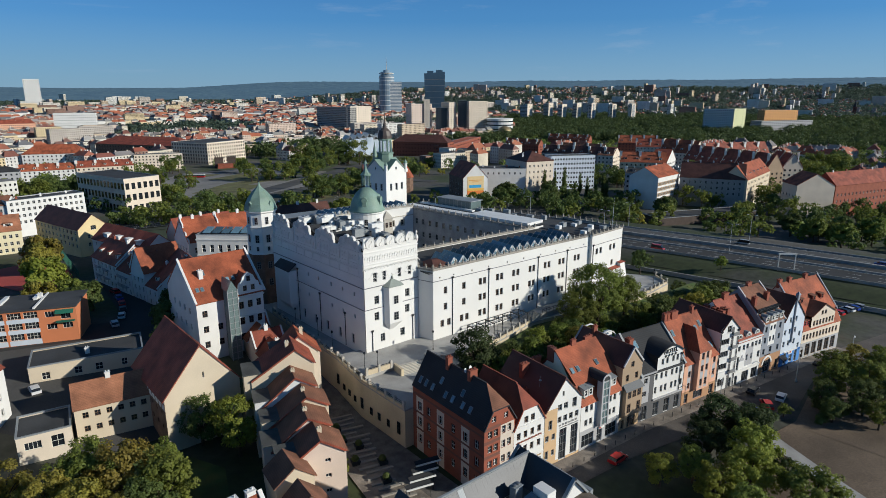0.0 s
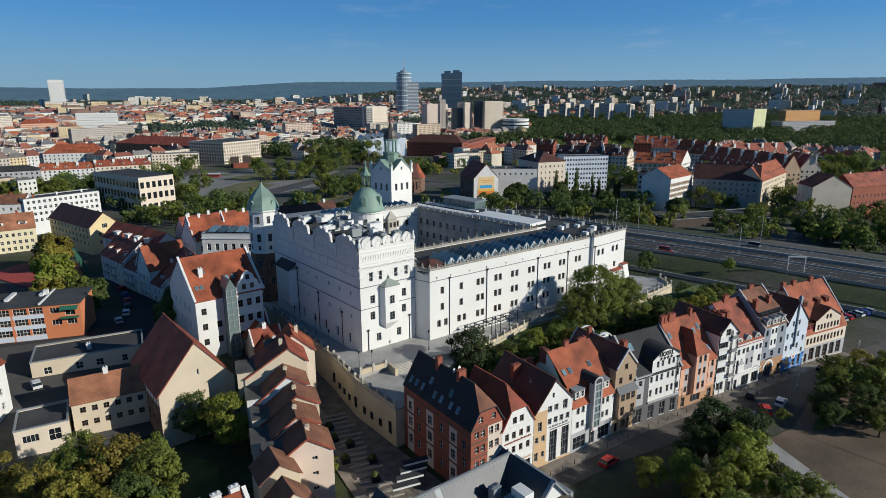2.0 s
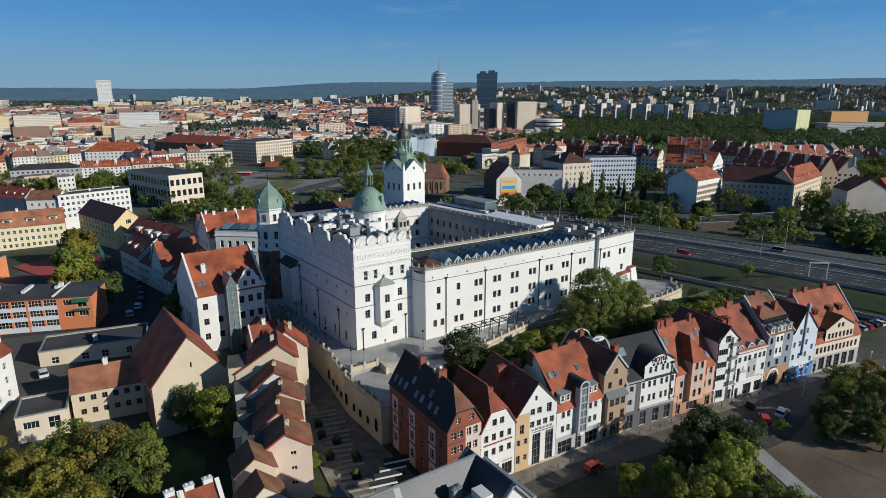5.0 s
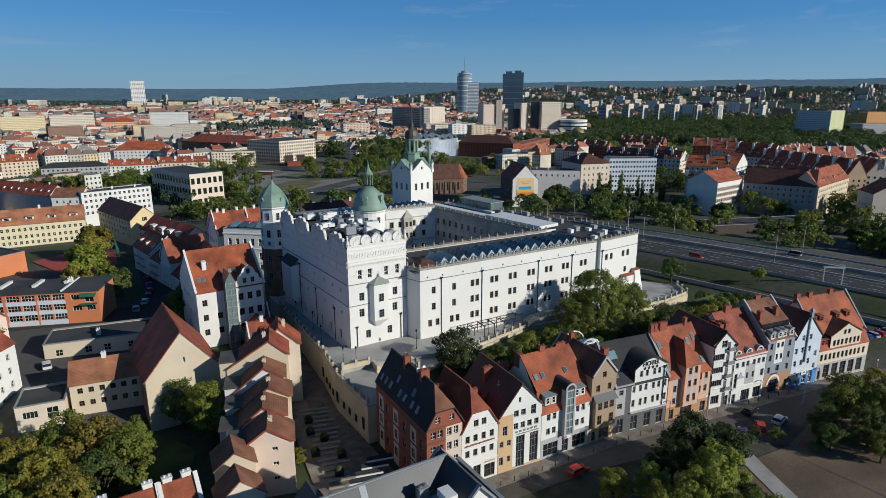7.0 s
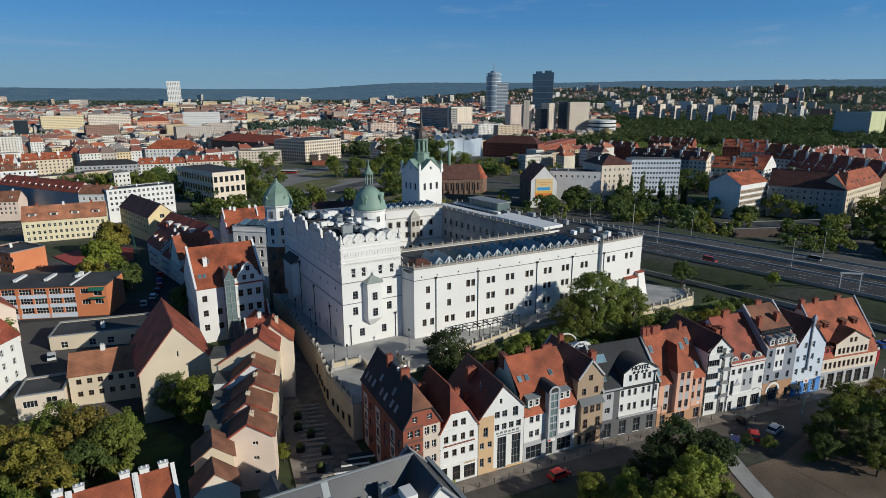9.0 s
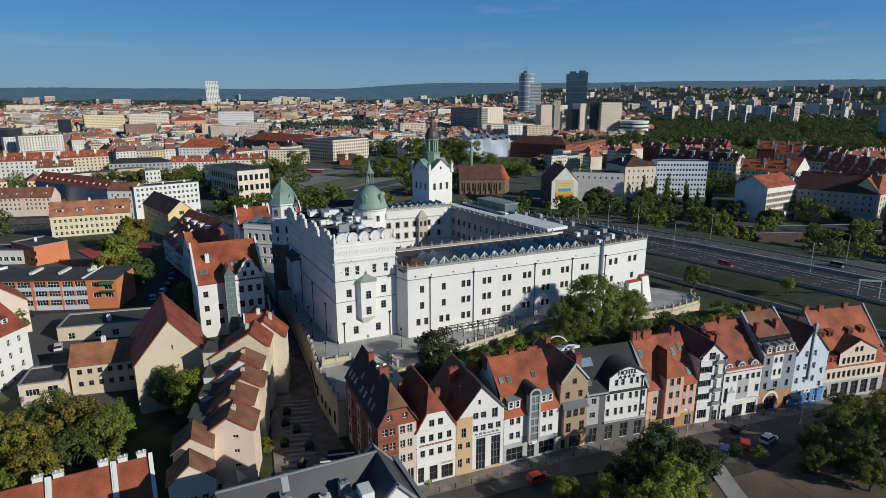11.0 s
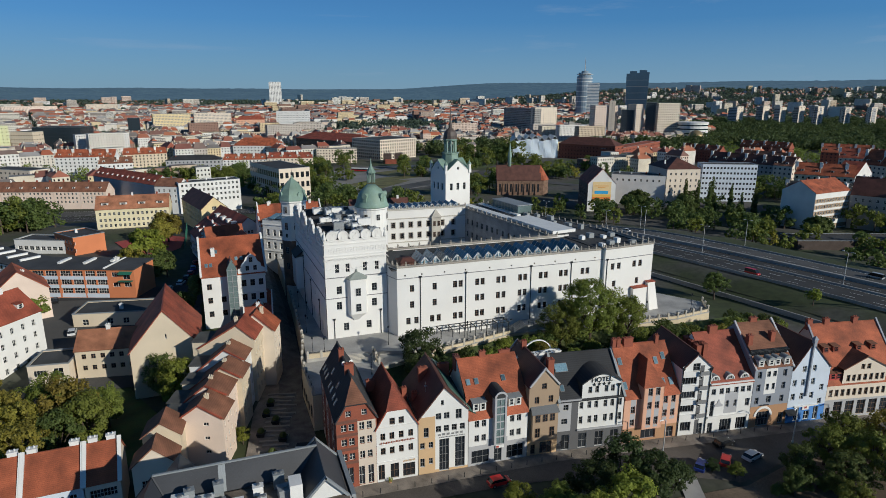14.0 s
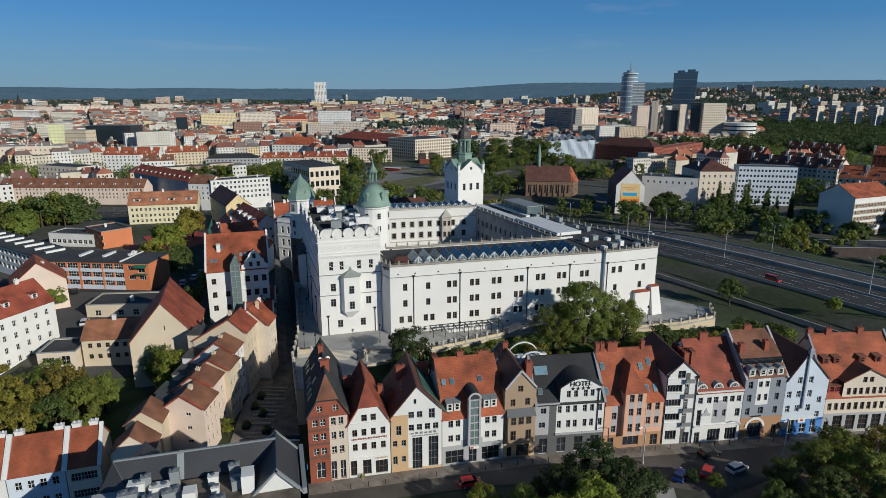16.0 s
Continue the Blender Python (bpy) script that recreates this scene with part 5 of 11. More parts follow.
def half_hip_house():
    ob = thing("town_house", along((66.9, 63.6), (74.4, 63.3)), "white house with a red clipped gable roof", "house", ROW)
    x0, x1, d = 0.35, 7.7, 12.5
    wins = [(3.2, 11.0, 0.95, 1.3), (4.8, 11.0, 0.95, 1.3)]
    wins += [(u, z, 0.85, 1.35) for z in (8.2, 5.4) for u in (1.5, 3.1, 4.75, 6.45)] + [(1.15, 0.5, 1.1, 3.0), (3.5, 0.5, 1.5, 2.9), (6.1, 0.4, 2.2, 2.6, 3, 2)]
    facade(ob, Matrix(), [(x0, 11.0), (2.1, 13.7), (5.7, 13.7), (x1, 11.0)], wins, [P_WHITE], frame_mat=WOODB, label="white plastered front")
    shell(ob, x0, x1, 10.8, 10.8, d, P_WHITE)
    facade(ob, pose(x1, d - 0.02, 0, 0, 0, 180), [(0, 10.8), (3.7, 16.6), (7.35, 10.8)], [], [P_WHITE])
    roof_back(ob, x0, x1, 4.0, 10.9, 10.9, 17.0, d, TILERED, hip=(13.8, 3.4), label="red tiled clipped gable roof")
    b = Mesh()
    for z in (10.6, 3.9, 7.25):
        b.box(x0, -0.15, z, x1, 0.02, z + 0.16)
    put(ob, "string_course", b, [P_WHITE])
    sign_bars(ob, 0.9, 7.2, 7.55, 0.34, BRICKRED, 22)
    sign_bars(ob, 5.0, 7.3, 3.4, 0.3, P_SAND, 9)
    chimney(ob, 1.3, 9.5, 14.2, 1.6, 0.7, 0.9)
    chimney(ob, 6.9, 6.5, 12.6, 0.9, 0.7, 1.6)
    pl = Mesh()
    for i in range(50):
        a = rng.uniform(0, 6.28)
        c = Vector((2.5 + 0.3 * math.cos(a), -0.7 + 0.3 * math.sin(a), rng.uniform(0.4, 1.0)))
        pl.poly([c, c + Vector((0.16, 0, 0.1)), c + Vector((0.1, 0.12, 0.2))])
    pl.lathe(2.5, -0.7, [(0.22, 0.1), (0.3, 0.5)], 10, 1)
    tagged(put(None, "potted_plant", pl, [LEAFLIME, P_TERRA], at=along((66.9, 63.6), (74.4, 63.3))), "leafy yellow-green plant in a clay pot by the door", "potted plant")


def white_gable_house():
    ob = thing("town_house", along((74.4, 63.3), (83.6, 62.5)), "white gabled house with sand-coloured side bay and brown roof", "house", ROW)
    x0, x1, d = 0.35, 9.5, 14.5
    wins = [(4.7, 13.3, 0.5, 1.0, 1, 1), (4.0, 10.6, 1.0, 1.25), (5.5, 10.6, 1.0, 1.25), (7.7, 10.3, 1.1, 1.9)]
    wins += [(u, 8.1, 0.95, 1.25) for u in (4.0, 5.45, 6.9, 8.4)] + [(1.75, 7.4, 0.9, 1.9), (1.05, 5.2, 0.8, 1.2), (2.6, 5.2, 0.8, 1.2), (1.05, 1.6, 0.8, 1.7), (2.6, 2.0, 0.7, 1.2)]
    wins += [(5.05, 0.3, 1.8, 6.4, 3, 4), (8.0, 0.6, 1.8, 6.1, 3, 4)]
    zones = [(x0, 3.4, 0, 11.35, 1), (3.4, x1, -1, 0.7, 1)]
    facade(ob, Matrix(), [(x0, 11.4), (5.0, 16.9), (x1, 12.3)], wins, [P_WHITE, P_SAND], zones, frame_mat=GREYFRAME, label="white gable front")
    shell(ob, x0, x1, 11.2, 12.1, d, P_WHITE)
    facade(ob, pose(x1, d - 0.02, 0, 0, 0, 180), [(0, 12.1), (4.5, 16.8), (9.15, 11.2)], [], [P_WHITE])
    roof_back(ob, x0, x1, 5.0, 11.35, 12.25, 17.0, d, TILEDARK, over=0.15, label="dark brown tiled roof")
    g = Mesh()
    g.slab([(9.7, 0.4, 11.6), (11.6, 0.4, 10.2), (11.6, d, 11.2), (6.3, d, 15.8), (6.3, 2.2, 15.8)], 0.08)
    put(ob, "copper_gutter_roof", g, [mat("dark_green_copper", (0.05, 0.11, 0.09), 0.6, 0.3, 2)], "green copper valley between roofs")
    p = Mesh()
    p.box(x0, -0.1, 11.1, 3.4, 0.04, 11.4)
    put(ob, "parapet", p, [P_SAND])
    sign_bars(ob, 3.9, 8.8, 7.45, 0.4, GREYFRAME, 6)
    sign_bars(ob, 4.1, 9.0, 7.0, 0.2, GREYFRAME, 16)
    chimney(ob, 3.2, 9.0, 15.0, 1.7, 0.9, 1.6)
    chimney(ob, 7.6, 10.5, 14.6, 2.2, 0.7, 1.6)
    chimney(ob, 1.0, 6.2, 12.2, 0.9, 0.7, 1.0)
    a = Mesh()
    a.tube((2.6, 4.0, 14), (2.6, 4.0, 16.2), 0.03, 0.03)
    a.lathe(2.6, 3.9, [(0.3, 15.4), (0.1, 15.6)], 10)
    put(ob, "aerial", a, [METAL])


def dormer(parent, m, w=1.2, h=1.5, d=2.2, fm=None, roof=None, rounded=False):
    ob_b = Mesh()
    ob_b.box(-w / 2, 0, 0, w / 2, d, h)
    ob = put(parent, "dormer", ob_b, [fm or WOODW], at=m)
    window(ob, pose(0, -0.06, 0.25), w * 0.62, h * 0.72, fm or WOODW, 1, 2)
    r = Mesh()
    if rounded:
        n = 10
        pts = [(w * 0.62 * math.cos(math.pi * i / n), h + w * 0.42 * math.sin(math.pi * i / n) - 0.05) for i in range(n + 1)]
        r.solid([(x, -0.15, z) for x, z in pts], [(x, d, z) for x, z in pts])
    else:
        r.slab([(-w / 2 - 0.15, -0.2, h), (w / 2 + 0.15, -0.2, h), (w / 2 + 0.15, d, h + 0.3), (-w / 2 - 0.15, d, h + 0.3)], 0.1)
    put(ob, "dormer_roof", r, [roof or ZINC])
    return ob


def stair_bay_house():
    ob = thing("town_house", along((83.6, 62.5), (95.7, 61.9)), "white house with red mansard and a glazed stair bay", "house", ROW)
    x0, x1, d = 0.4, 12.0, 14.0
    wins = [(u, z, 0.85, 1.35) for z in (7.9, 5.0) for u in (1.95, 3.3, 8.85, 10.2)] + [(2.7, 0.5, 3.4, 2.7, 3, 2), (9.6, 0.5, 3.4, 2.7, 3, 2), (6.15, 0.3, 1.5, 2.9, 2, 2)]
    zones = [(x0, x1, 0, 4.2, 1), (3.9, 8.0, 0, 5.2, 1)]
    facade(ob, Matrix(), [(x0, 9.6), (x1, 9.6)], wins, [P_WHITE, P_GREY], zones, frame_mat=GREYFRAME, label="white front over a grey ground floor")
    prof = [(0, 9.6), (d / 2, 18.4), (d, 9.6)]
    shell(ob, x0, x1, 9.6, 9.6, d, P_WHITE, (prof, prof))
    b = Mesh()
    b.slab([(x0 - 0.1, -0.25, 9.5), (x1 + 0.1, -0.25, 9.5), (x1 + 0.1, 1.9, 13.3), (x0 - 0.1, 1.9, 13.3)], 0.2)
    b.slab([(x0 - 0.1, 1.5, 13.3), (x1 + 0.1, 1.5, 13.3), (x1 + 0.1, 7.2, 18.5), (x0 - 0.1, 7.2, 18.5)], 0.2)
    b.slab([(x0 - 0.1, d + 0.2, 10.5), (x1 + 0.1, d + 0.2, 10.5), (x1 + 0.1, 7.2, 18.5), (x0 - 0.1, 7.2, 18.5)], 0.2)
    put(ob, "roof", b, [TILE], "orange-red tiled mansard roof")
    for u in (1.85, 3.2, 8.75, 10.1):
        dormer(ob, pose(u, 0.3, 11.0), 1.15, 1.7, 1.6)
    # glazed bay
    g = Mesh()
    g.box(5.35, -0.85, 4.4, 6.95, -0.8, 13.6)
    bay = put(ob, "stair_bay", g, [GLASSGREEN], "curved glass stair bay with grey frame")
    f = Mesh()
    for x in (5.0, 6.95):
        f.box(x, -1.0, 4.2, x + 0.38, 0.3, 13.8)
    for i in range(7):
        f.box(5.2, -0.95, 4.3 + i * 1.5, 7.1, -0.78, 4.5 + i * 1.5)
    f.box(6.1, -0.93, 4.3, 6.2, -0.8, 13.6)
    rib(f, 6.16, 13.6, 1.1, 0, 180, 0.35, 1.0, 10)
    put(bay, "bay_frame", f, [P_GREY])
    r = Mesh()
    pts = [(6.16 + 1.28 * math.cos(math.pi * i / 10), 13.6 + 1.28 * math.sin(math.pi * i / 10)) for i in range(11)]
    r.solid([(x, -0.9, z) for x, z in pts], [(x, 3.2, z) for x, z in pts])
    put(bay, "barrel_roof", r, [SLATE])
    for u in (1.4, 3.0, 8.3):
        skylight(ob, pose(u, 3.1, 14.85, 42.4, 0, 0), 0.8, 1.2)
    chimney(ob, 5.4, 7.2, 18.5, 1.2, 0.6, 0.8)
    chimney(ob, 0.6, 8.2, 17.0, 0.9, 1.6, 1.6, BRICKDARK)
    chimney(ob, 10.0, 7.4, 18.2, 2.2, 0.5, 0.7)
    s = Mesh()
    s.box(5.6, -0.3, 3.2, 7.2, -0.12, 3.8)
    put(ob, "shop_sign", s, [METALWHITE])
    s = Mesh()
    s.box(5.7, -0.34, 3.3, 6.2, -0.3, 3.7)
    put(ob, "sign_mark", s, [REDCOURT])


def tan_gable_house():
    ob = thing("town_house", along((95.7, 61.9), (101.7, 61.4)), "tan gabled house with projecting window bay and dark red roof", "house", ROW)
    x0, x1, d = 0.0, 6.0, 13.5
    wins = [(2.95, 13.6, 0.95, 1.2), (1.55, 10.8, 0.9, 1.4), (4.35, 10.8, 0.9, 1.4), (3.7, 0.3, 2.4, 2.4, 3, 2), (1.1, 0.4, 0.9, 2.0)]
    facade(ob, Matrix(), [(x0, 14.5), (2.95, 17.8), (x1, 14.5)], wins, [P_TAN, P_SAND], [(x0, x1, 0, 3.5, 1)], label="tan gable front", frame_mat=WOODB)
    shell(ob, x0, x1, 14.2, 14.2, d, P_TAN)
    facade(ob, pose(x1, d - 0.02, 0, 0, 0, 180), [(0, 14.2), (3, 17.6), (6, 14.2)], [], [P_TAN])
    roof_back(ob, x0, x1, 2.95, 14.4, 14.4, 17.95, d, TILEDARK, over=0.2, label="dark red tiled gable roof")
    b = Mesh()
    b.box(0.5, -0.9, 3.6, 5.5, 0.0, 9.3)
    bay = put(ob, "window_bay", b, [P_TAN], "tan plastered bay")
    for z, h, us in ((7.5, 1.5, (1.5, 2.95, 4.4)), (4.4, 1.9, (1.5, 4.4))):
        for u in us:
            window(bay, pose(u, -0.96, z), 1.0, h, WOODB, 2, 2)
    r = Mesh()
    r.slab([(0.2, -1.2, 9.2), (5.8, -1.2, 9.2), (5.6, 0, 10.3), (0.4, 0, 10.3)], 0.12)
    put(bay, "bay_roof", r, [ZINCDULL])
    e = Mesh()
    for s, xa, xb in ((1, x0 - 0.1, 2.95), (-1, x1 + 0.1, 2.95)):
        e.slab([(xa, -0.3, 14.5), (xb, -0.3, 18.15), (xb, -0.05, 18.15), (xa, -0.05, 14.5)], 0.35)
        e.slab([(xa, d - 0.1, 14.5), (xb, d - 0.1, 18.15), (xb, d + 0.25, 18.15), (xa, d + 0.25, 14.5)], 0.35)
    put(ob, "gable_coping", e, [P_GREY])
    chimney(ob, 5.4, 3.2, 15.6, 1.2, 1.2, 2.3, BRICKRED)
    chimney(ob, 2.9, 10.2, 18.0, 1.0, 0.7, 1.0)
    k = math.degrees(math.atan2(3.5, 2.95))
    skylight(ob, pose(0.6, 9.5, 15.2, 0, -k, 0) @ pose(0, 0, 0, 0, 0, -90), 0.9, 1.3)


def lettering(parent, text, m, size, material, depth=0.05):
    """Raised letters in the built-in font, as a mesh."""
    cu = bpy.data.curves.new("letters", "FONT")
    cu.body, cu.size, cu.extrude, cu.align_x = text, size, depth, 'CENTER'
    tmp = new("letters_curve", cu)
    bpy.context.view_layer.update()
    me = bpy.data.meshes.new_from_object(tmp.evaluated_get(bpy.context.evaluated_depsgraph_get()))
    bpy.data.objects.remove(tmp)
    me.materials.clear()
    me.materials.append(material)
    return put(parent, "letters", me, None, at=m)


def hotel():
    ob = thing("hotel_building", along((101.7, 61.4), (115.0, 59.5)), "white hotel with arched gable, dark ground floor and slate roof", "hotel", ROW)
    x0, x1, d = 0.0, 13.3, 13.5
    wins = [(u, 5.5, 0.75, 1.55, 2, 2) for u in (4.6, 6.4, 7.7, 9.6, 10.9, 12.6)] + [(u, 8.6, 0.75, 1.45, 2, 2) for u in (4.6, 6.2, 7.6, 9.5, 10.9, 12.5)] + [(u, 11.7, 0.75, 1.4, 2, 2) for u in (6.2, 7.6, 9.5, 10.8)]
    wins += [(1.5, 8.6, 1.0, 1.2), (1.3, 5.7, 1.2, 1.2), (1.7, 0.3, 1.6, 3.2, 2, 2), (5.2, 0.4, 1.7, 3.1), (8.6, 0.4, 1.7, 3.1), (11.8, 0.4, 1.7, 3.1)]
    arch = [(4.6 + (12.4 - 4.6) * i / 12, 13.9 + 1.7 * math.sin(math.pi * i / 12)) for i in range(13)]
    prof = [(x0, 10.8), (4.59, 10.8)] + arch + [(12.41, 10.8), (x1, 10.8)]
    zones = [(x0, x1, 0, 4.3, 2), (x0, 2.6, 4.3, 11, 1), (2.6, 4.0, 0, 11, 2)]
    facade(ob, Matrix(), prof, wins, [P_WHITE, P_GREY, P_DGREY], zones, frame_mat=GREYFRAME, label="white front with arched top over dark ground floor")
    pr = [(0, 10.8), (6.6, 17.4), (d, 10.8)]
    shell(ob, x0, x1, 10.8, 10.8, d, P_GREY, (pr, pr))
    roof_side(ob, x0 + 0.3, x1 - 0.3, 10.8, 17.3, d, SLATE, label="dark slate roof")
    r = Mesh()
    up = [(x, z + 0.2) for x, z in [(4.4, 13.8)] + arch + [(12.6, 13.8)]]
    dn = [(x, z - 0.25) for x, z in up]
    n = len(up)
    r.solid([(x, -0.35, z) for x, z in up] + [(x, -0.35, z) for x, z in dn[::-1]], [(x, 6.2, z) for x, z in up] + [(x, 6.2, z) for x, z in dn[::-1]])
    put(ob, "barrel_roof", r, [SLATE], "dark sheet-metal barrel roof")
    cw = Mesh()
    for x in (4.6, 12.3):
        cw.box(x, 0.02, 10.5, x + 0.1, 4.5, 14.1)
    put(ob, "cheek_wall", cw, [SLATE])
    c = Mesh()
    for x in (x0, x1):
        c.slab([(x - 0.25, -0.5, 10.6), (x + 0.25, -0.5, 10.6), (x + 0.25, 6.6, 17.8), (x - 0.25, 6.6, 17.8)], 0.4)
        c.slab([(x - 0.25, d + 0.4, 10.6), (x + 0.25, d + 0.4, 10.6), (x + 0.25, 6.6, 17.8), (x - 0.25, 6.6, 17.8)], 0.4)
    put(ob, "party_wall_coping", c, [ZINC])
    e = Mesh()
    e.box(3.9, -0.3, 4.2, x1, 0.02, 4.5)
    e.box(x0, -0.25, 10.6, 4.5, 0.02, 10.85)
    put(ob, "cornice", e, [P_GREY])
    downpipe(ob, 12.0, 4.6, 12.8)
    lettering(ob, "HOTEL", pose(8.45, -0.1, 14.0, 90, 0, 0), 1.35, IRON)
    for i in range(4):
        st = Mesh()
        pts = [((0.38 if k % 2 == 0 else 0.15) * math.cos(math.pi / 2 + math.pi / 5 * k), (0.38 if k % 2 == 0 else 0.15) * math.sin(math.pi / 2 + math.pi / 5 * k)) for k in range(10)]
        st.solid([(x, -0.02, z) for x, z in pts], [(x, -0.14, z) for x, z in pts])
        put(ob, "star", st, [IRON], at=pose(6.95 + i * 1.0, 0, 13.5))
    sk = math.degrees(math.atan2(6.5, 6.75))
    skylight(ob, pose(1.2, 1.2, 12.0, sk, 0, 0), 0.9, 1.3)
    skylight(ob, pose(2.0, 3.9, 14.65, sk, 0, 0), 2.6, 1.8)
    # rooftop machines on a low white plinth behind
    for i, (x, y) in enumerate(((103.2, 74.8), (105.1, 75.2), (107.0, 74.6), (109.0, 75.1))):
        rooftop_unit(x, y, 12.8, 1.5, 1.2, 1.5, 0, 1, "white air-conditioning unit on the flat roof behind the hotel")
    t = thing("flat_roofed_annex", pose(101.5, 73.0, 0), "white annex behind the hotel with machines under an arched frame", "annex")
    b = Mesh()
    b.box(0, 0, -1, 9, 6, 12.6)
    b.box(-0.1, -0.1, 12.6, 9.1, 6.1, 12.8)
    put(t, "walls", b, [P_WHITE])
    for y in (0.3, 5.4):
        a = Mesh()
        rib(a, 4.5, 12.0, 3.7, 8, 172, 0.2, 0.3, 14)
        put(t, "arch_frame", a, [METALWHITE], at=pose(0, y, 0))


def orange_house():
    ob = thing("town_house", along((115.0, 59.5), (127.0, 58.1)), "orange plastered house with red roof and central bay", "house", ROW)
    x0, x1, d = 0.1, 11.95, 13.0
    wins = [(2.0, 6.4, 0.9, 1.5), (2.0, 3.7, 0.9, 1.4), (9.0, 7.8, 0.9, 1.5), (10.7, 7.8, 0.9, 1.5), (9.0, 4.9, 0.9, 1.5), (10.7, 4.9, 0.9, 1.5), (10.5, 0.2, 1.5, 2.4), (5.7, 0.6, 3.2, 2.0, 3, 1), (1.6, 0.3, 1.2, 2.3)]
    zones = [(x0, x1, 0, 3.2, 1), (1.45, 2.55, 3.6, 9.4, 2), (8.5, 9.5, 4.2, 9.4, 2), (10.2, 11.2, 4.2, 9.4, 2)]
    facade(ob, Matrix(), [(x0, 10.0), (x1, 10.0)], wins, [P_ORANGE, P_TERRA, P_GREY], zones, frame_mat=GREYFRAME, label="orange plastered front")
    pr = [(0, 10), (6.5, 18), (d, 10)]
    shell(ob, x0, x1, 10, 10, d, P_ORANGE, (pr, pr))
    roof_side(ob, x0, x1, 10.0, 18.1, d, TILE, label="orange-red tiled roof")
    bw = [(1.35, 10.3, 0.9, 1.6), (2.95, 10.3, 0.9, 1.6), (1.35, 7.5, 0.9, 1.5), (2.95, 7.5, 0.9, 1.5), (1.35, 4.1, 0.9, 1.7), (2.95, 4.1, 0.9, 1.7)]
    facade(ob, pose(3.5, -1.0, 0), [(0, 12.3), (4.3, 12.3)], bw, [P_ORANGE, P_GREY], [(0.85, 1.85, 3.6, 12.2, 1), (2.45, 3.45, 3.6, 12.2, 1)], foot=3.4, frame_mat=GREYFRAME, name="bay_wall")
    s = Mesh()
    s.box(3.5, -1.0, 3.3, 3.62, 4, 12.3)
    s.box(7.68, -1.0, 3.3, 7.8, 4, 12.3)
    s.box(3.5, -1.0, 3.25, 7.8, 0, 3.42)
    put(ob, "bay_cheek", s, [P_ORANGE])
    r = Mesh()
    r.slab([(3.2, -1.3, 12.2), (5.65, 2.2, 16.6), (7.2, 8, 16.6), (3.2, 3.4, 12.2)][:2] + [(5.65, 5.4, 16.6), (3.2, 3.2, 12.2)], 0.15)
    r.slab([(8.1, -1.3, 12.2), (5.65, 2.2, 16.6), (5.65, 5.4, 16.6), (8.1, 3.2, 12.2)], 0.15)
    r.slab([(3.2, -1.3, 12.2), (8.1, -1.3, 12.2), (5.65, 2.2, 16.6)], 0.15)
    put(ob, "bay_roof", r, [TILE])
    k = math.degrees(math.atan2(8.1, 6.5))
    for u, y in ((0.7, 0.9), (0.9, 3.9), (8.9, 0.9), (10.6, 0.9), (8.6, 3.6), (10.4, 4.1)):
        skylight(ob, pose(u, y, 10.05 + y * 1.246, k, 0, 0), 0.85, 1.5)
    for u, w in ((0.5, 0.8), (1.5, 0.8), (3.6, 2.0), (9.9, 0.7)):
        chimney(ob, u, 6.5, 18.0, w, 0.8, 1.3, BRICKRED)


def balcony_house():
    ob = thing("town_house", along((127.0, 58.1), (133.2, 56.9)), "narrow white gabled house with ribbon windows and balconies", "house", ROW)
    x0, x1, d = 0.0, 6.3, 14.5
    wins = [(1.75, z, 2.9, 1.55, 5, 1) for z in (11.3, 8.3, 5.3)] + [(1.8, 1.1, 2.2, 2.0, 4, 1), (4.1, 12.2, 0.7, 1.8), (4.2, 9.2, 0.7, 1.8), (4.2, 6.2, 0.7, 1.8), (4.2, 3.4, 0.7, 1.4), (4.9, 0.2, 1.2, 2.4), (2.9, 14.1, 1.5, 1.6)]
    facade(ob, Matrix(), [(x0, 15.0), (3.0, 17.7), (x1, 14.9)], wins, [P_WHITE, P_DGREY], [(3.7, 4.6, 0, 15.2, 1)], frame_mat=GREYFRAME, label="white gable front")
    shell(ob, x0, x1, 14.7, 14.7, d, P_WHITE)
    facade(ob, pose(x1, d - 0.02, 0, 0, 0, 180), [(0, 14.7), (3.2, 17.6), (6.3, 14.7)], [], [P_WHITE])
    roof_back(ob, x0, x1, 3.0, 14.8, 14.8, 17.85, d, TILEDARK, over=0.15, label="dark tiled gable roof")
    for z in (4.2, 7.2, 10.2, 13.3):
        b = Mesh()
        b.box(3.4, -0.9, z, 5.2, 0.0, z + 0.15)
        bal = put(ob, "balcony", b, [P_WHITE])
        r = Mesh()
        r.box(3.4, -0.9, z + 0.15, 5.2, -0.85, z + 1.0)
        put(bal, "balcony_panel", r, [GREYFRAME])
    bx = Mesh()
    for z in (3.6, 6.9, 9.9, 12.9):
        bx.box(0.15, -0.25, z, 3.4, 0.0, z + 1.2)
    put(ob, "white_spandrel", bx, [P_WHITE])
    for y, w in ((4.5, 1.4), (6.4, 1.2), (8.6, 1.2)):
        chimney(ob, 5.6, y, 15.8, 1.2, w, 1.7, BRICKRED)
    downpipe(ob, 0.1, 0.3, 14.4)
    downpipe(ob, 6.0, 0.3, 14.0)


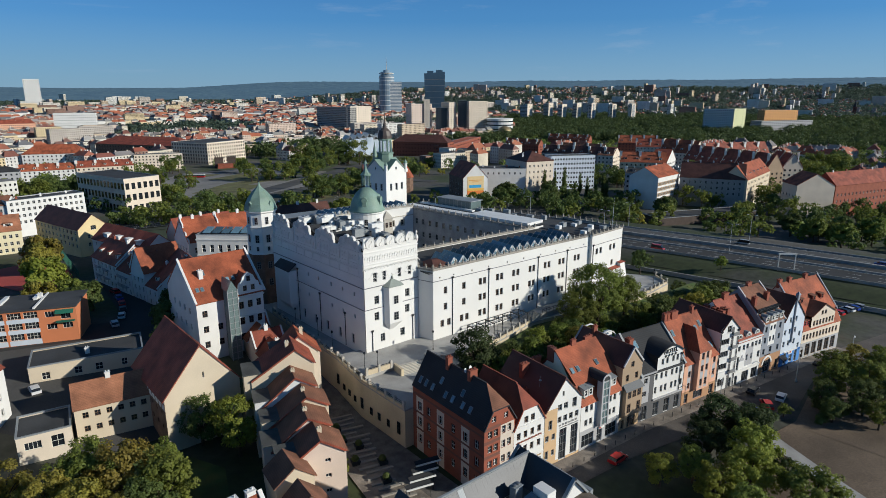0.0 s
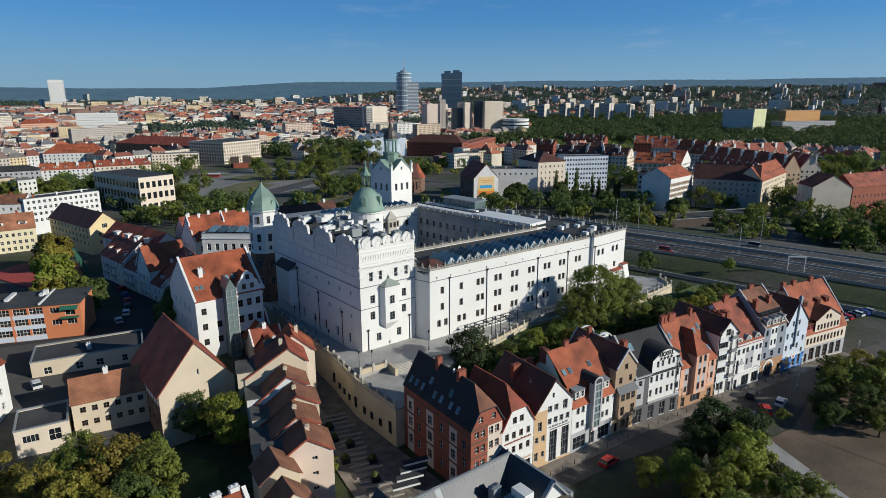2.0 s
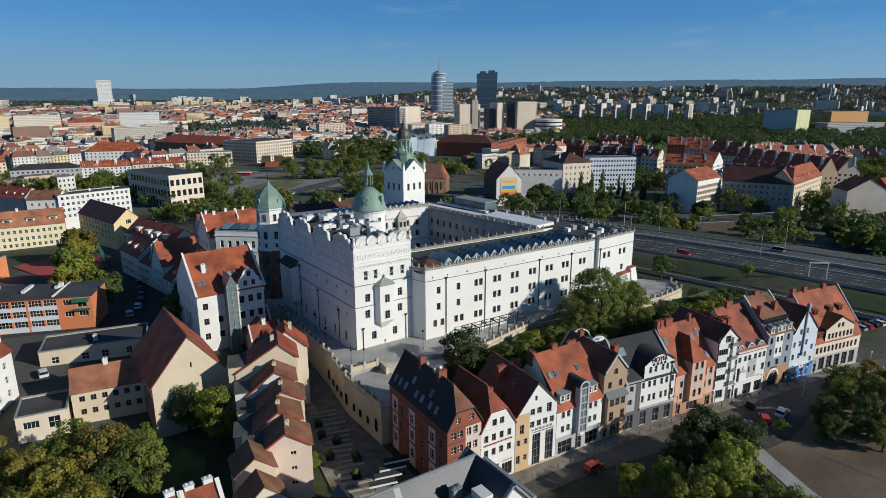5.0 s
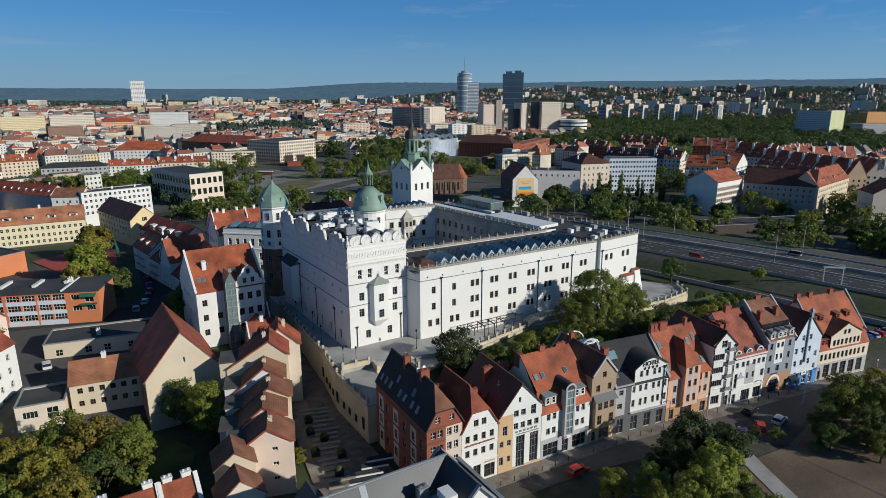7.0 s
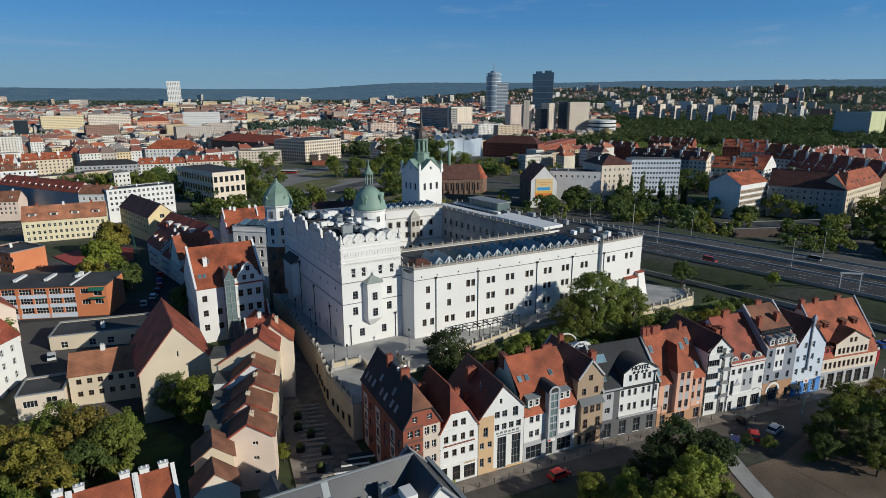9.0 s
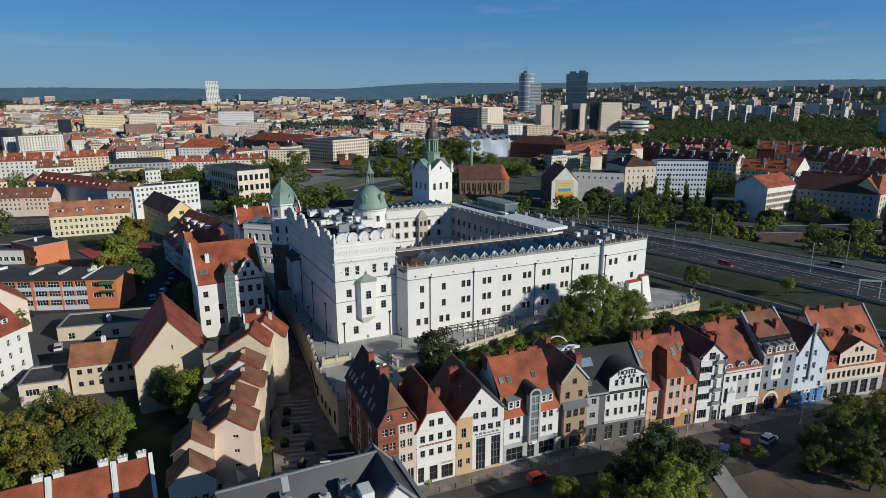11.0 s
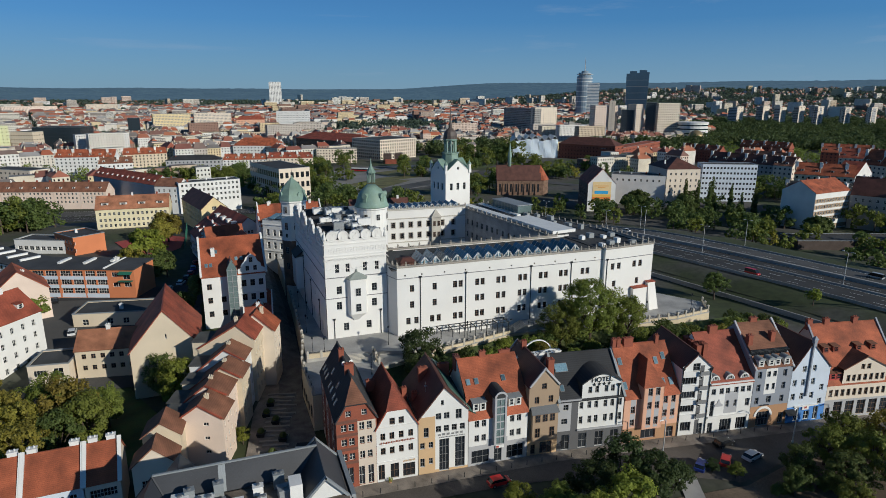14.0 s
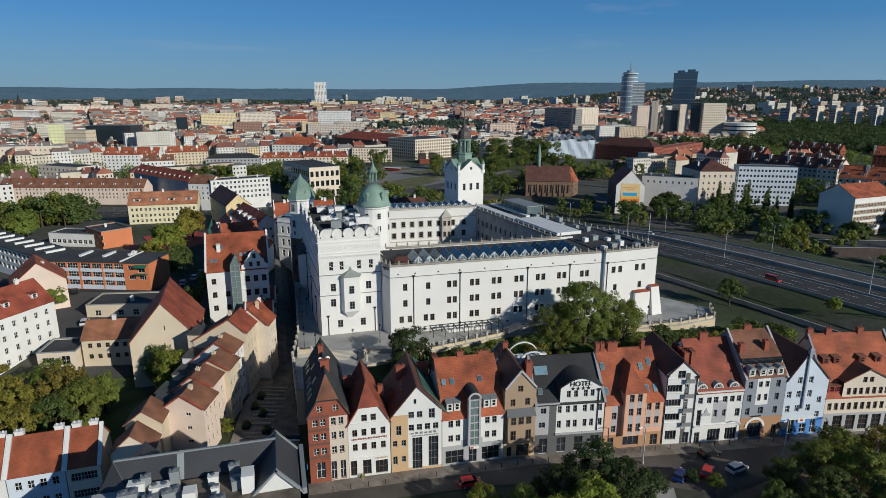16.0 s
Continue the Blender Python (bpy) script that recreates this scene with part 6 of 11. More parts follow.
def eyelid_house():
    ob = thing("town_house", along((133.2, 56.9), (142.9, 55.6)), "white house with red roof and three eyelid dormers", "house", ROW)
    x0, x1, d = 0.0, 9.75, 15.0
    wins = [(u, 8.5, 0.95, 1.3) for u in (0.9, 2.7, 4.1, 6.0, 7.5, 8.9)] + [(0.9, 3.8, 0.9, 3.4, 1, 3), (8.9, 5.3, 1.0, 1.7), (4.3, 5.5, 0.7, 1.5), (6.1, 5.5, 0.7, 1.5), (4.4, 0.3, 2.6, 2.6, 4, 1), (8.0, 0.3, 2.4, 2.6, 4, 1), (0.9, 0.2, 1.1, 2.2)]
    facade(ob, Matrix(), [(x0, 11.1), (x1, 11.1)], wins, [P_WHITE, P_GREY], [(3.6, 6.6, 4.2, 9.0, 1)], frame_mat=GREYFRAME, label="white plastered front")
    pr = [(0, 11.1), (7.5, 18.6), (d, 11.1)]
    shell(ob, x0, x1, 11.1, 11.1, d, P_WHITE, (pr, pr))
    roof_side(ob, x0, x1, 11.1, 18.9, d, TILERED, label="red tiled roof")
    for u in (1.2, 4.5, 7.8):
        b = Mesh()
        pts = [(1.05 * math.cos(math.pi * i / 10), 1.15 * math.sin(math.pi * i / 10)) for i in range(11)]
        b.solid([(x, 0.3, z) for x, z in pts], [(x * 0.9, 3.4, z) for x, z in pts])
        dm = put(ob, "eyelid_dormer", b, [ZINC], at=pose(u, 0, 11.5))
        f = Mesh()
        rib(f, 0, 0.05, 0.92, 0, 180, 0.22, 0.06, 10)
        put(dm, "dormer_arch", f, [WOODW], at=pose(0, 0.28, 0))
        window(dm, pose(0, 0.2, 0.15), 0.8, 0.75, WOODW, 2, 1)
    e = Mesh()
    e.box(x0, -0.25, 10.8, x1, 0.03, 11.1)
    e.box(x0, -0.3, 3.6, x1, 0.03, 3.85)
    put(ob, "cornice", e, [P_WHITE])
    chimney(ob, 0.6, 4.5, 16.2, 0.9, 2.0, 1.6, BRICKRED)
    chimney(ob, 4.6, 7.4, 18.8, 1.8, 0.8, 1.2, BRICKRED)
    g = Mesh()
    prof = [(1.4, 6.3), (1.4, 5.9), (3.2, 5.9), (3.2, 6.3), (2.7, 6.6), (2.5, 7.1), (2.3, 7.5), (2.1, 7.1), (1.9, 6.6)]
    g.solid([(x, 0.0, z) for x, z in prof[::-1]], [(x, -0.1, z) for x, z in prof[::-1]])
    put(ob, "wall_ornament", g, [P_GREY])


def grey_mansard_house():
    ob = thing("town_house", along((142.9, 55.6), (151.8, 54.5)), "grey house with terracotta ground floor and white dormers", "house", ROW)
    x0, x1, d = 0.1, 8.9, 15.0
    wins = [(u, z, 0.9, 1.5) for z in (11.0, 8.2, 5.3) for u in (1.3, 7.2)] + [(3.4, 11.2, 0.8, 1.2), (4.8, 11.2, 0.8, 1.2), (3.4, 8.3, 0.7, 1.4), (4.8, 8.3, 0.7, 1.4), (4.1, 5.4, 1.1, 1.5), (3.2, 0.3, 3.0, 3.2, 4, 2), (7.6, 0.4, 1.1, 2.4)]
    facade(ob, Matrix(), [(x0, 13.3), (x1, 13.3)], wins, [P_BLUEGREY, P_TERRA, P_WHITE], [(x0, x1, 0, 4.8, 1), (2.7, 5.4, 7.4, 13.0, 2)], frame_mat=GREYFRAME, label="blue-grey front over terracotta ground floor")
    pr = [(0, 13.3), (7.5, 20.3), (d, 13.3)]
    shell(ob, x0, x1, 13.3, 13.3, d, P_BLUEGREY, (pr, pr))
    b = Mesh()
    b.slab([(x0, -0.2, 13.2), (x1, -0.2, 13.2), (x1, 1.6, 15.4), (x0, 1.6, 15.4)], 0.2)
    b.slab([(x0, 2.2, 16.4), (x1, 2.2, 16.4), (x1, 7.5, 20.3), (x0, 7.5, 20.3)], 0.2)
    b.slab([(x0, d, 13.2), (x1, d, 13.2), (x1, 7.5, 20.3), (x0, 7.5, 20.3)], 0.2)
    put(ob, "roof", b, [TILEWORN], "brown tiled mansard roof")
    w = Mesh()
    w.box(x0, 2.0, 14.5, x1, 2.3, 16.4)
    put(ob, "attic_glazing", w, [GLASS])
    rl = Mesh()
    for i in range(24):
        x = x0 + 0.3 + i * 0.36
        rl.tube((x, 1.5, 15.4), (x + 0.18, 1.5, 16.2), 0.03, 0.03, 4)
    rl.box(x0, 1.45, 16.2, x1, 1.55, 16.28)
    put(ob, "roof_railing", rl, [IRON])
    for u in (1.3, 3.6, 5.1, 7.3):
        dormer(ob, pose(u, 0.0, 13.6), 1.3, 1.4, 1.6, rounded=True)
    c = Mesh()
    for x in (x0, x1):
        c.slab([(x - 0.2, -0.4, 13.1), (x + 0.2, -0.4, 13.1), (x + 0.2, 7.5, 20.8), (x - 0.2, 7.5, 20.8)], 0.35)
    put(ob, "party_wall_coping", c, [P_GREY])
    a = Mesh()
    rib(a, 3.2, 2.6, 1.9, 0, 180, 0.5, 0.12, 12)
    put(ob, "portal_arch", a, [P_WHITE])
    sign_bars(ob, 2.0, 4.4, 4.85, 0.3, IRON, 9)
    chimney(ob, 0.7, 3.5, 17.4, 1.0, 1.0, 1.6)
    chimney(ob, 6.2, 3.8, 17.6, 1.0, 1.0, 1.6)
    chimney(ob, 4.5, 7.6, 20.2, 1.6, 0.7, 0.8)


def blue_gable_house():
    ob = thing("town_house", along((151.8, 54.5), (161.0, 53.3)), "pale blue gabled house with bright blue ground floor", "house", ROW)
    x0, x1, d = 0.0, 9.2, 13.0
    wins = [(2.9, 11.3, 0.95, 1.4), (5.3, 11.3, 0.95, 1.4), (0.95, 8.3, 0.95, 1.45), (3.0, 8.3, 0.95, 1.45), (5.4, 8.3, 0.95, 1.45), (7.7, 6.8, 0.95, 1.4), (1.0, 5.2, 0.95, 1.45), (3.1, 5.2, 0.95, 1.45), (5.5, 5.2, 0.95, 1.45), (7.7, 3.7, 0.95, 1.3), (2.4, 0.3, 1.2, 3.3), (5.0, 0.4, 1.4, 2.0), (7.2, 0.2, 1.2, 3.0)]
    facade(ob, Matrix(), [(x0, 12.3), (3.9, 17.9), (x1, 12.3)], wins, [P_ICE, P_BLUE, P_BLUEGREY], [(x0, x1, 0, 3.6, 1), (3.75, 4.25, 5.8, 18, 2)], frame_mat=WOODW, label="pale blue gable front")
    shell(ob, x0, x1, 12.1, 12.1, d, P_ICE)
    facade(ob, pose(x1, d - 0.02, 0, 0, 0, 180), [(0, 12.1), (5.2, 17.8), (9.2, 12.1)], [], [P_ICE])
    roof_back(ob, x0, x1, 3.9, 12.2, 12.2, 18.0, d, TILEDARK, over=0.12, label="dark tiled gable roof")
    s = Mesh()
    s.solid([(3.75, -0.5, 17.0), (4.3, -0.5, 17.0), (4.3, 0, 17.0), (3.75, 0, 17.0)], [(3.6, -0.6, 18.6), (4.45, -0.6, 18.6), (4.45, 0.1, 18.6), (3.6, 0.1, 18.6)])
    s.box(3.85, -0.35, 6.0, 4.15, 0.0, 17.2)
    s.solid([(3.5, -0.7, 18.6), (4.55, -0.7, 18.6), (4.55, 0.2, 18.6), (3.5, 0.2, 18.6)], [(4.0, -0.3, 19.3), (4.05, -0.3, 19.3), (4.05, -0.2, 19.3), (4.0, -0.2, 19.3)])
    put(ob, "gable_spine", s, [P_BLUEGREY])
    sign = Mesh()
    sign.box(3.6, -0.2, 2.8, 5.2, -0.08, 3.9)
    put(ob, "shop_sign", sign, [METALWHITE])
    sign = Mesh()
    sign.box(4.1, -0.23, 3.1, 4.7, -0.2, 3.6)
    put(ob, "sign_mark", sign, [REDCOURT])
    aw = Mesh()
    aw.slab([(-0.6, -1.4, 2.5), (1.6, -1.4, 2.5), (1.6, 0, 3.2), (-0.6, 0, 3.2)], 0.08)
    put(ob, "awning", aw, [IRON], "black awning")
    e = Mesh()
    e.box(1.6, -0.25, 3.55, x1 - 1.8, 0.03, 3.8)
    put(ob, "cornice", e, [P_WHITE])


def cream_house():
    ob = thing("town_house", along((161.0, 53.3), (177.5, 50.2)), "cream corner house with central gable and large red roof", "house", ROW)
    x0, x1, d = 0.0, 16.8, 15.0
    wins = [(7.7, 10.8, 0.9, 1.2), (9.1, 10.8, 0.9, 1.2)] + [(u, 8.2, 0.85, 1.5) for u in (4.6, 5.9, 7.2, 8.6, 10.0, 11.4, 12.7)] + [(u, 4.9, 0.85, 1.6) for u in (1.0, 2.4, 3.8, 5.2, 6.6, 8.0, 9.4, 10.8, 12.2, 13.6, 15.2)] + [(u, 0.4, 2.0, 3.3, 2, 3) for u in (3.2, 6.0, 8.8, 11.6, 14.4)] + [(0.9, 0.3, 1.0, 2.2)]
    facade(ob, Matrix(), [(x0, 7.6), (3.29, 7.6), (3.3, 11.2), (8.4, 13.8), (13.5, 11.2), (13.51, 7.6), (x1, 7.6)], wins, [P_CREAM, P_GREY], [(x0, x1, 0, 4.2, 1)], frame_mat=WOODB, label="cream front over grey shop fronts")
    pr = [(0, 7.6), (2, 11), (8, 18), (d, 7.6)]
    shell(ob, x0, x1, 7.6, 7.6, d, P_CREAM, ([(0, 7.6), (7, 18), (13, 11), (15, 7.6)], pr), wins_r=grid_windows(1, 14, 6, (4.9,), 0.85, 1.6) + grid_windows(4, 11, 3, (8.4, 11.4), 0.85, 1.4))
    b = Mesh()
    b.slab([(x0 - 0.1, -0.2, 7.5), (x1 + 0.1, -0.2, 7.5), (x1 + 0.1, 1.9, 11.0), (x0 - 0.1, 1.9, 11.0)], 0.2)
    b.slab([(x0 - 0.1, 1.6, 11.0), (x1 + 0.1, 1.6, 11.0), (x1 + 0.1, 8, 18.3), (x0 - 0.1, 8, 18.3)], 0.2)
    b.slab([(x0 - 0.1, d + 0.2, 7.5), (x1 + 0.1, d + 0.2, 7.5), (x1 + 0.1, 8, 18.3), (x0 - 0.1, 8, 18.3)], 0.2)
    put(ob, "roof", b, [TILE], "large orange-red tiled roof")
    g = Mesh()
    for s, xa in ((1, 3.1), (-1, 13.7)):
        g.slab([(xa, -0.3, 11.15), (8.4, -0.3, 13.9), (8.4, 5.0, 13.9), (xa, 3.0, 11.15)], 0.2)
    put(ob, "gable_roof", g, [TILEWORN])
    for u in (1.3, 2.6):
        dormer(ob, pose(u, 0.4, 8.6), 1.5, 1.6, 2.0, REDCOURT, TILEWORN)
    for u in (1.6, 4.0, 9.5, 13.0):
        dormer(ob, pose(u, 3.6, 13.3), 1.4, 1.4, 2.0, TILERED, TILEWORN)
    for u in (0.4, 4.5, 11.5):
        chimney(ob, u, 8, 18.2, 1.2, 0.8, 1.0)
    c = Mesh()
    for x in (x0, x1 + 0.1):
        c.slab([(x - 0.2, 1.2, 10.6), (x + 0.2, 1.2, 10.6), (x + 0.2, 8, 18.8), (x - 0.2, 8, 18.8)], 0.3)
    put(ob, "gable_coping", c, [P_BLUEGREY])


for build in (brick_house, half_hip_house, white_gable_house, stair_bay_house, tan_gable_house, hotel, orange_house, balcony_house, eyelid_house, grey_mansard_house, blue_gable_house, cream_house):
    build()

# ---- streets and open ground near the camera ----
sheet("front_street", [(40, 62), (60, 62.5), (100, 60), (140, 55), (180, 49), (230, 40), (230, 28), (175, 33), (150, 46), (128, 42), (112, 51), (90, 55), (62, 57), (40, 58)], ROADBROWN, "worn brown-grey asphalt street before the row of houses", "street")
sheet("front_pavement", [(60, 63.9), (102, 61.6), (134, 57.0), (178, 50.3), (178, 47.6), (133, 53.6), (101, 58.4), (60, 60.6)], SETTS, "brownish sett-paved sidewalk along the houses", "pavement", 0.2)
sheet("side_street", [(54.5, 60), (59.8, 60), (58.9, 100), (60.6, 113), (61.4, 160), (61.4, 240), (56.5, 240), (55.5, 150), (54.8, 112), (53, 90)], COBBLE, "dark cobbled side street below the castle wall", "street")
sheet("stepped_plaza", [(43.5, 62), (54.3, 62), (53.0, 90), (54.6, 110), (52.5, 112), (48, 96)], SETTS, "brown-grey sett-paved sloping plaza between houses and street", "plaza", 0.18)
pl = random.Random(8)
for i in range(22):
    y = 66 + i * 1.75
    w = 4.2 + pl.uniform(0, 2.2)
    b = Mesh()
    b.box(0, 0, 0, w, 0.4, 0.32)
    b.box(0, 0.4, 0, w, 0.75, 0.18)
    tagged(put(None, "plaza_step", b, [PARAPET], at=pose(45.6 + i * 0.27 + pl.uniform(0, 0.9), y, 0.14, 0, 0, -14)), "long worn stone step across the plaza", "step", "plaza steps")
for i, (x, y) in enumerate(((50.5, 78), (49.0, 86), (52.2, 90), (51.8, 98), (53.0, 83), (50.6, 93.5))):
    pt = thing("planter", pose(x, y, 0.2, 0, 0, -14), "dark square planter with a low shrub on the plaza", "planter", "plaza planters")
    b = Mesh()
    b.solid([(-0.7, -0.7, 0), (0.7, -0.7, 0), (0.7, 0.7, 0), (-0.7, 0.7, 0)], [(-0.85, -0.85, 0.8), (0.85, -0.85, 0.8), (0.85, 0.85, 0.8), (-0.85, 0.85, 0.8)])
    put(pt, "box", b, [IRON])
    b = Mesh()
    b.lathe(0, 0, [(0.6, 0.8), (0.75, 1.15), (0.5, 1.6), (0.1, 1.8)], 9)
    put(pt, "shrub", b, [LEAFDEEP])
for i in range(4):
    aw = thing("terrace_awning", pose(49.4 + i * 1.75, 70.2 + i * 1.5, 0.2, 0, 0, -14), "black terrace awning with white edge on a steel frame", "awning", "terrace awnings")
    b = Mesh()
    b.slab([(0, 0, 2.9), (4.6, 0, 2.9), (4.6, 1.2, 3.2), (0, 1.2, 3.2)], 0.08)
    put(aw, "canopy", b, [SLATE])
    b = Mesh()
    b.box(-0.1, -0.12, 2.85, 4.7, 0.08, 3.1)
    put(aw, "rim", b, [METALWHITE])
    for x in (0.1, 4.5):
        b = Mesh()
        b.tube((x, 0.6, 0), (x, 0.6, 3.0), 0.05, 0.05, 6)
        put(aw, "post", b, [IRON])
sheet("yard", [(0, 131), (12, 117), (36, 116), (37, 150), (28, 168), (-12, 176), (-20, 150)], ASPHALTOLD, "worn grey yard between low buildings", "yard", 0.14)
sheet("yard_street", [(-60, 188), (20, 165.5), (36, 150), (38, 160), (40, 240), (33, 240), (30, 175), (-60, 200)], ASPHALT, "dark asphalt street by the school", "street", 0.18)
sheet("sports_court", [(9.6, 229.7), (18.2, 220), (26.6, 236.6), (27.1, 262), (16.4, 274), (8.6, 271), (-1.4, 262)], REDCOURT, "red rubber sports court", "sports court", 0.3)
sheet("garden", [(-15, 70), (24, 78), (30, 100), (22, 116), (8, 118), (-12, 105)], LAWN, "shaded grass garden", "lawn", 0.12)
sheet("waste_ground", [(100, 44), (128, 41), (148, 45), (160, 30), (150, -10), (60, -10), (80, 30)], SOIL, "bare brown soil and gravel", "ground", 0.12)
sheet("green_patch", [(126, 38), (150, 43), (172, 33), (172, 10), (128, 10)], SOIL, "bare brown soil under trees", "ground", 0.16)
strip("gravel_path", [(119.5, 46.5), (116.2, 40), (112.2, 31.5), (105, 14)], 3.4, PAVING, "pale gravel path", "path", 0.2)
sheet("embankment_lawn", [(75, 80), (180, 66), (205, 90), (186, 94), (160, 93), (112, 100), (75, 92)], LAWN, "grassy bank below the castle terrace", "lawn", 0.1)


def embankment():
    b = Mesh()
    pts = [(75, 91.8, 7.4), (84, 94.2, 7.4), (97, 96.8, 7.4), (112, 100, 7.4), (124, 98.6, 7.4), (140, 95.1, 7.4), (160, 93.6, 7.0), (181, 93.6, 7.0)]
    low = [(75, 82, 0.6), (84, 81, 0.6), (97, 80, 0.6), (112, 79, 0.6), (124, 77, 0.6), (140, 75, 0.6), (160, 72, 0.6), (190, 72, 0.4)]
    for i in range(len(pts) - 1):
        for k in range(6):
            f = lambda p, q, t: tuple(p[j] + (q[j] - p[j]) * t for j in range(3))
            b.poly([f(low[i], pts[i], k / 6), f(low[i + 1], pts[i + 1], k / 6), f(low[i + 1], pts[i + 1], (k + 1) / 6), f(low[i], pts[i], (k + 1) / 6)])
    tagged(new("embankment", b.data("embankment", [LAWN])), "grass bank rising to the castle terrace", "embankment", kind="structure")


embankment()

# ---- motorway beside the castle ----


def offset(path, s):
    out = []
    for i, (x, y) in enumerate(path):
        xa, ya = path[max(0, i - 1)]
        xb, yb = path[min(len(path) - 1, i + 1)]
        d = math.hypot(xb - xa, yb - ya)
        out.append((x + (yb - ya) / d * s, y - (xb - xa) / d * s))
    return out


strip("motorway_verge", offset(HW, -2), 84, VERGE, "grass verge of the motorway", "verge", 0.2)
# paler asphalt puts the low sun into this carriageway's colour
strip("carriageway", offset(HW, 6.5), 16, ASPHALTOLD, "asphalt carriageway coloured paler grey as sunlit", "road", 0.5)
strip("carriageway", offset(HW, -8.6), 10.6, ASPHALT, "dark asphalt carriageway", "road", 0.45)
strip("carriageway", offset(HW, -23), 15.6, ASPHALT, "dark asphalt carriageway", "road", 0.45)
for q in (-1.2, 14.0, -3.8, -13.4, -15.8, -30.4):
    strip("edge_line", offset(HW, q), 0.3, PAINTLINE, "white painted edge line", "road marking", 0.54)


def dashes(path, s, label):
    b = Mesh()
    p = offset(path, s)
    for (xa, ya), (xb, yb) in zip(p, p[1:]):
        n = int(math.hypot(xb - xa, yb - ya) / 9)
        dx, dy = (xb - xa) / max(n, 1), (yb - ya) / max(n, 1)
        L = math.hypot(dx, dy) or 1
        for i in range(n):
            x, y = xa + dx * i, ya + dy * i
            ux, uy = dx / L, dy / L
            q = [(x, y), (x + ux * 4, y + uy * 4), (x + ux * 4 - uy * 0.25, y + uy * 4 + ux * 0.25), (x - uy * 0.25, y + ux * 0.25)]
            b.poly([(u, v, G(u, v) + 0.55) for u, v in q])
    tagged(new("lane_dashes", b.data("lane_dashes", [PAINTLINE])), label, "road marking", kind="structure")


for q in (1.6, 6.6, -8.6, -20.6, -25.6):
    dashes(HW, q, "white dashed lane marking")


def barrier(path, s, h, m, name, label, w=0.3):
    b = Mesh()
    p = []
    for (xa, ya), (xb, yb) in zip(path, path[1:]):
        n = max(1, int(math.hypot(xb - xa, yb - ya) / 8))
        p += [(xa + (xb - xa) * i / n, ya + (yb - ya) * i / n) for i in range(n)]
    p = offset(p, s)
    for (xa, ya), (xb, yb) in zip(p, p[1:]):
        d = math.hypot(xb - xa, yb - ya)
        nx, ny = -(yb - ya) / d * w / 2, (xb - xa) / d * w / 2
        za, zb = G(xa, ya) + 0.2, G(xb, yb) + 0.2
        b.solid([(xa + nx, ya + ny, za), (xa - nx, ya - ny, za), (xb - nx, yb - ny, zb), (xb + nx, yb + ny, zb)],
                [(xa + nx, ya + ny, za + h), (xa - nx, ya - ny, za + h), (xb - nx, yb - ny, zb + h), (xb + nx, yb + ny, zb + h)])
    tagged(new(name, b.data(name, [m])), label, "barrier", kind="structure")


barrier(HW[:9], -2.4, 1.5, CONCRETE, "crash_barrier", "broad pale concrete parapet between the carriageways", 1.2)
barrier(HW[:9], -14.6, 1.0, CONCRETE, "crash_barrier", "pale concrete crash barrier in the median", 0.6)
barrier(HW[:9], 15.4, 1.0, CONCRETE, "crash_barrier", "pale concrete crash barrier")
barrier(HW[:9], -31.4, 1.1, CONCRETE, "crash_barrier", "pale concrete crash barrier above the bank")
barrier(HW[:8], -49, 1.6, CONCRETE, "retaining_wall", "grey concrete wall at the foot of the bank", 0.5)
for k, (i, s) in enumerate(((1, -14.6), (2, 17), (3, -14.6), (3, 17), (4, -14.6), (4, 17), (5, -14.6), (5, 17), (6, -14.6), (6, 17), (7, -14.6), (7, 17), (8, 17), (9, 17), (9, -14.6))):
    p = offset(HW, s)[i]
    street_lamp(p[0], p[1], G(*p), 12.5, 2, "motorway_lamp", "tall grey two-armed motorway lamp post", 1.8, 80 + k * 3, "motorway lamps")
for x, y, t in ((147, 48.5, 200), (168, 44, 200), (120, 53.5, 190)):
    street_lamp(x, y, 0, 7.5, 1, "street_lamp", "grey bent street lamp post with a white head", 1.3, t, "street lamps")


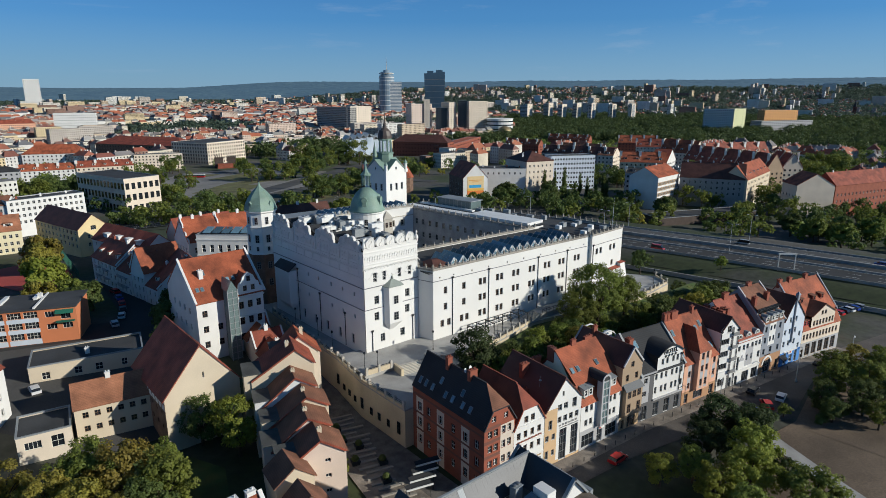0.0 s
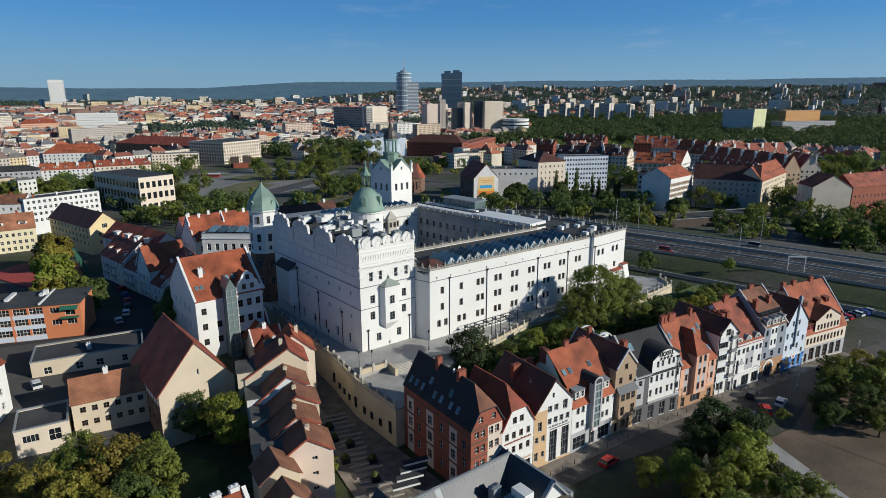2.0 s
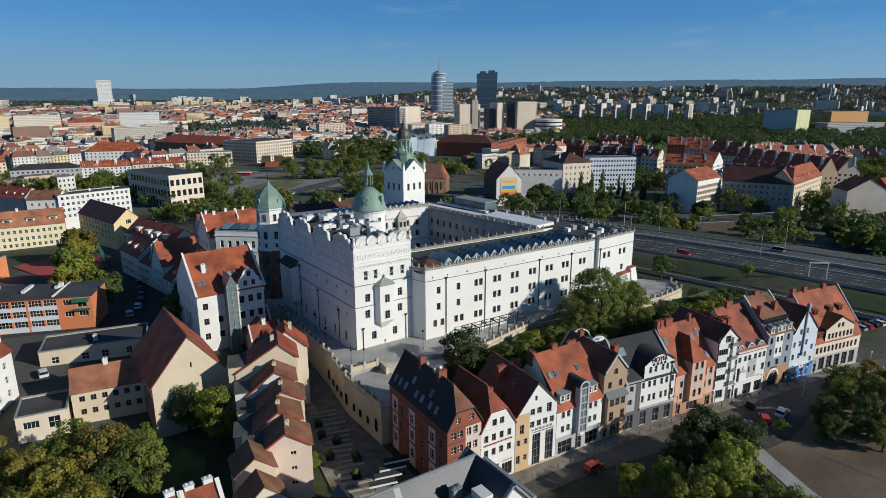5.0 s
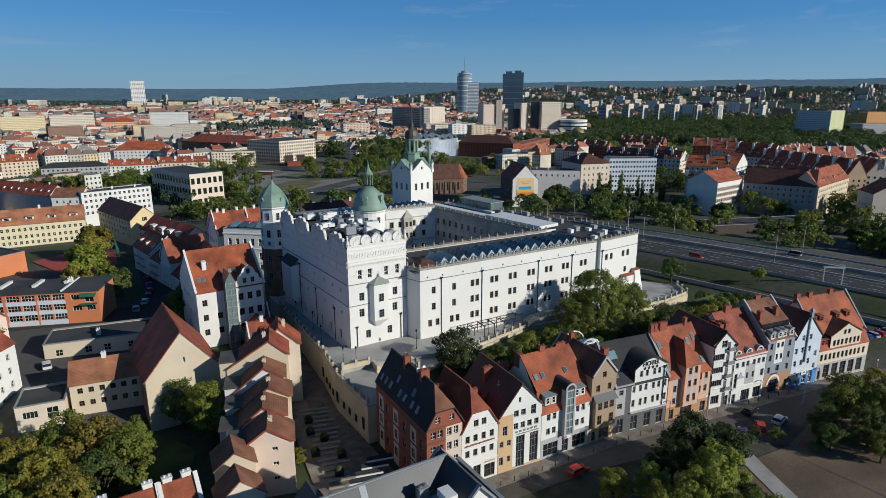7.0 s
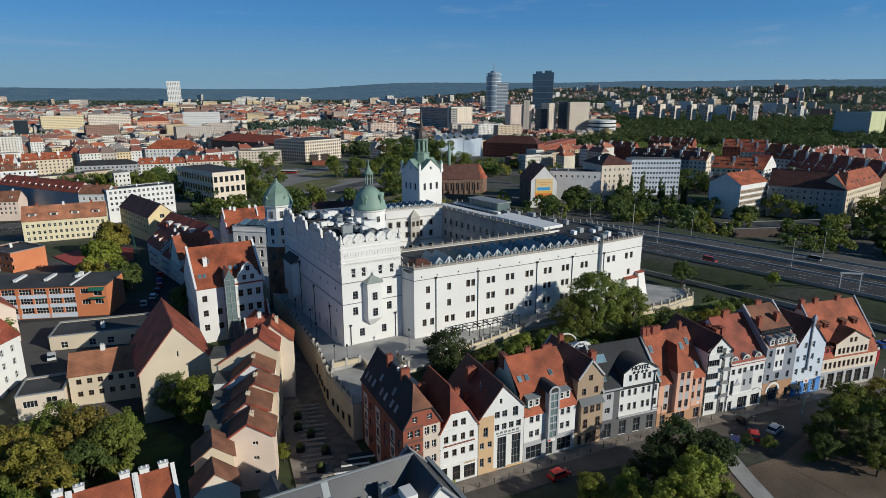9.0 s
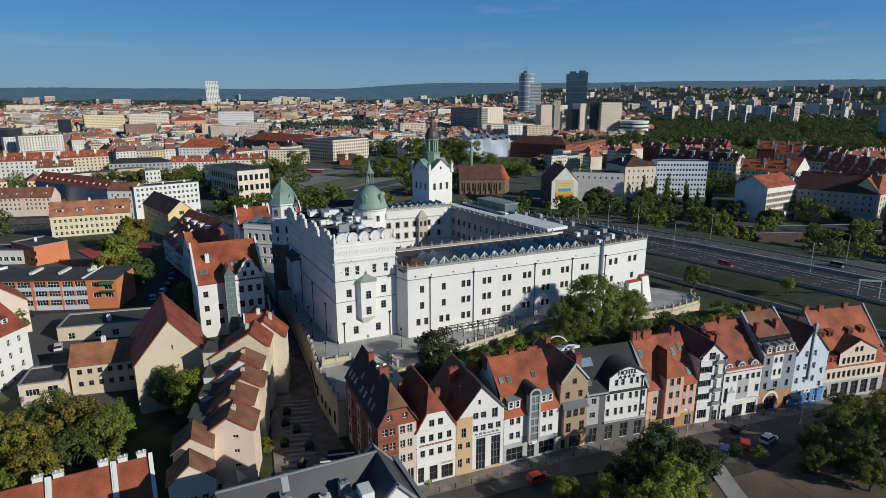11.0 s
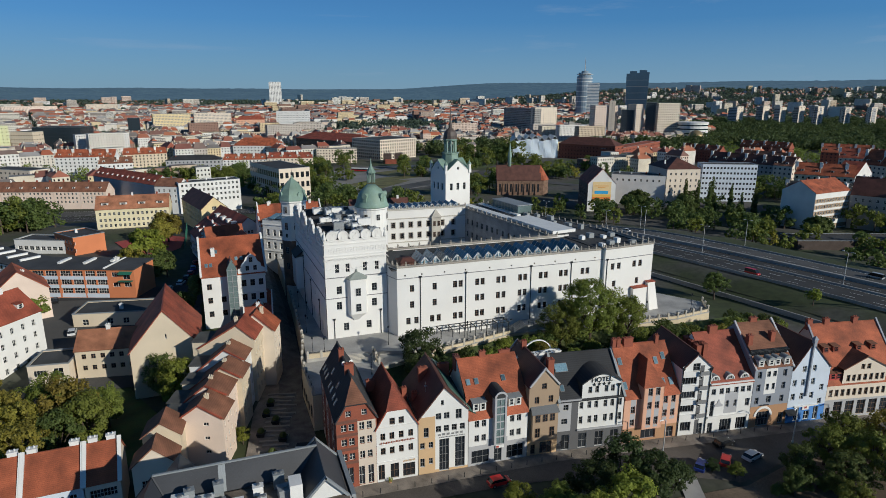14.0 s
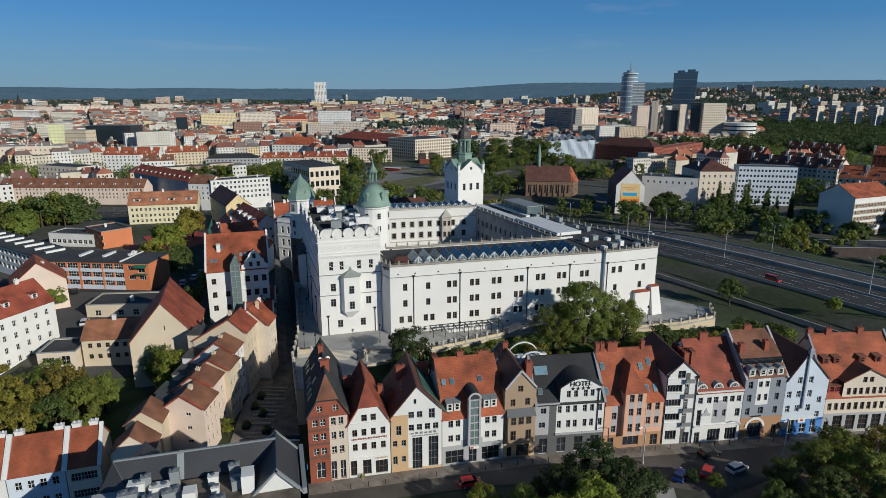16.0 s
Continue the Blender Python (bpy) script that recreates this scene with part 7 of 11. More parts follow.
# ---- cars ----
def car(x, y, z, turn, paint, label, long=4.2, van=False):
    ob = thing("car" if not van else "van", pose(x, y, z, 0, 0, turn), label, "car" if not van else "van", "cars")
    L, w = long / 2, 0.88
    top = 1.45 if not van else 2.1
    b = Mesh()
    side = [(-L, 0.35), (-L, 0.85), (-L + 0.25, 0.95), (L - 1.1, 0.92), (L - 0.15, 0.75), (L, 0.55), (L, 0.35)]
    b.solid([(x, -w, q) for x, q in side], [(x, w, q) for x, q in side])
    cab = [(-L + 0.15, 0.93), (-L + 0.45, top - 0.08), (-L + 0.8, top), (L * 0.25, top), (L * 0.62, 0.92)] if not van else [(-L + 0.02, 0.93), (-L + 0.05, top), (L * 0.45, top), (L * 0.8, 0.95)]
    body = put(ob, "body", b, [paint])
    g = Mesh()
    g.solid([(x, -w + 0.1, q) for x, q in cab], [(x, w - 0.1, q) for x, q in cab])
    put(body, "cabin_glass", g, [GLASS])
    r = Mesh()
    xs = [q[0] for q in cab]
    r.box(xs[1] + 0.1, -w + 0.12, top - 0.05, xs[-2] - 0.05, w - 0.12, top + 0.03)
    put(body, "car_roof", r, [paint])
    for sx in (-0.62, 0.62):
        for sy in (-1, 1):
            c = Mesh()
            disc(c, 0, 0, 0.33, -0.1, 0.1, 14)
            wh = put(ob, "wheel", c, [IRON], at=pose(sx * L, sy * (w - 0.06), 0.33))
            d = Mesh()
            disc(d, 0, 0, 0.2, -0.12, 0.12, 10)
            put(wh, "rim", d, [METAL])
    for s in (-1, 1):
        hl = Mesh()
        hl.box(L - 0.1, s * 0.62 - 0.18, 0.6, L + 0.02, s * 0.62 + 0.18, 0.74)
        put(ob, "headlight", hl, [METALWHITE])
    return ob


def paint(name, col):
    return mat(name, col, 0.3, 0.03, 1, metal=0.1)


CP = [paint("white_car_paint", (0.7, 0.7, 0.7)), paint("red_car_paint", (0.5, 0.02, 0.02)), paint("blue_car_paint", (0.03, 0.06, 0.3)), paint("black_car_paint", (0.015, 0.015, 0.017)), paint("silver_car_paint", (0.4, 0.41, 0.42))]
NM = ["white", "red", "blue", "black", "silver"]
for x, y, t, c in ((135.2, 47.0, 12, 0), (129.4, 47.6, 40, 1), (124.0, 47.9, 35, 2), (87.2, 56.0, 2, 1), (161, 48.2, -8, 3), (133.5, 52.3, 5, 3), (166, 46.5, 170, 3)):
    car(x, y, 0.15, t, CP[c], f"{NM[c]} hatchback car parked in the street")
for i, (x, y) in enumerate(((30, 178), (31.5, 184), (32.5, 190), (27, 172), (33, 197), (6, 142), (-4, 171), (33.5, 205), (36.5, 212))):
    car(x, y, G(x, y) + 0.15, 75 + 4 * i, CP[(i * 3) % 5], f"{NM[(i * 3) % 5]} car parked by the side street")
rr = random.Random(11)
for i in range(15):
    k = rr.randint(2, 10)
    s = rr.choice((-28, -18, -11, 4, 9.5))
    pa, pb = offset(HW, s)[k], offset(HW, s)[k + 1]
    f = rr.random()
    x, y = pa[0] + (pb[0] - pa[0]) * f, pa[1] + (pb[1] - pa[1]) * f
    a = math.degrees(math.atan2(pb[1] - pa[1], pb[0] - pa[0])) + (180 if s < 0 else 0)
    c = rr.randint(0, 4)
    v = rr.random() < 0.2
    car(x, y, G(x, y) + 0.48, a, CP[c], f"{NM[c]} {'delivery van' if v else 'car'} on the motorway", 5.4 if v else 4.3, v)
for i in range(9):
    car(196 + i * 2.9, 62 - i * 0.5, G(196, 62) + 0.15, 80, CP[(i * 2 + 3) % 5], f"{NM[(i * 2 + 3) % 5]} car in the row beyond the houses")
for i in range(14):
    x, y = 130 + (i % 10) * 14 + rr.uniform(-4, 4), 372 + (i // 10) * 46 + (i % 10) * 9 + rr.uniform(-5, 5)
    car(x, y, G(x, y) + 0.2, 37 + (180 if i % 2 else 0), CP[(i * 2 + i // 3) % 5], f"{NM[(i * 2 + i // 3) % 5]} car on the junction behind the castle")
POST = Mesh()
POST.lathe(0, 0, [(0.07, 0), (0.06, 0.85), (0.09, 0.9), (0.03, 1.0)], 8)
POST = POST.data("bollard", [IRON])
for i in range(30):
    f = i / 29
    x = 64 + 88 * f
    y = 60.6 - 0.045 * (x - 60) - 0.0009 * max(0, x - 100) * (x - 60) + 0.25
    bo = thing("bollard", pose(x, y, 0.2), "dark iron bollard on the sidewalk edge", "bollard", "sidewalk bollards")
    put(bo, "post", POST, None)
tl = thing("box_trailer", pose(186.5, 55, 0, 0, 0, 20), "red advertising trailer box at the end of the row", "trailer")
b = Mesh()
b.box(-3, -1.2, 0.7, 3, 1.2, 3.1)
put(tl, "box", b, [CP[1]])
b = Mesh()
for x in (-1.5, 1.5):
    b.lathe(x, 0, [(0.3, 0.1), (0.3, 0.7)], 10)
put(tl, "wheels", b, [IRON])


# ---- houses of the lower town, and further buildings ----
def block(name, m, w, d, h, wall, roof, label, kind="gable_x", rh=4.0, front=None, right=None, left=None, fm=None, zones=(), mats=(), category="house", group="", dormers=0, chimneys=1, over=0.4, skylights=0, seed=0, wide=1.6):
    """A house: its left front corner is at the origin of m. kind: gable_x (ridge along the front), gable_y (ridge running back), hip, flat."""
    ob = thing(name, m, label, category, group)
    r = random.Random(seed + int(w * 10) + int(d * 7))
    pf = [(0, h), (w / 2, h + rh), (w, h)] if kind == "gable_y" else [(0, h), (w, h)]
    ps = [(0, h), (d / 2, h + rh), (d, h)] if kind == "gable_x" else [(0, h), (d, h)]
    facade(ob, Matrix(), pf, front or [], [wall, *mats], zones, foot=-6, frame_mat=fm)
    facade(ob, pose(w, 0, 0, 0, 0, 90), ps, right or [], [wall], foot=-6, frame_mat=fm)
    facade(ob, pose(w, d, 0, 0, 0, 180), pf, [], [wall], foot=-6)
    facade(ob, pose(0, d, 0, 0, 0, -90), ps, left or [], [wall], foot=-6, frame_mat=fm)
    b, o = Mesh(), over
    if kind == "gable_x":
        s = rh / (d / 2)
        for q in (1, -1):
            ya, yb = (-o, d / 2) if q == 1 else (d + o, d / 2)
            b.slab([(-0.2, ya, h - o * s), (w + 0.2, ya, h - o * s), (w + 0.2, yb, h + rh), (-0.2, yb, h + rh)], 0.18)
        b.box(-0.2, d / 2 - 0.13, h + rh - 0.06, w + 0.2, d / 2 + 0.13, h + rh + 0.1)
    elif kind == "gable_y":
        s = rh / (w / 2)
        for xa, xb in ((-o, w / 2), (w + o, w / 2)):
            b.slab([(xa, -0.2, h - o * s), (xa, d + 0.2, h - o * s), (xb, d + 0.2, h + rh), (xb, -0.2, h + rh)], 0.18)
    elif kind == "hip":
        i = min(w, d) / 2
        A, B = ((i, d / 2, h + rh), (w - i, d / 2, h + rh)) if w >= d else ((w / 2, i, h + rh), (w / 2, d - i, h + rh))
        c = [(-o, -o, h - 0.2), (w + o, -o, h - 0.2), (w + o, d + o, h - 0.2), (-o, d + o, h - 0.2)]
        if w >= d:
            for q in ([c[0], c[1], B, A], [c[1], c[2], B], [c[2], c[3], A, B], [c[3], c[0], A]):
                b.slab(q, 0.18)
        else:
            for q in ([c[0], c[1], A], [c[1], c[2], B, A], [c[2], c[3], B], [c[3], c[0], A, B]):
                b.slab(q, 0.18)
    else:
        b.slab([(0.15, 0.15, h - 0.3), (w - 0.15, 0.15, h - 0.3), (w - 0.15, d - 0.15, h - 0.3), (0.15, d - 0.15, h - 0.3)], 0.3)
        e = Mesh()
        for x0, y0, x1, y1 in ((-0.1, -0.1, w + 0.1, 0.25), (-0.1, d - 0.25, w + 0.1, d + 0.1), (-0.1, 0.25, 0.25, d - 0.25), (w - 0.25, 0.25, w + 0.1, d - 0.25)):
            e.box(x0, y0, h - 0.05, x1, y1, h + 0.18)
        put(ob, "parapet", e, [ZINC])
    put(ob, "roof", b, [roof])
    for k in range(chimneys):
        x = w * (k + 0.5) / chimneys + r.uniform(-0.4, 0.4)
        y, z = (d * 0.5, h + rh - 0.3) if kind == "gable_x" else (d * r.uniform(0.3, 0.7), h + (rh * 0.55 if kind != "flat" else -0.2))
        chimney(ob, x if kind != "gable_y" else w * 0.62, y, z, 0.9, 0.6, 1.2, r.choice((BRICKRED, P_WHITE)))
    for k in range(dormers):
        dormer(ob, pose(w * (k + 0.5) / dormers, d * 0.14, h + rh * 0.22), wide, 1.5, d * 0.2, roof=roof)
    if skylights:
        a = math.degrees(math.atan2(rh, d / 2))
        for k in range(skylights):
            y = d * 0.16
            skylight(ob, pose(w * (k + 0.5) / skylights, y, h + rh * y / (d / 2) + 0.02, a, 0, 0), 0.8, 1.2)
    return ob


AX = -16.6


def stepped_house(s, off, w, ze_r, zr, ze_l, xr, length, wall, roof, label):
    """One of the gabled houses that climb along the side street; its gable looks down the row."""
    c = Vector((41.9, 77.5)) + Vector((0.285, 0.959)) * s + Vector((0.959, -0.285)) * (off - w)
    ob = thing("stepped_town_house", pose(c.x, c.y, 0.8, 0, 0, AX), label, "house", "stepped row of houses")
    z = 0.8
    ze_r, zr, ze_l = ze_r - z, zr - z, ze_l - z
    gw = [(w - 3.0, q, 0.95, 0.7, 2, 1) for q in (2.2, 5.0, 7.8) if s == 0]
    facade(ob, Matrix(), [(0, ze_l), (xr, zr), (w, ze_r)], gw, [wall], foot=-3, label="plain plastered gable wall")
    facade(ob, pose(w, 0, 0, 0, 0, 90), [(0, ze_r), (length, ze_r)], grid_windows(0.5, length - 0.5, 3, [q for q in (1.0, 3.9, 6.8, 9.7, 12.4) if q + 1.8 < ze_r], 0.9, 1.4), [wall], foot=-3)
    facade(ob, pose(0, length, 0, 0, 0, -90), [(0, ze_l), (length, ze_l)], grid_windows(0.5, length - 0.5, 3, [q for q in (1.0, 3.9, 6.8) if q + 1.8 < ze_l], 0.9, 1.4), [wall], foot=-3)
    facade(ob, pose(w, length, 0, 0, 0, 180), [(0, ze_r), (w - xr, zr), (w, ze_l)], [], [wall], foot=-3)
    b = Mesh()
    kr, kl = (zr - ze_r) / (w - xr), (zr - ze_l) / xr
    b.slab([(w + 0.4, -0.15, ze_r - 0.4 * kr), (xr, -0.15, zr), (xr, length + 0.15, zr), (w + 0.4, length + 0.15, ze_r - 0.4 * kr)], 0.18)
    b.slab([(-0.2, -0.15, ze_l - 0.2 * kl), (xr, -0.15, zr), (xr, length + 0.15, zr), (-0.2, length + 0.15, ze_l - 0.2 * kl)], 0.18)
    put(ob, "roof", b, [roof], "weathered brown-red tiled roof")
    e = Mesh()
    e.slab([(w + 0.1, -0.3, ze_r + 0.02), (xr, -0.3, zr + 0.14), (xr, 0.0, zr + 0.14), (w + 0.1, 0.0, ze_r + 0.02)], 0.3)
    e.slab([(-0.1, -0.3, ze_l + 0.02), (xr, -0.3, zr + 0.14), (xr, 0.0, zr + 0.14), (-0.1, 0.0, ze_l + 0.02)], 0.3)
    put(ob, "verge_board", e, [TILERED])
    fl = Mesh()
    fl.box(-1.3, 0.25, -2.8, w * 0.27, length * 0.8, ze_l + 1.15)
    fd = put(ob, "back_annex", fl, [wall], "flat-roofed back annex")
    fl = Mesh()
    fl.box(-1.5, 0.05, ze_l + 1.15, w * 0.29, length * 0.83, ze_l + 1.32)
    put(fd, "felt_roof", fl, [GREYFELT], "worn grey felt")
    chimney(ob, w * 0.62, length * 0.5, zr - 0.6, 0.7, 0.7, 0.8, P_BEIGE)
    return ob


for args in ((0, 0.6, 9.5, 10.2, 12.8, 9.0, 5.4, 6.6, P_PINK, TILEWORN, "pink-beige gabled house with worn tiled roof"), (6.6, -0.4, 10.0, 11.4, 13.3, 8.4, 6.1, 6.4, P_PINK, TILEWORN, "pale pink gabled house stepping up the street"),
             (13, 0.6, 10.5, 11.8, 13.9, 9.2, 6.6, 6.2, P_BEIGE, TILEWORN, "beige gabled house stepping up the street"), (19, -0.4, 10.0, 12.9, 15.1, 10.2, 6.1, 6.4, P_WHITE, TILEWORN, "white gabled house stepping up the street"),
             (25, 0.4, 12.0, 15.1, 18.2, 13.0, 8.5, 7.5, P_BEIGE, TILERED, "tall beige gabled house stepping up the street"), (32.4, 3.0, 8.5, 14.0, 18.0, 14.0, 4.2, 6.5, P_CREAM, TILE, "cream gabled house at the top of the row")):
    stepped_house(*args)

# low houses of the far bottom corner
for k, (x, y, w, wall, lab) in enumerate(((4.0, 68.2, 9.2, P_WHITE, "white terraced house with bright orange roof"), (21.8, 68.9, 5.0, P_CREAM, "cream terraced house with dull orange roof"), (13.4, 68.6, 8.2, P_ICE, "pale blue terraced house with orange roof and balcony"), (-6, 67.6, 9.5, P_WHITE, "white terraced house with orange roof"))):
    t = block("terraced_house", pose(x, y, 0, 0, 0, 3), w, 9.5, 7.2, wall, TILE, lab, "gable_x", 4.2, grid_windows(0.6, w - 0.6, 4, (1.0, 4.2), 1.0, 1.5), chimneys=0, group="terraced houses")
    b = Mesh()
    for xx in (0.0, w):
        b.slab([(xx - 0.3, -0.6, 6.9), (xx + 0.3, -0.6, 6.9), (xx + 0.3, 4.75, 12.0), (xx - 0.3, 4.75, 12.0)], 0.4)
    put(t, "party_wall_coping", b, [P_WHITE])
    for xx in (1.2, w - 1.2):
        chimney(t, xx, 5.2, 11.0, 1.3, 0.9, 1.1, P_WHITE)
block("gabled_house", pose(28.6, 69.0, 0, 0, 0, -3), 6.6, 4.6, 8.6, P_CREAM, TILEWORN, "cream gabled house with worn brown roof", "gable_y", 2.9, grid_windows(0.8, 6, 3, (4.2, 1.0), 1.0, 1.5), chimneys=0)
block("gabled_house", pose(29.6, 75.6, 0, 0, 0, -6), 6.0, 5.6, 10.0, P_BEIGE, TILEWORN, "beige gabled house with worn brown roof", "gable_y", 2.3, grid_windows(0.8, 5.2, 2, (4.6,), 1.0, 1.5), chimneys=0)


def slate_house():
    """Large building whose dark sheet roof rises behind a flat roof full of machines."""
    ob = thing("slate_roofed_building", pose(0, 0, 0), "large building with dark sheet-metal roof beside a gravel roof", "building")
    b = Mesh()
    b.box(32, 47.6, -2, 58.4, 54.6, 12.4)
    b.box(32, 24, -2, 58.4, 47.6, 15.1)
    put(ob, "walls", b, [P_GREY])
    r = Mesh()
    zr, yr = 18.4, 49.6
    r.slab([(36.3, 47.5, 15.4), (54.0, 47.5, 15.4), (55.5, yr, zr), (34.5, yr, zr)], 0.2)
    r.slab([(31.2, 55.2, 12.0), (58.6, 55.2, 12.0), (55.5, yr, zr), (34.5, yr, zr)], 0.2)
    r.slab([(36.3, 47.5, 15.4), (34.5, yr, zr), (31.2, 55.2, 12.0), (31.2, 47.5, 12.0)], 0.2)
    r.slab([(36.3, 47.5, 15.4), (31.2, 47.5, 12.0), (31.2, 24, 12.0), (36.3, 24, 15.4)], 0.2)
    put(ob, "roof", r, [SHEETDARK], "dark sheet-metal roof")
    for k in range(30):
        x = 36.6 + k * 0.62
        if x < 54:
            q = Mesh()
            q.slab([(x, 47.6, 15.5), (x + 0.05, 47.6, 15.5), (x + 0.05, yr, zr + 0.04), (x, yr, zr + 0.04)], 0.06)
            put(ob, "seam", q, [SHEETDARK])
    d = Mesh()
    d.slab([(35.6, 54.9, 15.6), (37.4, 54.9, 17.8), (37.4, 50.0, 17.8), (35.6, 50.0, 15.6)], 0.15)
    d.slab([(39.2, 54.9, 15.6), (37.4, 54.9, 17.8), (37.4, 50.0, 17.8), (39.2, 50.0, 15.6)], 0.15)
    d.solid([(35.8, 54.6, 12), (39.0, 54.6, 12), (39.0, 54.6, 15.6), (37.4, 54.6, 17.6), (35.8, 54.6, 15.6)], [(35.8, 54.4, 12), (39.0, 54.4, 12), (39.0, 54.4, 15.6), (37.4, 54.4, 17.6), (35.8, 54.4, 15.6)])
    put(ob, "gabled_dormer", d, [SHEETDARK])
    c = Mesh()
    c.slab([(52.4, 41.7, 15.2), (55.5, 41.7, zr), (55.5, 51.4, zr), (52.4, 51.4, 15.2)], 0.2)
    c.slab([(58.7, 41.7, 14.8), (55.5, 41.7, zr), (55.5, 51.4, zr), (58.7, 51.4, 14.8)], 0.2)
    put(ob, "cross_roof", c, [SHEETDARK])
    g = Mesh()
    for y in (41.9, 51.0):
        g.solid([(52.6, y, 12), (58.4, y, 12), (58.4, y, 14.8), (55.5, y, zr - 0.2), (52.6, y, 15.1)], [(52.6, y + 0.3, 12), (58.4, y + 0.3, 12), (58.4, y + 0.3, 14.8), (55.5, y + 0.3, zr - 0.2), (52.6, y + 0.3, 15.1)])
    put(ob, "gable_wall", g, [P_WHITE])
    e = Mesh()
    for yy in (41.4, 51.2):
        for xa, za in ((52.2, 15.2), (58.9, 14.8)):
            e.slab([(xa, yy, za), (55.5, yy, zr + 0.2), (55.5, yy + 0.5, zr + 0.2), (xa, yy + 0.5, za)], 0.3)
    e.slab([(42.4, 47.4, 15.5), (43.3, 47.4, 15.5), (43.3, yr + 0.1, zr + 0.15), (42.4, yr + 0.1, zr + 0.15)], 0.25)
    e.box(58.7, 41.4, 14.4, 59.3, 52.2, 15.3)
    e.box(34.5, yr - 0.15, zr - 0.1, 55.5, yr + 0.15, zr + 0.12)
    put(ob, "sheet_coping", e, [ZINC])
    f = Mesh()
    f.box(36.2, 24, 15.1, 58.4, 47.5, 15.25)
    put(ob, "flat_roof", f, [mat("roof_gravel", (0.17, 0.14, 0.11), 0.95, 0.35, 2.0, 0.4, stain=0.3)], "brown gravel on a flat roof")
    p = Mesh()
    p.box(51.0, 42.2, 15.25, 52.6, 44.6, 17.8)
    p.box(43.8, 42.0, 15.25, 45.4, 43.8, 16.8)
    put(ob, "roof_house", p, [P_WHITE], "small white roof house")
    return ob


slate_house()
for i, (x, y, w, d, h) in enumerate(((37.8, 46.0, 2.0, 1.3, 1.7), (37.2, 43.8, 2.2, 1.4, 1.9), (38.9, 46.4, 1.2, 1.0, 2.2), (40.6, 45.6, 2.4, 1.4, 1.1), (42.4, 46.4, 1.2, 1.0, 2.4), (42.2, 44.2, 2.2, 1.4, 1.0), (47.2, 45.9, 1.3, 1.0, 1.1), (49.9, 46.5, 1.4, 1.0, 2.0), (50.4, 44.0, 1.6, 1.6, 1.4), (47.6, 43.8, 1.0, 1.0, 0.8), (40.0, 42.4, 1.8, 1.4, 1.6), (48.2, 40.6, 1.8, 1.4, 1.2))):
    rooftop_unit(x, y, 15.25, w, d, h, 4 * (i % 3), 1 + i % 2, "pale air-conditioning unit on the flat gravel roof", m=METALWHITE if i % 3 == 0 else ZINC)


def barn():
    ob = thing("old_granary", pose(23.6, 111.0, 4.0, 0, 0, 2), "old granary with steep red roof, plain cream gable and half-timbered side", "granary")
    w, d, h, rh = 14.4, 20.0, 7.6, 8.8
    facade(ob, Matrix(), [(0, h), (7.3, h + rh), (w, h)], [(7.5, 9.5, 0.35, 1.2, 1, 1)], [P_BEIGE], foot=-4, label="plain cream gable")
    facade(ob, pose(w, 0, 0, 0, 0, 90), [(0, h), (d, h)], [], [P_BEIGE], foot=-4)
    facade(ob, pose(0, d, 0, 0, 0, -90), [(0, h), (d, h)], grid_windows(1, d - 1, 6, (0.5, 3.4), 0.8, 0.9), [BRICKOLD, P_WHITE], [(0, d, 4.8, h, 1)], foot=-4)
    facade(ob, pose(w, d, 0, 0, 0, 180), [(0, h), (7.1, h + rh), (w, h)], [], [P_BEIGE], foot=-4)
    b = Mesh()
    for k in range(11):
        b.box(k * 1.98, -0.06, 4.8, k * 1.98 + 0.2, 0.02, h)
    b.box(0, -0.07, 6.1, d, 0.02, 6.3)
    put(ob, "timber_frame", b, [WOODB], at=pose(0, d, 0, 0, 0, -90))
    roof_back(ob, 0, w, 7.3, h, h, h + rh, d + 0.3, TILERED, over=0.5, label="steep red tiled roof")


barn()
block("low_house", pose(10.4, 122.6, 3.5, 0, 0, -7), 13.5, 9.0, 5.6, P_BEIGE, TILEPALE, "low beige house with worn orange roof", "gable_x", 3.2, grid_windows(0.8, 12.8, 6, (3.2, 0.4), 1.0, 1.2), chimneys=1, fm=WOODB)
block("flat_shed", pose(5.6, 146.0, 6.0, 0, 0, -10), 22, 10.5, 4.2, P_BEIGE, BITUMEN, "long low beige building with dark flat roof", "flat", 0, [(3, 1.0, 1.5, 1.6), (9, 1.0, 1.5, 1.6), (13, 1.0, 1.5, 1.6), (18, 1.0, 1.2, 1.6)], chimneys=1, category="building")
block("garage", pose(1.0, 121.5, 3.4, 0, 0, -7), 8.5, 9.0, 3.6, P_CREAM, BITUMEN, "cream garage with dark flat roof", "flat", 0, [(2.4, 0.8, 2.6, 1.5, 4, 1), (6.2, 0.2, 2.0, 2.4)], chimneys=0, category="garage")


def left_white_house():
    m = along((-18.5, 106.5), (1.5, 136.5), 2.0)
    t = block("white_apartment_house", m, 36, 12, 13.5, P_WHITE, TILERED, "tall white apartment house with red roof and dormers", "gable_x", 5.0, grid_windows(1, 35, 12, (1.2, 4.2, 7.2, 10.2), 0.9, 1.5), chimneys=4, dormers=5)
    block("gabled_house", pose(-13.5, 152, 6, 0, 0, 20), 13, 12, 9.5, P_PINK, TILE, "pale gabled house with orange roof", "gable_y", 5.5, chimneys=1)


left_white_house()


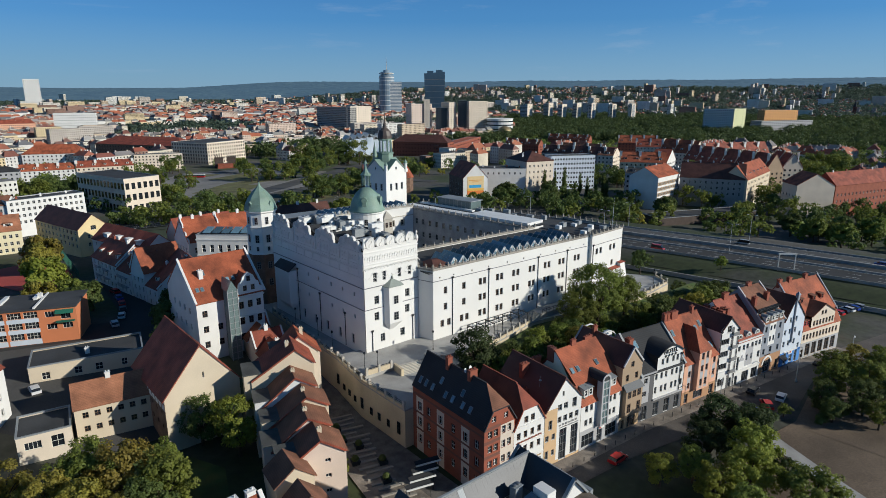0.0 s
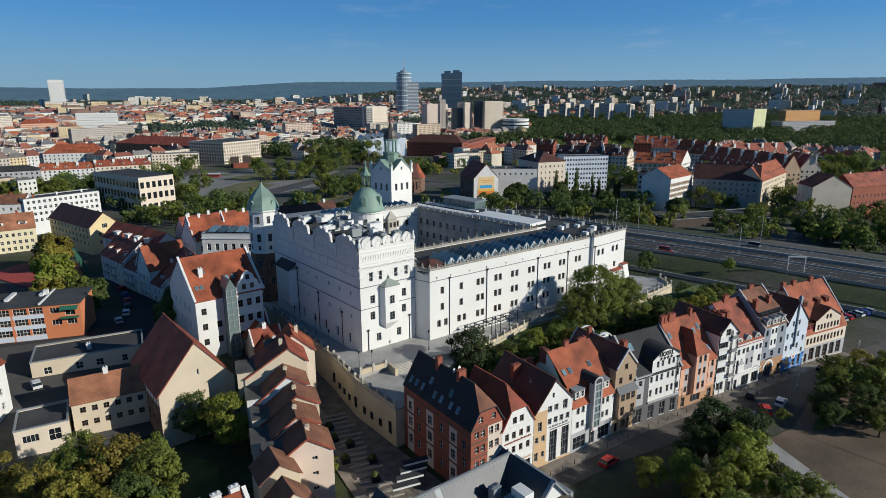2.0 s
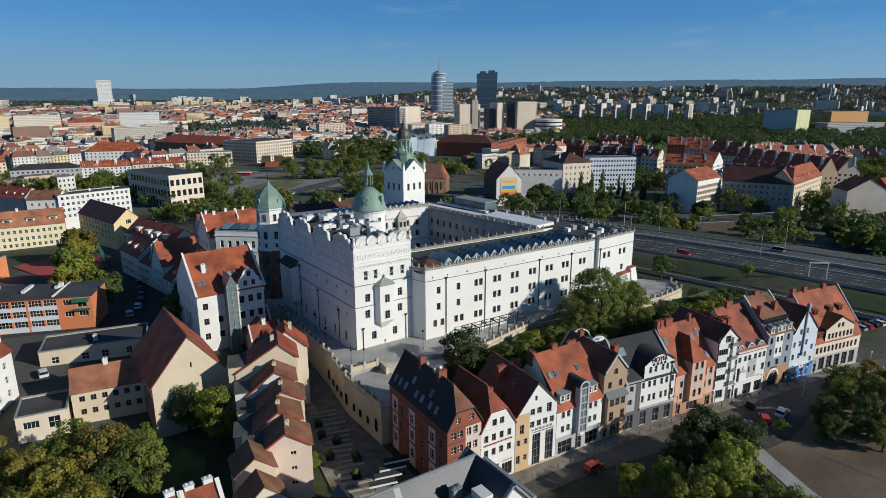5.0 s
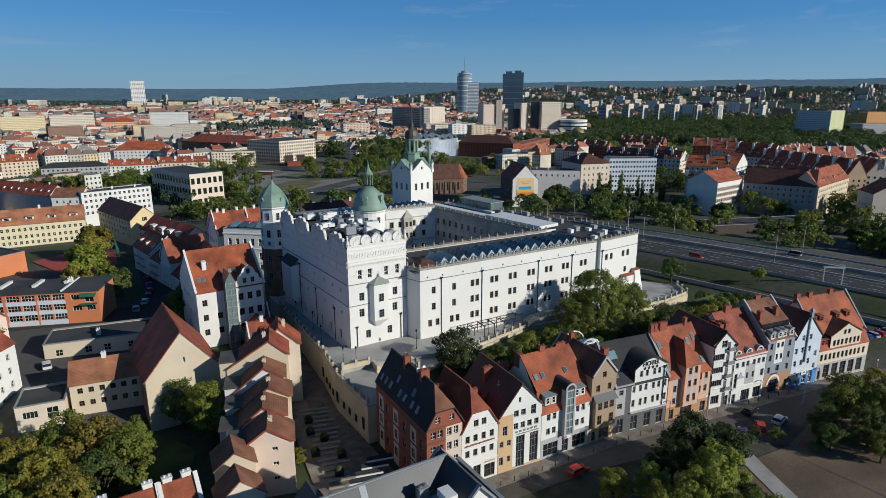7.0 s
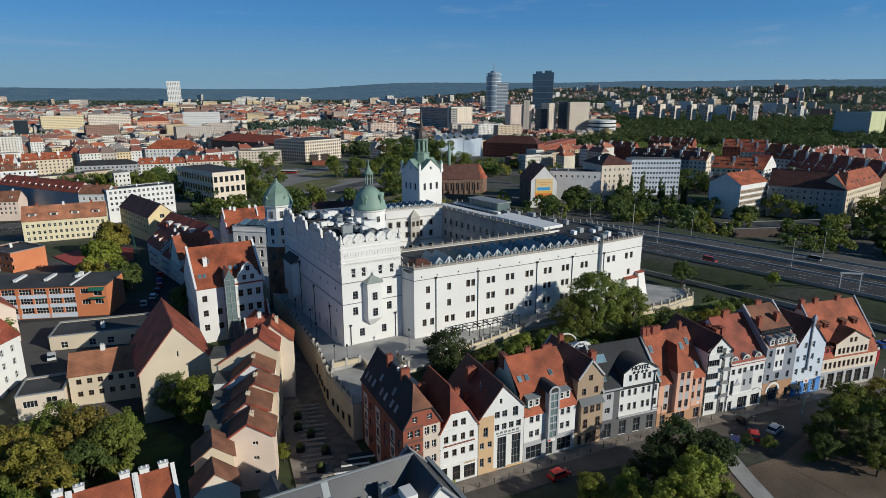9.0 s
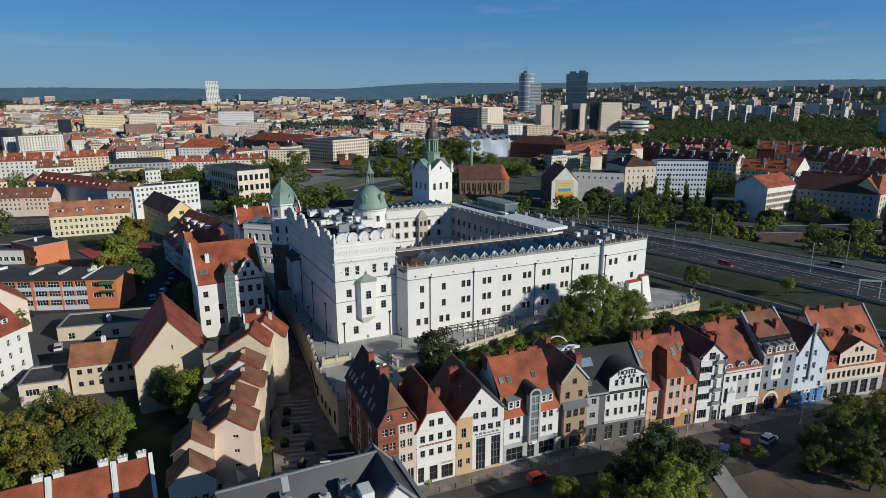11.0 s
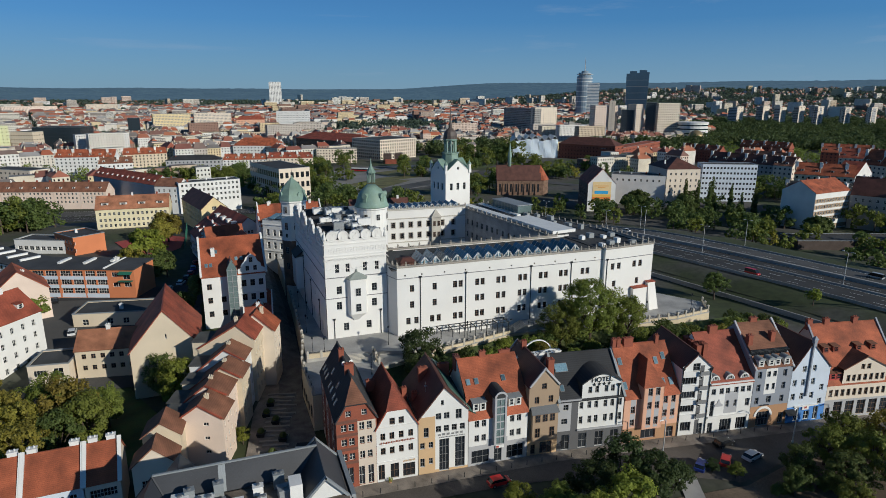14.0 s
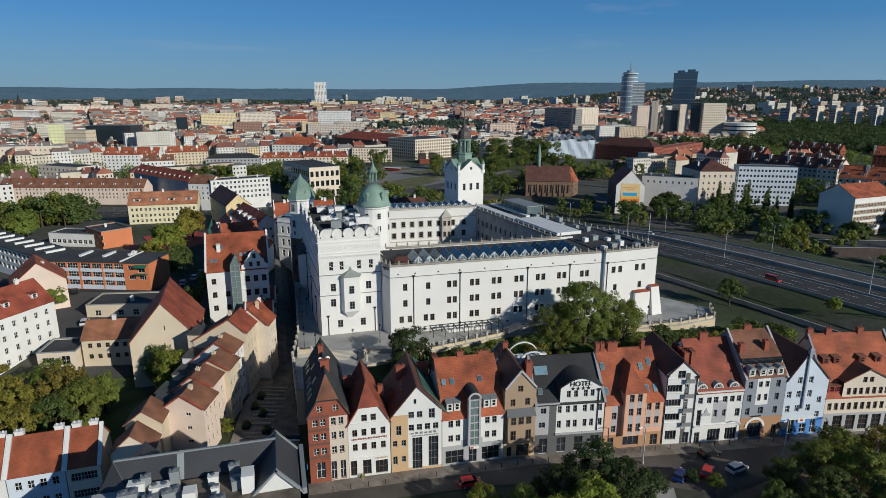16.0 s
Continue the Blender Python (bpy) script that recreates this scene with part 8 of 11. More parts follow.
def vent_bank(parent, x, y0, y1, z):
    c = Mesh()
    c.box(x, y0, z, x + 0.8, y1, z + 0.55)
    c.box(x - 0.1, y0 - 0.1, z + 0.55, x + 0.9, y1 + 0.1, z + 0.65)
    put(parent, "roof_vent_bank", c, [METALWHITE])


def school():
    P_OR = plaster("orange_render", (0.60, 0.21, 0.09))
    L = 31.8
    ob = thing("school_building", along((-11.5, 178.5), (18.2, 167.2), 7.0), "orange and white school block with dark flat roof and awning", "school")
    wins, zones = [], []
    for x0, w in ((0.6, 8.0), (9.2, 7.2), (16.8, 6.8)):
        for z in (0.9, 3.6, 6.3):
            wins += [(x0 + w * 0.25, z, w * 0.44, 1.65, 4, 2), (x0 + w * 0.76, z, w * 0.44, 1.65, 4, 2)]
        zones += [(x0, x0 + w, 2.55, 3.6, 1), (x0, x0 + w, 5.25, 6.3, 1), (x0, x0 + w, -0.4, 0.9, 1)]
    wins += [(26.0, 6.2, 2.0, 1.4, 3, 1), (26.2, 3.0, 2.2, 1.4, 3, 1), (29.6, 3.0, 2.2, 1.4, 3, 1), (29.4, 5.4, 2.2, 2.0, 2, 1)]
    facade(ob, Matrix(), [(0, 8.5), (L, 8.5)], wins, [P_OR, P_ICE], zones, foot=-6)
    facade(ob, pose(L, 0, 0, 0, 0, 90), [(0, 8.5), (12, 8.5)], [], [P_OR], foot=-6)
    facade(ob, pose(0, 12, 0, 0, 0, -90), [(0, 8.5), (12, 8.5)], [], [P_OR], foot=-6)
    facade(ob, pose(L, 12, 0, 0, 0, 180), [(0, 8.5), (L, 8.5)], grid_windows(1, L - 1, 9, (0.9, 3.6, 6.1), 2.2, 1.6, 3, 1), [P_OR], foot=-6)
    r = Mesh()
    r.slab([(-0.3, -0.3, 8.7), (L + 0.3, -0.3, 8.7), (L + 0.3, 12.3, 8.9), (-0.3, 12.3, 8.9)], 0.35)
    put(ob, "roof", r, [BITUMEN], "dark flat roof")
    q = Mesh()
    q.box(22.8, -0.35, 8.72, 23.2, 12.3, 9.15)
    put(ob, "roof_upstand", q, [METALWHITE])
    for x in (6, 14):
        vent_bank(ob, x, 4.5, 10.5, 8.8)
    vent_bank(ob, 21.0, 7.0, 11.0, 8.8)
    chimney(ob, 22.2, 8.5, 9.0, 1.0, 1.0, 0.9, P_WHITE)
    bal = Mesh()
    bal.box(27.4, -1.2, 4.9, 31.4, 0, 5.1)
    bal.slab([(27.4, -1.3, 7.2), (31.4, -1.3, 7.2), (31.4, 0, 7.9), (27.4, 0, 7.9)], 0.06)
    put(ob, "balcony_awning", bal, [mat("green_cloth", (0.02, 0.14, 0.09), 0.8)], "green awning over a balcony")
    # second wing, turned away, pale with rows of windows
    K = 74.0
    wb = thing("school_wing", along((-60.5, 234.5), (-11.9, 178.9), 7.0), "pale school wing with dark flat roof and white vents", "school")
    facade(wb, Matrix(), [(0, 8.3), (K, 8.3)], grid_windows(1, K - 1, 22, (0.9, 3.6, 6.0), 2.4, 1.6, 3, 1), [P_WHITE], foot=-6)
    facade(wb, pose(K, 0, 0, 0, 0, 90), [(0, 8.3), (11, 8.3)], [], [P_WHITE], foot=-6)
    facade(wb, pose(0, 11, 0, 0, 0, -90), [(0, 8.3), (11, 8.3)], [], [P_WHITE], foot=-6)
    facade(wb, pose(K, 11, 0, 0, 0, 180), [(0, 8.3), (K, 8.3)], [], [P_WHITE], foot=-6)
    r = Mesh()
    r.slab([(-0.3, -0.4, 8.55), (K - 0.5, -0.4, 8.55), (K - 0.5, 11.3, 8.6), (-0.3, 11.3, 8.6)], 0.35)
    put(wb, "roof", r, [BITUMEN], "dark flat roof")
    for k in range(9):
        vent_bank(wb, 4 + k * 7.4, 3.2, 9.2, 8.6)


school()
P_ORB = plaster("orange_render_b", (0.60, 0.21, 0.09))
gy_ = block("gymnasium", along((-12.0, 238.6), (-2.0, 245.6), 4.4), 12.2, 16.0, 7.4, P_ORB, BITUMEN, "orange cube-shaped gymnasium with dark flat roof", "flat", 0, left=grid_windows(1, 17.5, 6, (1.6, 4.4), 2.2, 1.4, 3, 1), chimneys=1, category="building")
block("school_annex", along((-36.0, 254.0), (-16.4, 245.0), 4.0), 21.6, 10, 5.6, P_WHITE, BITUMEN, "low white school wing with dark flat roof", "flat", 0, grid_windows(1, 20.6, 8, (1.4,), 1.8, 1.6), chimneys=0, category="building")
fence = thing("court_fence", pose(28.0, 251, 3.7, 2.2), "tall green mesh fence round the sports court", "fence")
for k in range(13):
    b = Mesh()
    b.tube((0.2 - k * 0.05, -16 + k * 3.2, 0), (0.2 - k * 0.05, -16 + k * 3.2, 4.4), 0.06, 0.06, 5)
    put(fence, "post", b, [mat("green_fence_paint", (0.03, 0.13, 0.09), 0.6)])
    if k < 12:
        b = Mesh()
        for z in (0.3, 1.3, 2.3, 3.3, 4.3):
            b.tube((0.2 - k * 0.05, -16 + k * 3.2, z), (0.15 - k * 0.05, -12.8 + k * 3.2, z), 0.05, 0.05, 4)
        for q in range(6):
            b.tube((0.18 - k * 0.05, -16 + k * 3.2 + q * 0.53, 0.1), (0.18 - k * 0.05, -16 + k * 3.2 + q * 0.53, 4.3), 0.035, 0.035, 4)
        put(fence, "mesh_panel", b, [mat("green_fence_paint", (0.03, 0.13, 0.09), 0.6)])


def gothic_house():
    ob = thing("old_town_hall_house", pose(38.3, 136.8, 5.0, 0, 0, 2), "white house with steep orange roof, scrolled gable and glass lift", "house")
    w, d, h, rh = 16.2, 20.0, 14.8, 8.2
    wins = [(1.8, 11.0, 1.2, 1.6), (1.8, 7.2, 1.2, 1.6), (1.8, 3.4, 1.2, 1.6), (5.2, 7.2, 1.2, 1.6), (5.2, 3.4, 1.2, 1.6)] + [(x, z, 1.2, 1.8) for x in (10.6, 12.8, 15.0) for z in (3.0, 7.0, 11.0)]
    facade(ob, Matrix(), [(0, h), (w, h)], wins, [P_WHITE], foot=-5, frame_mat=WOODB)
    ps = [(0, h), (d / 2, h + rh), (d, h)]
    facade(ob, pose(w, 0, 0, 0, 0, 90), ps, [], [P_WHITE], foot=-5)
    facade(ob, pose(0, d, 0, 0, 0, -90), ps, grid_windows(3, 17, 4, (3, 7, 11), 1.0, 1.5), [P_WHITE], foot=-5)
    facade(ob, pose(w, d, 0, 0, 0, 180), [(0, h), (w, h)], [], [P_WHITE], foot=-5)
    roof_side(ob, -0.1, w + 0.1, h, h + rh, d, TILE, label="steep orange tiled roof")
    # scrolled gable
    g = Mesh()
    prof = [(9.2, h - 1), (16.2, h - 1), (16.2, h + 1.0), (15.4, h + 1.4), (15.2, h + 2.4), (14.5, h + 3.0), (14.0, h + 4.2), (12.7, h + 5.2), (11.4, h + 4.2), (10.9, h + 3.0), (10.2, h + 2.4), (10.0, h + 1.4), (9.2, h + 1.0)]
    g.solid([(x, 0.35, z) for x, z in prof], [(x, -0.1, z) for x, z in prof])
    gb = put(ob, "scrolled_gable", g, [P_WHITE])
    for x, z in ((11.7, h + 0.6), (13.7, h + 0.6), (12.7, h + 2.9)):
        window(gb, pose(x, -0.16, z), 0.9, 1.3, WOODB, 2, 2)
    rr2 = Mesh()
    for xa in (9.2, 16.2):
        rr2.slab([(xa, 0.2, h + 0.8), (12.7, 0.2, h + 4.4), (12.7, 6.0, h + 4.4), (xa, 1.4, h + 0.8)], 0.15)
    put(ob, "gable_roof", rr2, [TILE])
    c = Mesh()
    c.box(9.0, -0.25, h - 1.1, 16.4, 0.1, h - 0.8)
    c.box(9.0, -0.25, 8.9, 16.4, 0.1, 9.15)
    put(ob, "cornice", c, [P_WHITE])
    # glass lift shaft
    l = Mesh()
    l.box(6.4, -2.6, -1, 8.8, -0.1, h + 2.2)
    l.solid([(6.4, -2.6, h + 2.2), (8.8, -2.6, h + 2.2), (8.8, 1.0, h + 2.2), (6.4, 1.0, h + 2.2)], [(7.55, -2.6, h + 4.4), (7.65, -2.6, h + 4.4), (7.65, 3.0, h + 4.4), (7.55, 3.0, h + 4.4)])
    sh = put(ob, "lift_shaft", l, [GLASSGREEN], "glazed lift shaft")
    f = Mesh()
    for x in (6.35, 7.55, 8.7):
        f.box(x, -2.7, -1, x + 0.14, -2.56, h + 2.2)
    for k in range(12):
        f.box(6.35, -2.68, k * 1.5, 8.84, -2.58, k * 1.5 + 0.1)
    put(sh, "steel_frame", f, [ZINC])
    b = Mesh()
    for x in (-0.3, w + 0.1):
        b.slab([(x, -0.5, h + 0.1), (x + 0.5, -0.5, h + 0.1), (x + 0.5, d / 2, h + rh + 0.5), (x, d / 2, h + rh + 0.5)], 0.4)
    put(ob, "verge", b, [P_WHITE])
    a = math.degrees(math.atan2(rh, d / 2))
    for x, y in ((1.5, 2.2), (2.6, 2.2), (9.2, 3.4), (10.6, 3.4), (12.0, 3.4), (4.2, 5.6)):
        skylight(ob, pose(x, y, h + y * rh / (d / 2) + 0.03, a, 0, 0), 0.8, 1.2)
    chimney(ob, 3.4, 5.4, h + 5.2, 1.0, 1.0, 0.8, P_WHITE)


gothic_house()
for k in range(5):
    c = Vector((49.3, 149.0)) + (Vector((47.6, 122.5)) - Vector((49.3, 149.0))) * k / 5
    sm = block("small_town_house", pose(c.x - 0.3, c.y - 5.0, 3.6 - k * 0.4, 0, 0, -4), 7.2, 5.4, 6.0 + (k % 2) * 0.6, P_CREAM if k % 2 else P_BEIGE, TILE if k % 3 else TILERED, "small house with orange roof by the side street", "gable_x" if k in (1, 3) else "gable_y", 3.2, grid_windows(0.5, 6.5, 3, (3.4,), 0.8, 1.2), grid_windows(0.4, 5.0, 2, (0.8, 3.6), 0.8, 1.3), chimneys=1, group="small houses", seed=k, over=0.2)

    h = 6.0 + (k % 2) * 0.6
    b = Mesh()
    if k in (1, 3):
        for x in (0.0, 7.2):
            b.slab([(x - 0.18, -0.4, h + 0.1), (x + 0.18, -0.4, h + 0.1), (x + 0.18, 2.7, h + 3.5), (x - 0.18, 2.7, h + 3.5)], 0.3)
    else:
        for x in (-0.3, 7.5):
            b.slab([(x, -0.35, h), (3.6, -0.35, h + 3.5), (3.6, 0.05, h + 3.5), (x, 0.05, h)], 0.3)
    put(sm, "gable_coping", b, [P_WHITE])
    dormer(sm, pose(3.6, 0.5, h + 0.4) if k in (1, 3) else pose(6.3, 3.0, h + 0.5, 0, 0, 90), 1.4, 1.4, 1.6, roof=TILERED)

# ---- trees ----
def leaf_cloud(name, centres, radii, per, size, seed, mats, squash=0.8, core=None):
    """Many small leaf plates scattered through clumps round the given centres."""
    g = np.random.default_rng(seed)
    pts, nrm = [], []
    for c, r in zip(centres, radii):
        n = int(per * r * r)
        d = g.normal(size=(n, 3))
        d /= np.linalg.norm(d, axis=1)[:, None]
        rad = r * g.uniform(0.25, 1.0, n) ** 0.45
        p = np.array(c) + d * rad[:, None] * np.array([1, 1, squash])
        pts.append(p)
        out = np.zeros((n, 3)) if core is None else p - np.array(core)
        out /= np.maximum(np.linalg.norm(out, axis=1), 0.1)[:, None]
        nrm.append(d * 0.5 + out * 0.5 + g.normal(size=(n, 3)) * 0.42 + np.array([0, 0, 0.3]))
    p, d = np.concatenate(pts), np.concatenate(nrm)
    d /= np.linalg.norm(d, axis=1)[:, None]
    a = np.cross(d, g.normal(size=d.shape))
    a /= np.linalg.norm(a, axis=1)[:, None]
    b = np.cross(d, a)
    s = size * g.uniform(0.6, 1.35, len(p))[:, None]
    quad = np.stack([p - a * s * 0.5, p + b * s * 0.36, p + a * s * 0.5, p - b * s * 0.36], 1).reshape(-1, 3)
    n = len(p)
    me = bpy.data.meshes.new(name)
    me.vertices.add(4 * n)
    me.vertices.foreach_set("co", quad.ravel())
    me.loops.add(4 * n)
    me.loops.foreach_set("vertex_index", np.arange(4 * n, dtype=np.int32))
    me.polygons.add(n)
    me.polygons.foreach_set("loop_start", np.arange(0, 4 * n, 4, dtype=np.int32))
    me.update(calc_edges=True)
    for m in mats:
        me.materials.append(m)
    return me


TREES = {}


def tree_mesh(kind, seed, leaf):
    """Trunk with limbs, and crown, for a tree of about unit shape in metres: broad 10 m, tall 14 m, bush 3 m; far ones have larger leaf plates."""
    key = (kind, seed, leaf.name)
    if key in TREES:
        return TREES[key]
    g = random.Random(seed * 7 + len(kind))
    t = Mesh()
    cs, rs = [], []
    if kind in ("broad", "far", "big"):
        t.tube((0, 0, -0.8), (0.1, 0.05, 2.6), 0.34, 0.24, 8)
        for k in range(9):
            a = k * 2.4 + g.uniform(-0.3, 0.3)
            hz, rr_ = g.uniform(4.2, 8.4), g.uniform(1.6, 3.6)
            end = Vector((rr_ * math.cos(a), rr_ * math.sin(a), hz))
            mid = Vector((end.x * 0.4, end.y * 0.4, 2.6 + (hz - 2.6) * 0.5))
            t.tube((0.1, 0.05, 2.2 + g.uniform(0, 0.6)), mid, 0.17, 0.1, 5)
            t.tube(mid, end, 0.1, 0.03, 5)
        for k in range({"broad": 85, "far": 38, "big": 150}[kind]):
            a, u = g.uniform(0, 6.283), g.uniform(0, 1)
            z = 3.2 + 6.0 * u
            prof = 3.9 * (1 - ((u - 0.38) / 0.68) ** 2) ** 0.5 if abs(u - 0.38) < 0.68 else 0.4
            q = prof * g.uniform(0.3, 1.0) ** 0.6 * (1 + 0.25 * math.sin(3 * a + seed))
            cs.append((q * math.cos(a), q * math.sin(a), z))
            rs.append(g.uniform(0.85, 1.6) * {"broad": 0.66, "far": 1.0, "big": 0.52}[kind])
    elif kind == "tall":
        t.tube((0, 0, -0.8), (0, 0, 10), 0.3, 0.08, 7)
        for k in range(20):
            u = k / 19
            a = g.uniform(0, 6.283)
            q = g.uniform(0, 0.8) * (1 - abs(u - 0.4))
            cs.append((q * math.cos(a), q * math.sin(a), 2 + 12 * u))
            rs.append((1.5 - 1.0 * u) * g.uniform(0.75, 1.1) + 0.15)
    else:
        t.tube((0, 0, -0.5), (0, 0, 1.2), 0.1, 0.05, 5)
        for k in range(12):
            a, q = g.uniform(0, 6.283), g.uniform(0, 1.5)
            cs.append((q * math.cos(a), q * math.sin(a), g.uniform(0.6, 2.4) * (1 - q * 0.2)))
            rs.append(g.uniform(0.6, 1.1))
    per, size = {"broad": (135, 0.36), "big": (330, 0.2), "far": (60, 0.7), "tall": (150, 0.42), "bush": (300, 0.26)}[kind]
    TREES[key] = (t.data("trunk", [BARK]), leaf_cloud("crown", cs, rs, per, size, seed, [leaf], core=(0, 0, 4.5 if kind != "bush" else 0.8)))
    return TREES[key]


def grove(name, spots, leaf, label, seed):
    """Many trees that nobody could count: trunks and uneven crowns in one mesh each."""
    g = random.Random(seed)
    t, cs, rs = Mesh(), [], []
    for x, y, s in spots:
        z = G(x, y)
        t.tube((x, y, z - 0.6), (x, y, z + 4 * s), 0.3 * s, 0.15 * s, 5)
        for k in range(15):
            a, u = g.uniform(0, 6.283), g.uniform(0, 1)
            q = s * 3.9 * max(0.1, 1 - ((u - 0.38) / 0.68) ** 2) ** 0.5 * g.uniform(0.2, 1.0) ** 0.6
            cs.append((x + q * math.cos(a), y + q * math.sin(a), z + s * (1.5 + 6.6 * u)))
            rs.append(s * g.uniform(0.9, 1.7))
    ob = tagged(new(name, leaf_cloud(name, cs, rs, 10, 1.25, seed, [leaf])), label, "trees", kind="stuff")
    put(ob, "trunks", t, [BARK])
    return ob


TREE_RNG = random.Random(3)


def tree(x, y, s=1.0, kind="broad", leaf=None, z=None, tall=1.0, label=None, name="tree"):
    leaf = leaf or LEAF
    tr, cr = tree_mesh(kind, TREE_RNG.randint(1, 3), leaf)
    words = {"green_leaves": "green", "dark_green_leaves": "dark green", "deep_green_leaves": "deep green", "bright_green_leaves": "bright green", "turning_leaves": "yellowing"}[leaf.name]
    shape = {"broad": "broad leafy tree with an uneven crown", "big": "spreading tree with loose olive crown", "far": "leafy tree among the town houses", "tall": "tall slim poplar tree", "bush": "leafy bush on the bank"}[kind]
    ob = thing(name if kind != "bush" else "bush", pose(x, y, G(x, y) if z is None else z, 0, 0, TREE_RNG.uniform(0, 360)), label or f"{words} {shape}", "tree" if kind != "bush" else "bush", "trees" if kind != "bush" else "bushes")
    ob.scale = (s, s, s * tall)
    put(ob, "trunk", tr, None)
    put(ob, "crown", cr, None)
    return ob


# big trees before the castle
tree(128.5, 92.0, 1.9, "big", leaf=LEAF, z=4.5, tall=1.0, label="large spreading green tree before the castle front")
tree(120.5, 92.5, 1.35, "big", leaf=LEAF, z=4.5)
tree(137.5, 90.0, 1.45, "big", leaf=LEAF, z=4)
tree(84.4, 92.0, 1.2, "broad", leaf=LEAFDARK, z=3.2, tall=1.1, label="dense dark green tree below the castle terrace")
for x, y, s, lf in ((145, 84, 1.1, LEAFDEEP), (152, 84, 0.9, LEAF), (158, 80, 1.0, LEAFAUT), (164, 82, 1.0, LEAF), (170, 84, 1.15, LEAFDEEP), (177, 83, 1.1, LEAFDEEP), (149, 78, 0.8, LEAF), (183, 86, 0.8, LEAF), (218.8, 103.2, 0.55, LEAFLIME), (201, 126, 0.95, LEAFDEEP), (113, 86, 0.9, LEAFAUT), (118, 82, 0.8, LEAF)):
    tree(x, y, s, leaf=lf, z=G(x, y) + (2.5 if x < 165 else 0.8))
for i in range(26):
    f = i / 25
    x, y = 87 + 30 * f + TREE_RNG.uniform(-1, 1), 87 + 4 * f + TREE_RNG.uniform(-3.5, 4)
    tree(x, y, TREE_RNG.uniform(0.8, 1.5), "bush", TREE_RNG.choice((LEAF, LEAFLIME, LEAF, LEAFAUT, LEAFDEEP)), z=max(0.5, (y - 79) * 0.4))
for x, y, q, lf in ((90, 90, 0.55, LEAF), (96, 92.5, 0.6, LEAFDEEP), (101, 90, 0.7, LEAF), (106, 93, 0.65, LEAFLIME), (111, 91, 0.75, LEAF), (99, 86, 0.6, LEAFDEEP), (93, 86.5, 0.5, LEAFDEEP), (107, 87, 0.65, LEAF), (115, 90, 0.8, LEAFDEEP), (125, 86, 0.8, LEAF), (132, 85, 0.8, LEAFDEEP), (139, 84, 0.8, LEAF)):
    tree(x, y, q, leaf=lf, z=max(0.5, (y - 79) * 0.3))
for x, y, q, lf in ((177, 93, 0.7, LEAF), (168, 91, 0.75, LEAFDEEP), (160, 90, 0.7, LEAF), (181, 99, 0.65, LEAFDEEP), (172, 88, 0.7, LEAF), (186, 92, 0.6, LEAFLIME), (153, 90, 0.65, LEAFDEEP)):
    tree(x, y, q, leaf=lf, z=G(x, y) + 0.8)
tree(76.5, 84.2, 1.0, "bush", LEAFLIME, z=0.8)
# park trees at the near side of the street
for x, y, s, lf in ((86.5, 47.0, 0.55, LEAFLIME), (92, 44, 0.6, LEAF), (99, 45, 0.75, LEAFDARK), (105.5, 47, 0.9, LEAFDARK), (109, 42, 0.85, LEAFDARK), (101, 38.5, 0.9, LEAFLIME), (94, 36, 0.9, LEAFLIME), (103, 33, 0.5, LEAFDARK), (88, 38, 0.7, LEAFLIME), (116, 45, 0.45, LEAFDARK),
                    (138, 39.5, 0.7, LEAFDEEP), (146, 41, 0.85, LEAF), (153, 42.5, 0.9, LEAF), (160, 41, 0.85, LEAFAUT), (150, 35, 1.0, LEAF), (141, 33, 0.9, LEAFDEEP), (158, 34, 1.0, LEAF), (166, 37, 0.8, LEAF), (133, 36, 0.6, LEAFDEEP), (137, 29, 0.7, LEAF), (125, 46.2, 0.3, LEAFDARK), (127.6, 43.4, 0.34, LEAF), (147, 27, 1.0, LEAFDEEP), (82, 30, 0.9, LEAF), (96, 27, 0.9, LEAF), (168, 30, 0.9, LEAFDEEP)):
    tree(x, y, s * (1.25 if x < 120 else 1.02), leaf=lf, tall=0.95)
for i in range(7):
    tree(134 + TREE_RNG.uniform(-4, 8), 38.5 + TREE_RNG.uniform(-3, 3), TREE_RNG.uniform(0.6, 1.0), "bush", LEAFDEEP)
# garden trees of the lower town
for x, y, s, lf in ((13, 98, 0.95, LEAFAUT), (7, 92, 0.9, LEAFAUT), (18, 92, 0.9, LEAF), (0, 86, 0.9, LEAF), (10, 84, 0.85, LEAFAUT), (-7, 92, 0.8, LEAF), (3, 100, 0.8, LEAFAUT), (33.7, 102.2, 0.9, LEAFLIME), (29.4, 110.2, 0.8, LEAFDEEP), (-3, 78, 0.9, LEAF), (14, 88, 0.8, LEAFDEEP), (45.5, 84.5, 0.35, LEAFLIME), (-12, 84, 1, LEAFAUT), (20, 100, 0.7, LEAF), (9, 104, 0.9, LEAF), (-2, 108, 0.8, LEAFAUT), (6, 76, 0.9, LEAFLIME)):
    tree(x, y, s * (1.3 if s > 0.5 else 1), leaf=lf, tall=1.05)
for x, y, s, lf in ((16.5, 214.5, 1.35, LEAFLIME), (20, 182, 1.0, LEAFDEEP), (25, 190, 0.9, LEAFDEEP), (14, 198, 1.0, LEAFAUT), (22, 203, 0.8, LEAF), (37, 158, 0.9, LEAFDEEP), (33, 146, 0.7, LEAFDEEP), (-4, 156, 0.7, LEAF), (41, 170, 0.8, LEAFDEEP)):
    tree(x, y, s, "far", lf)

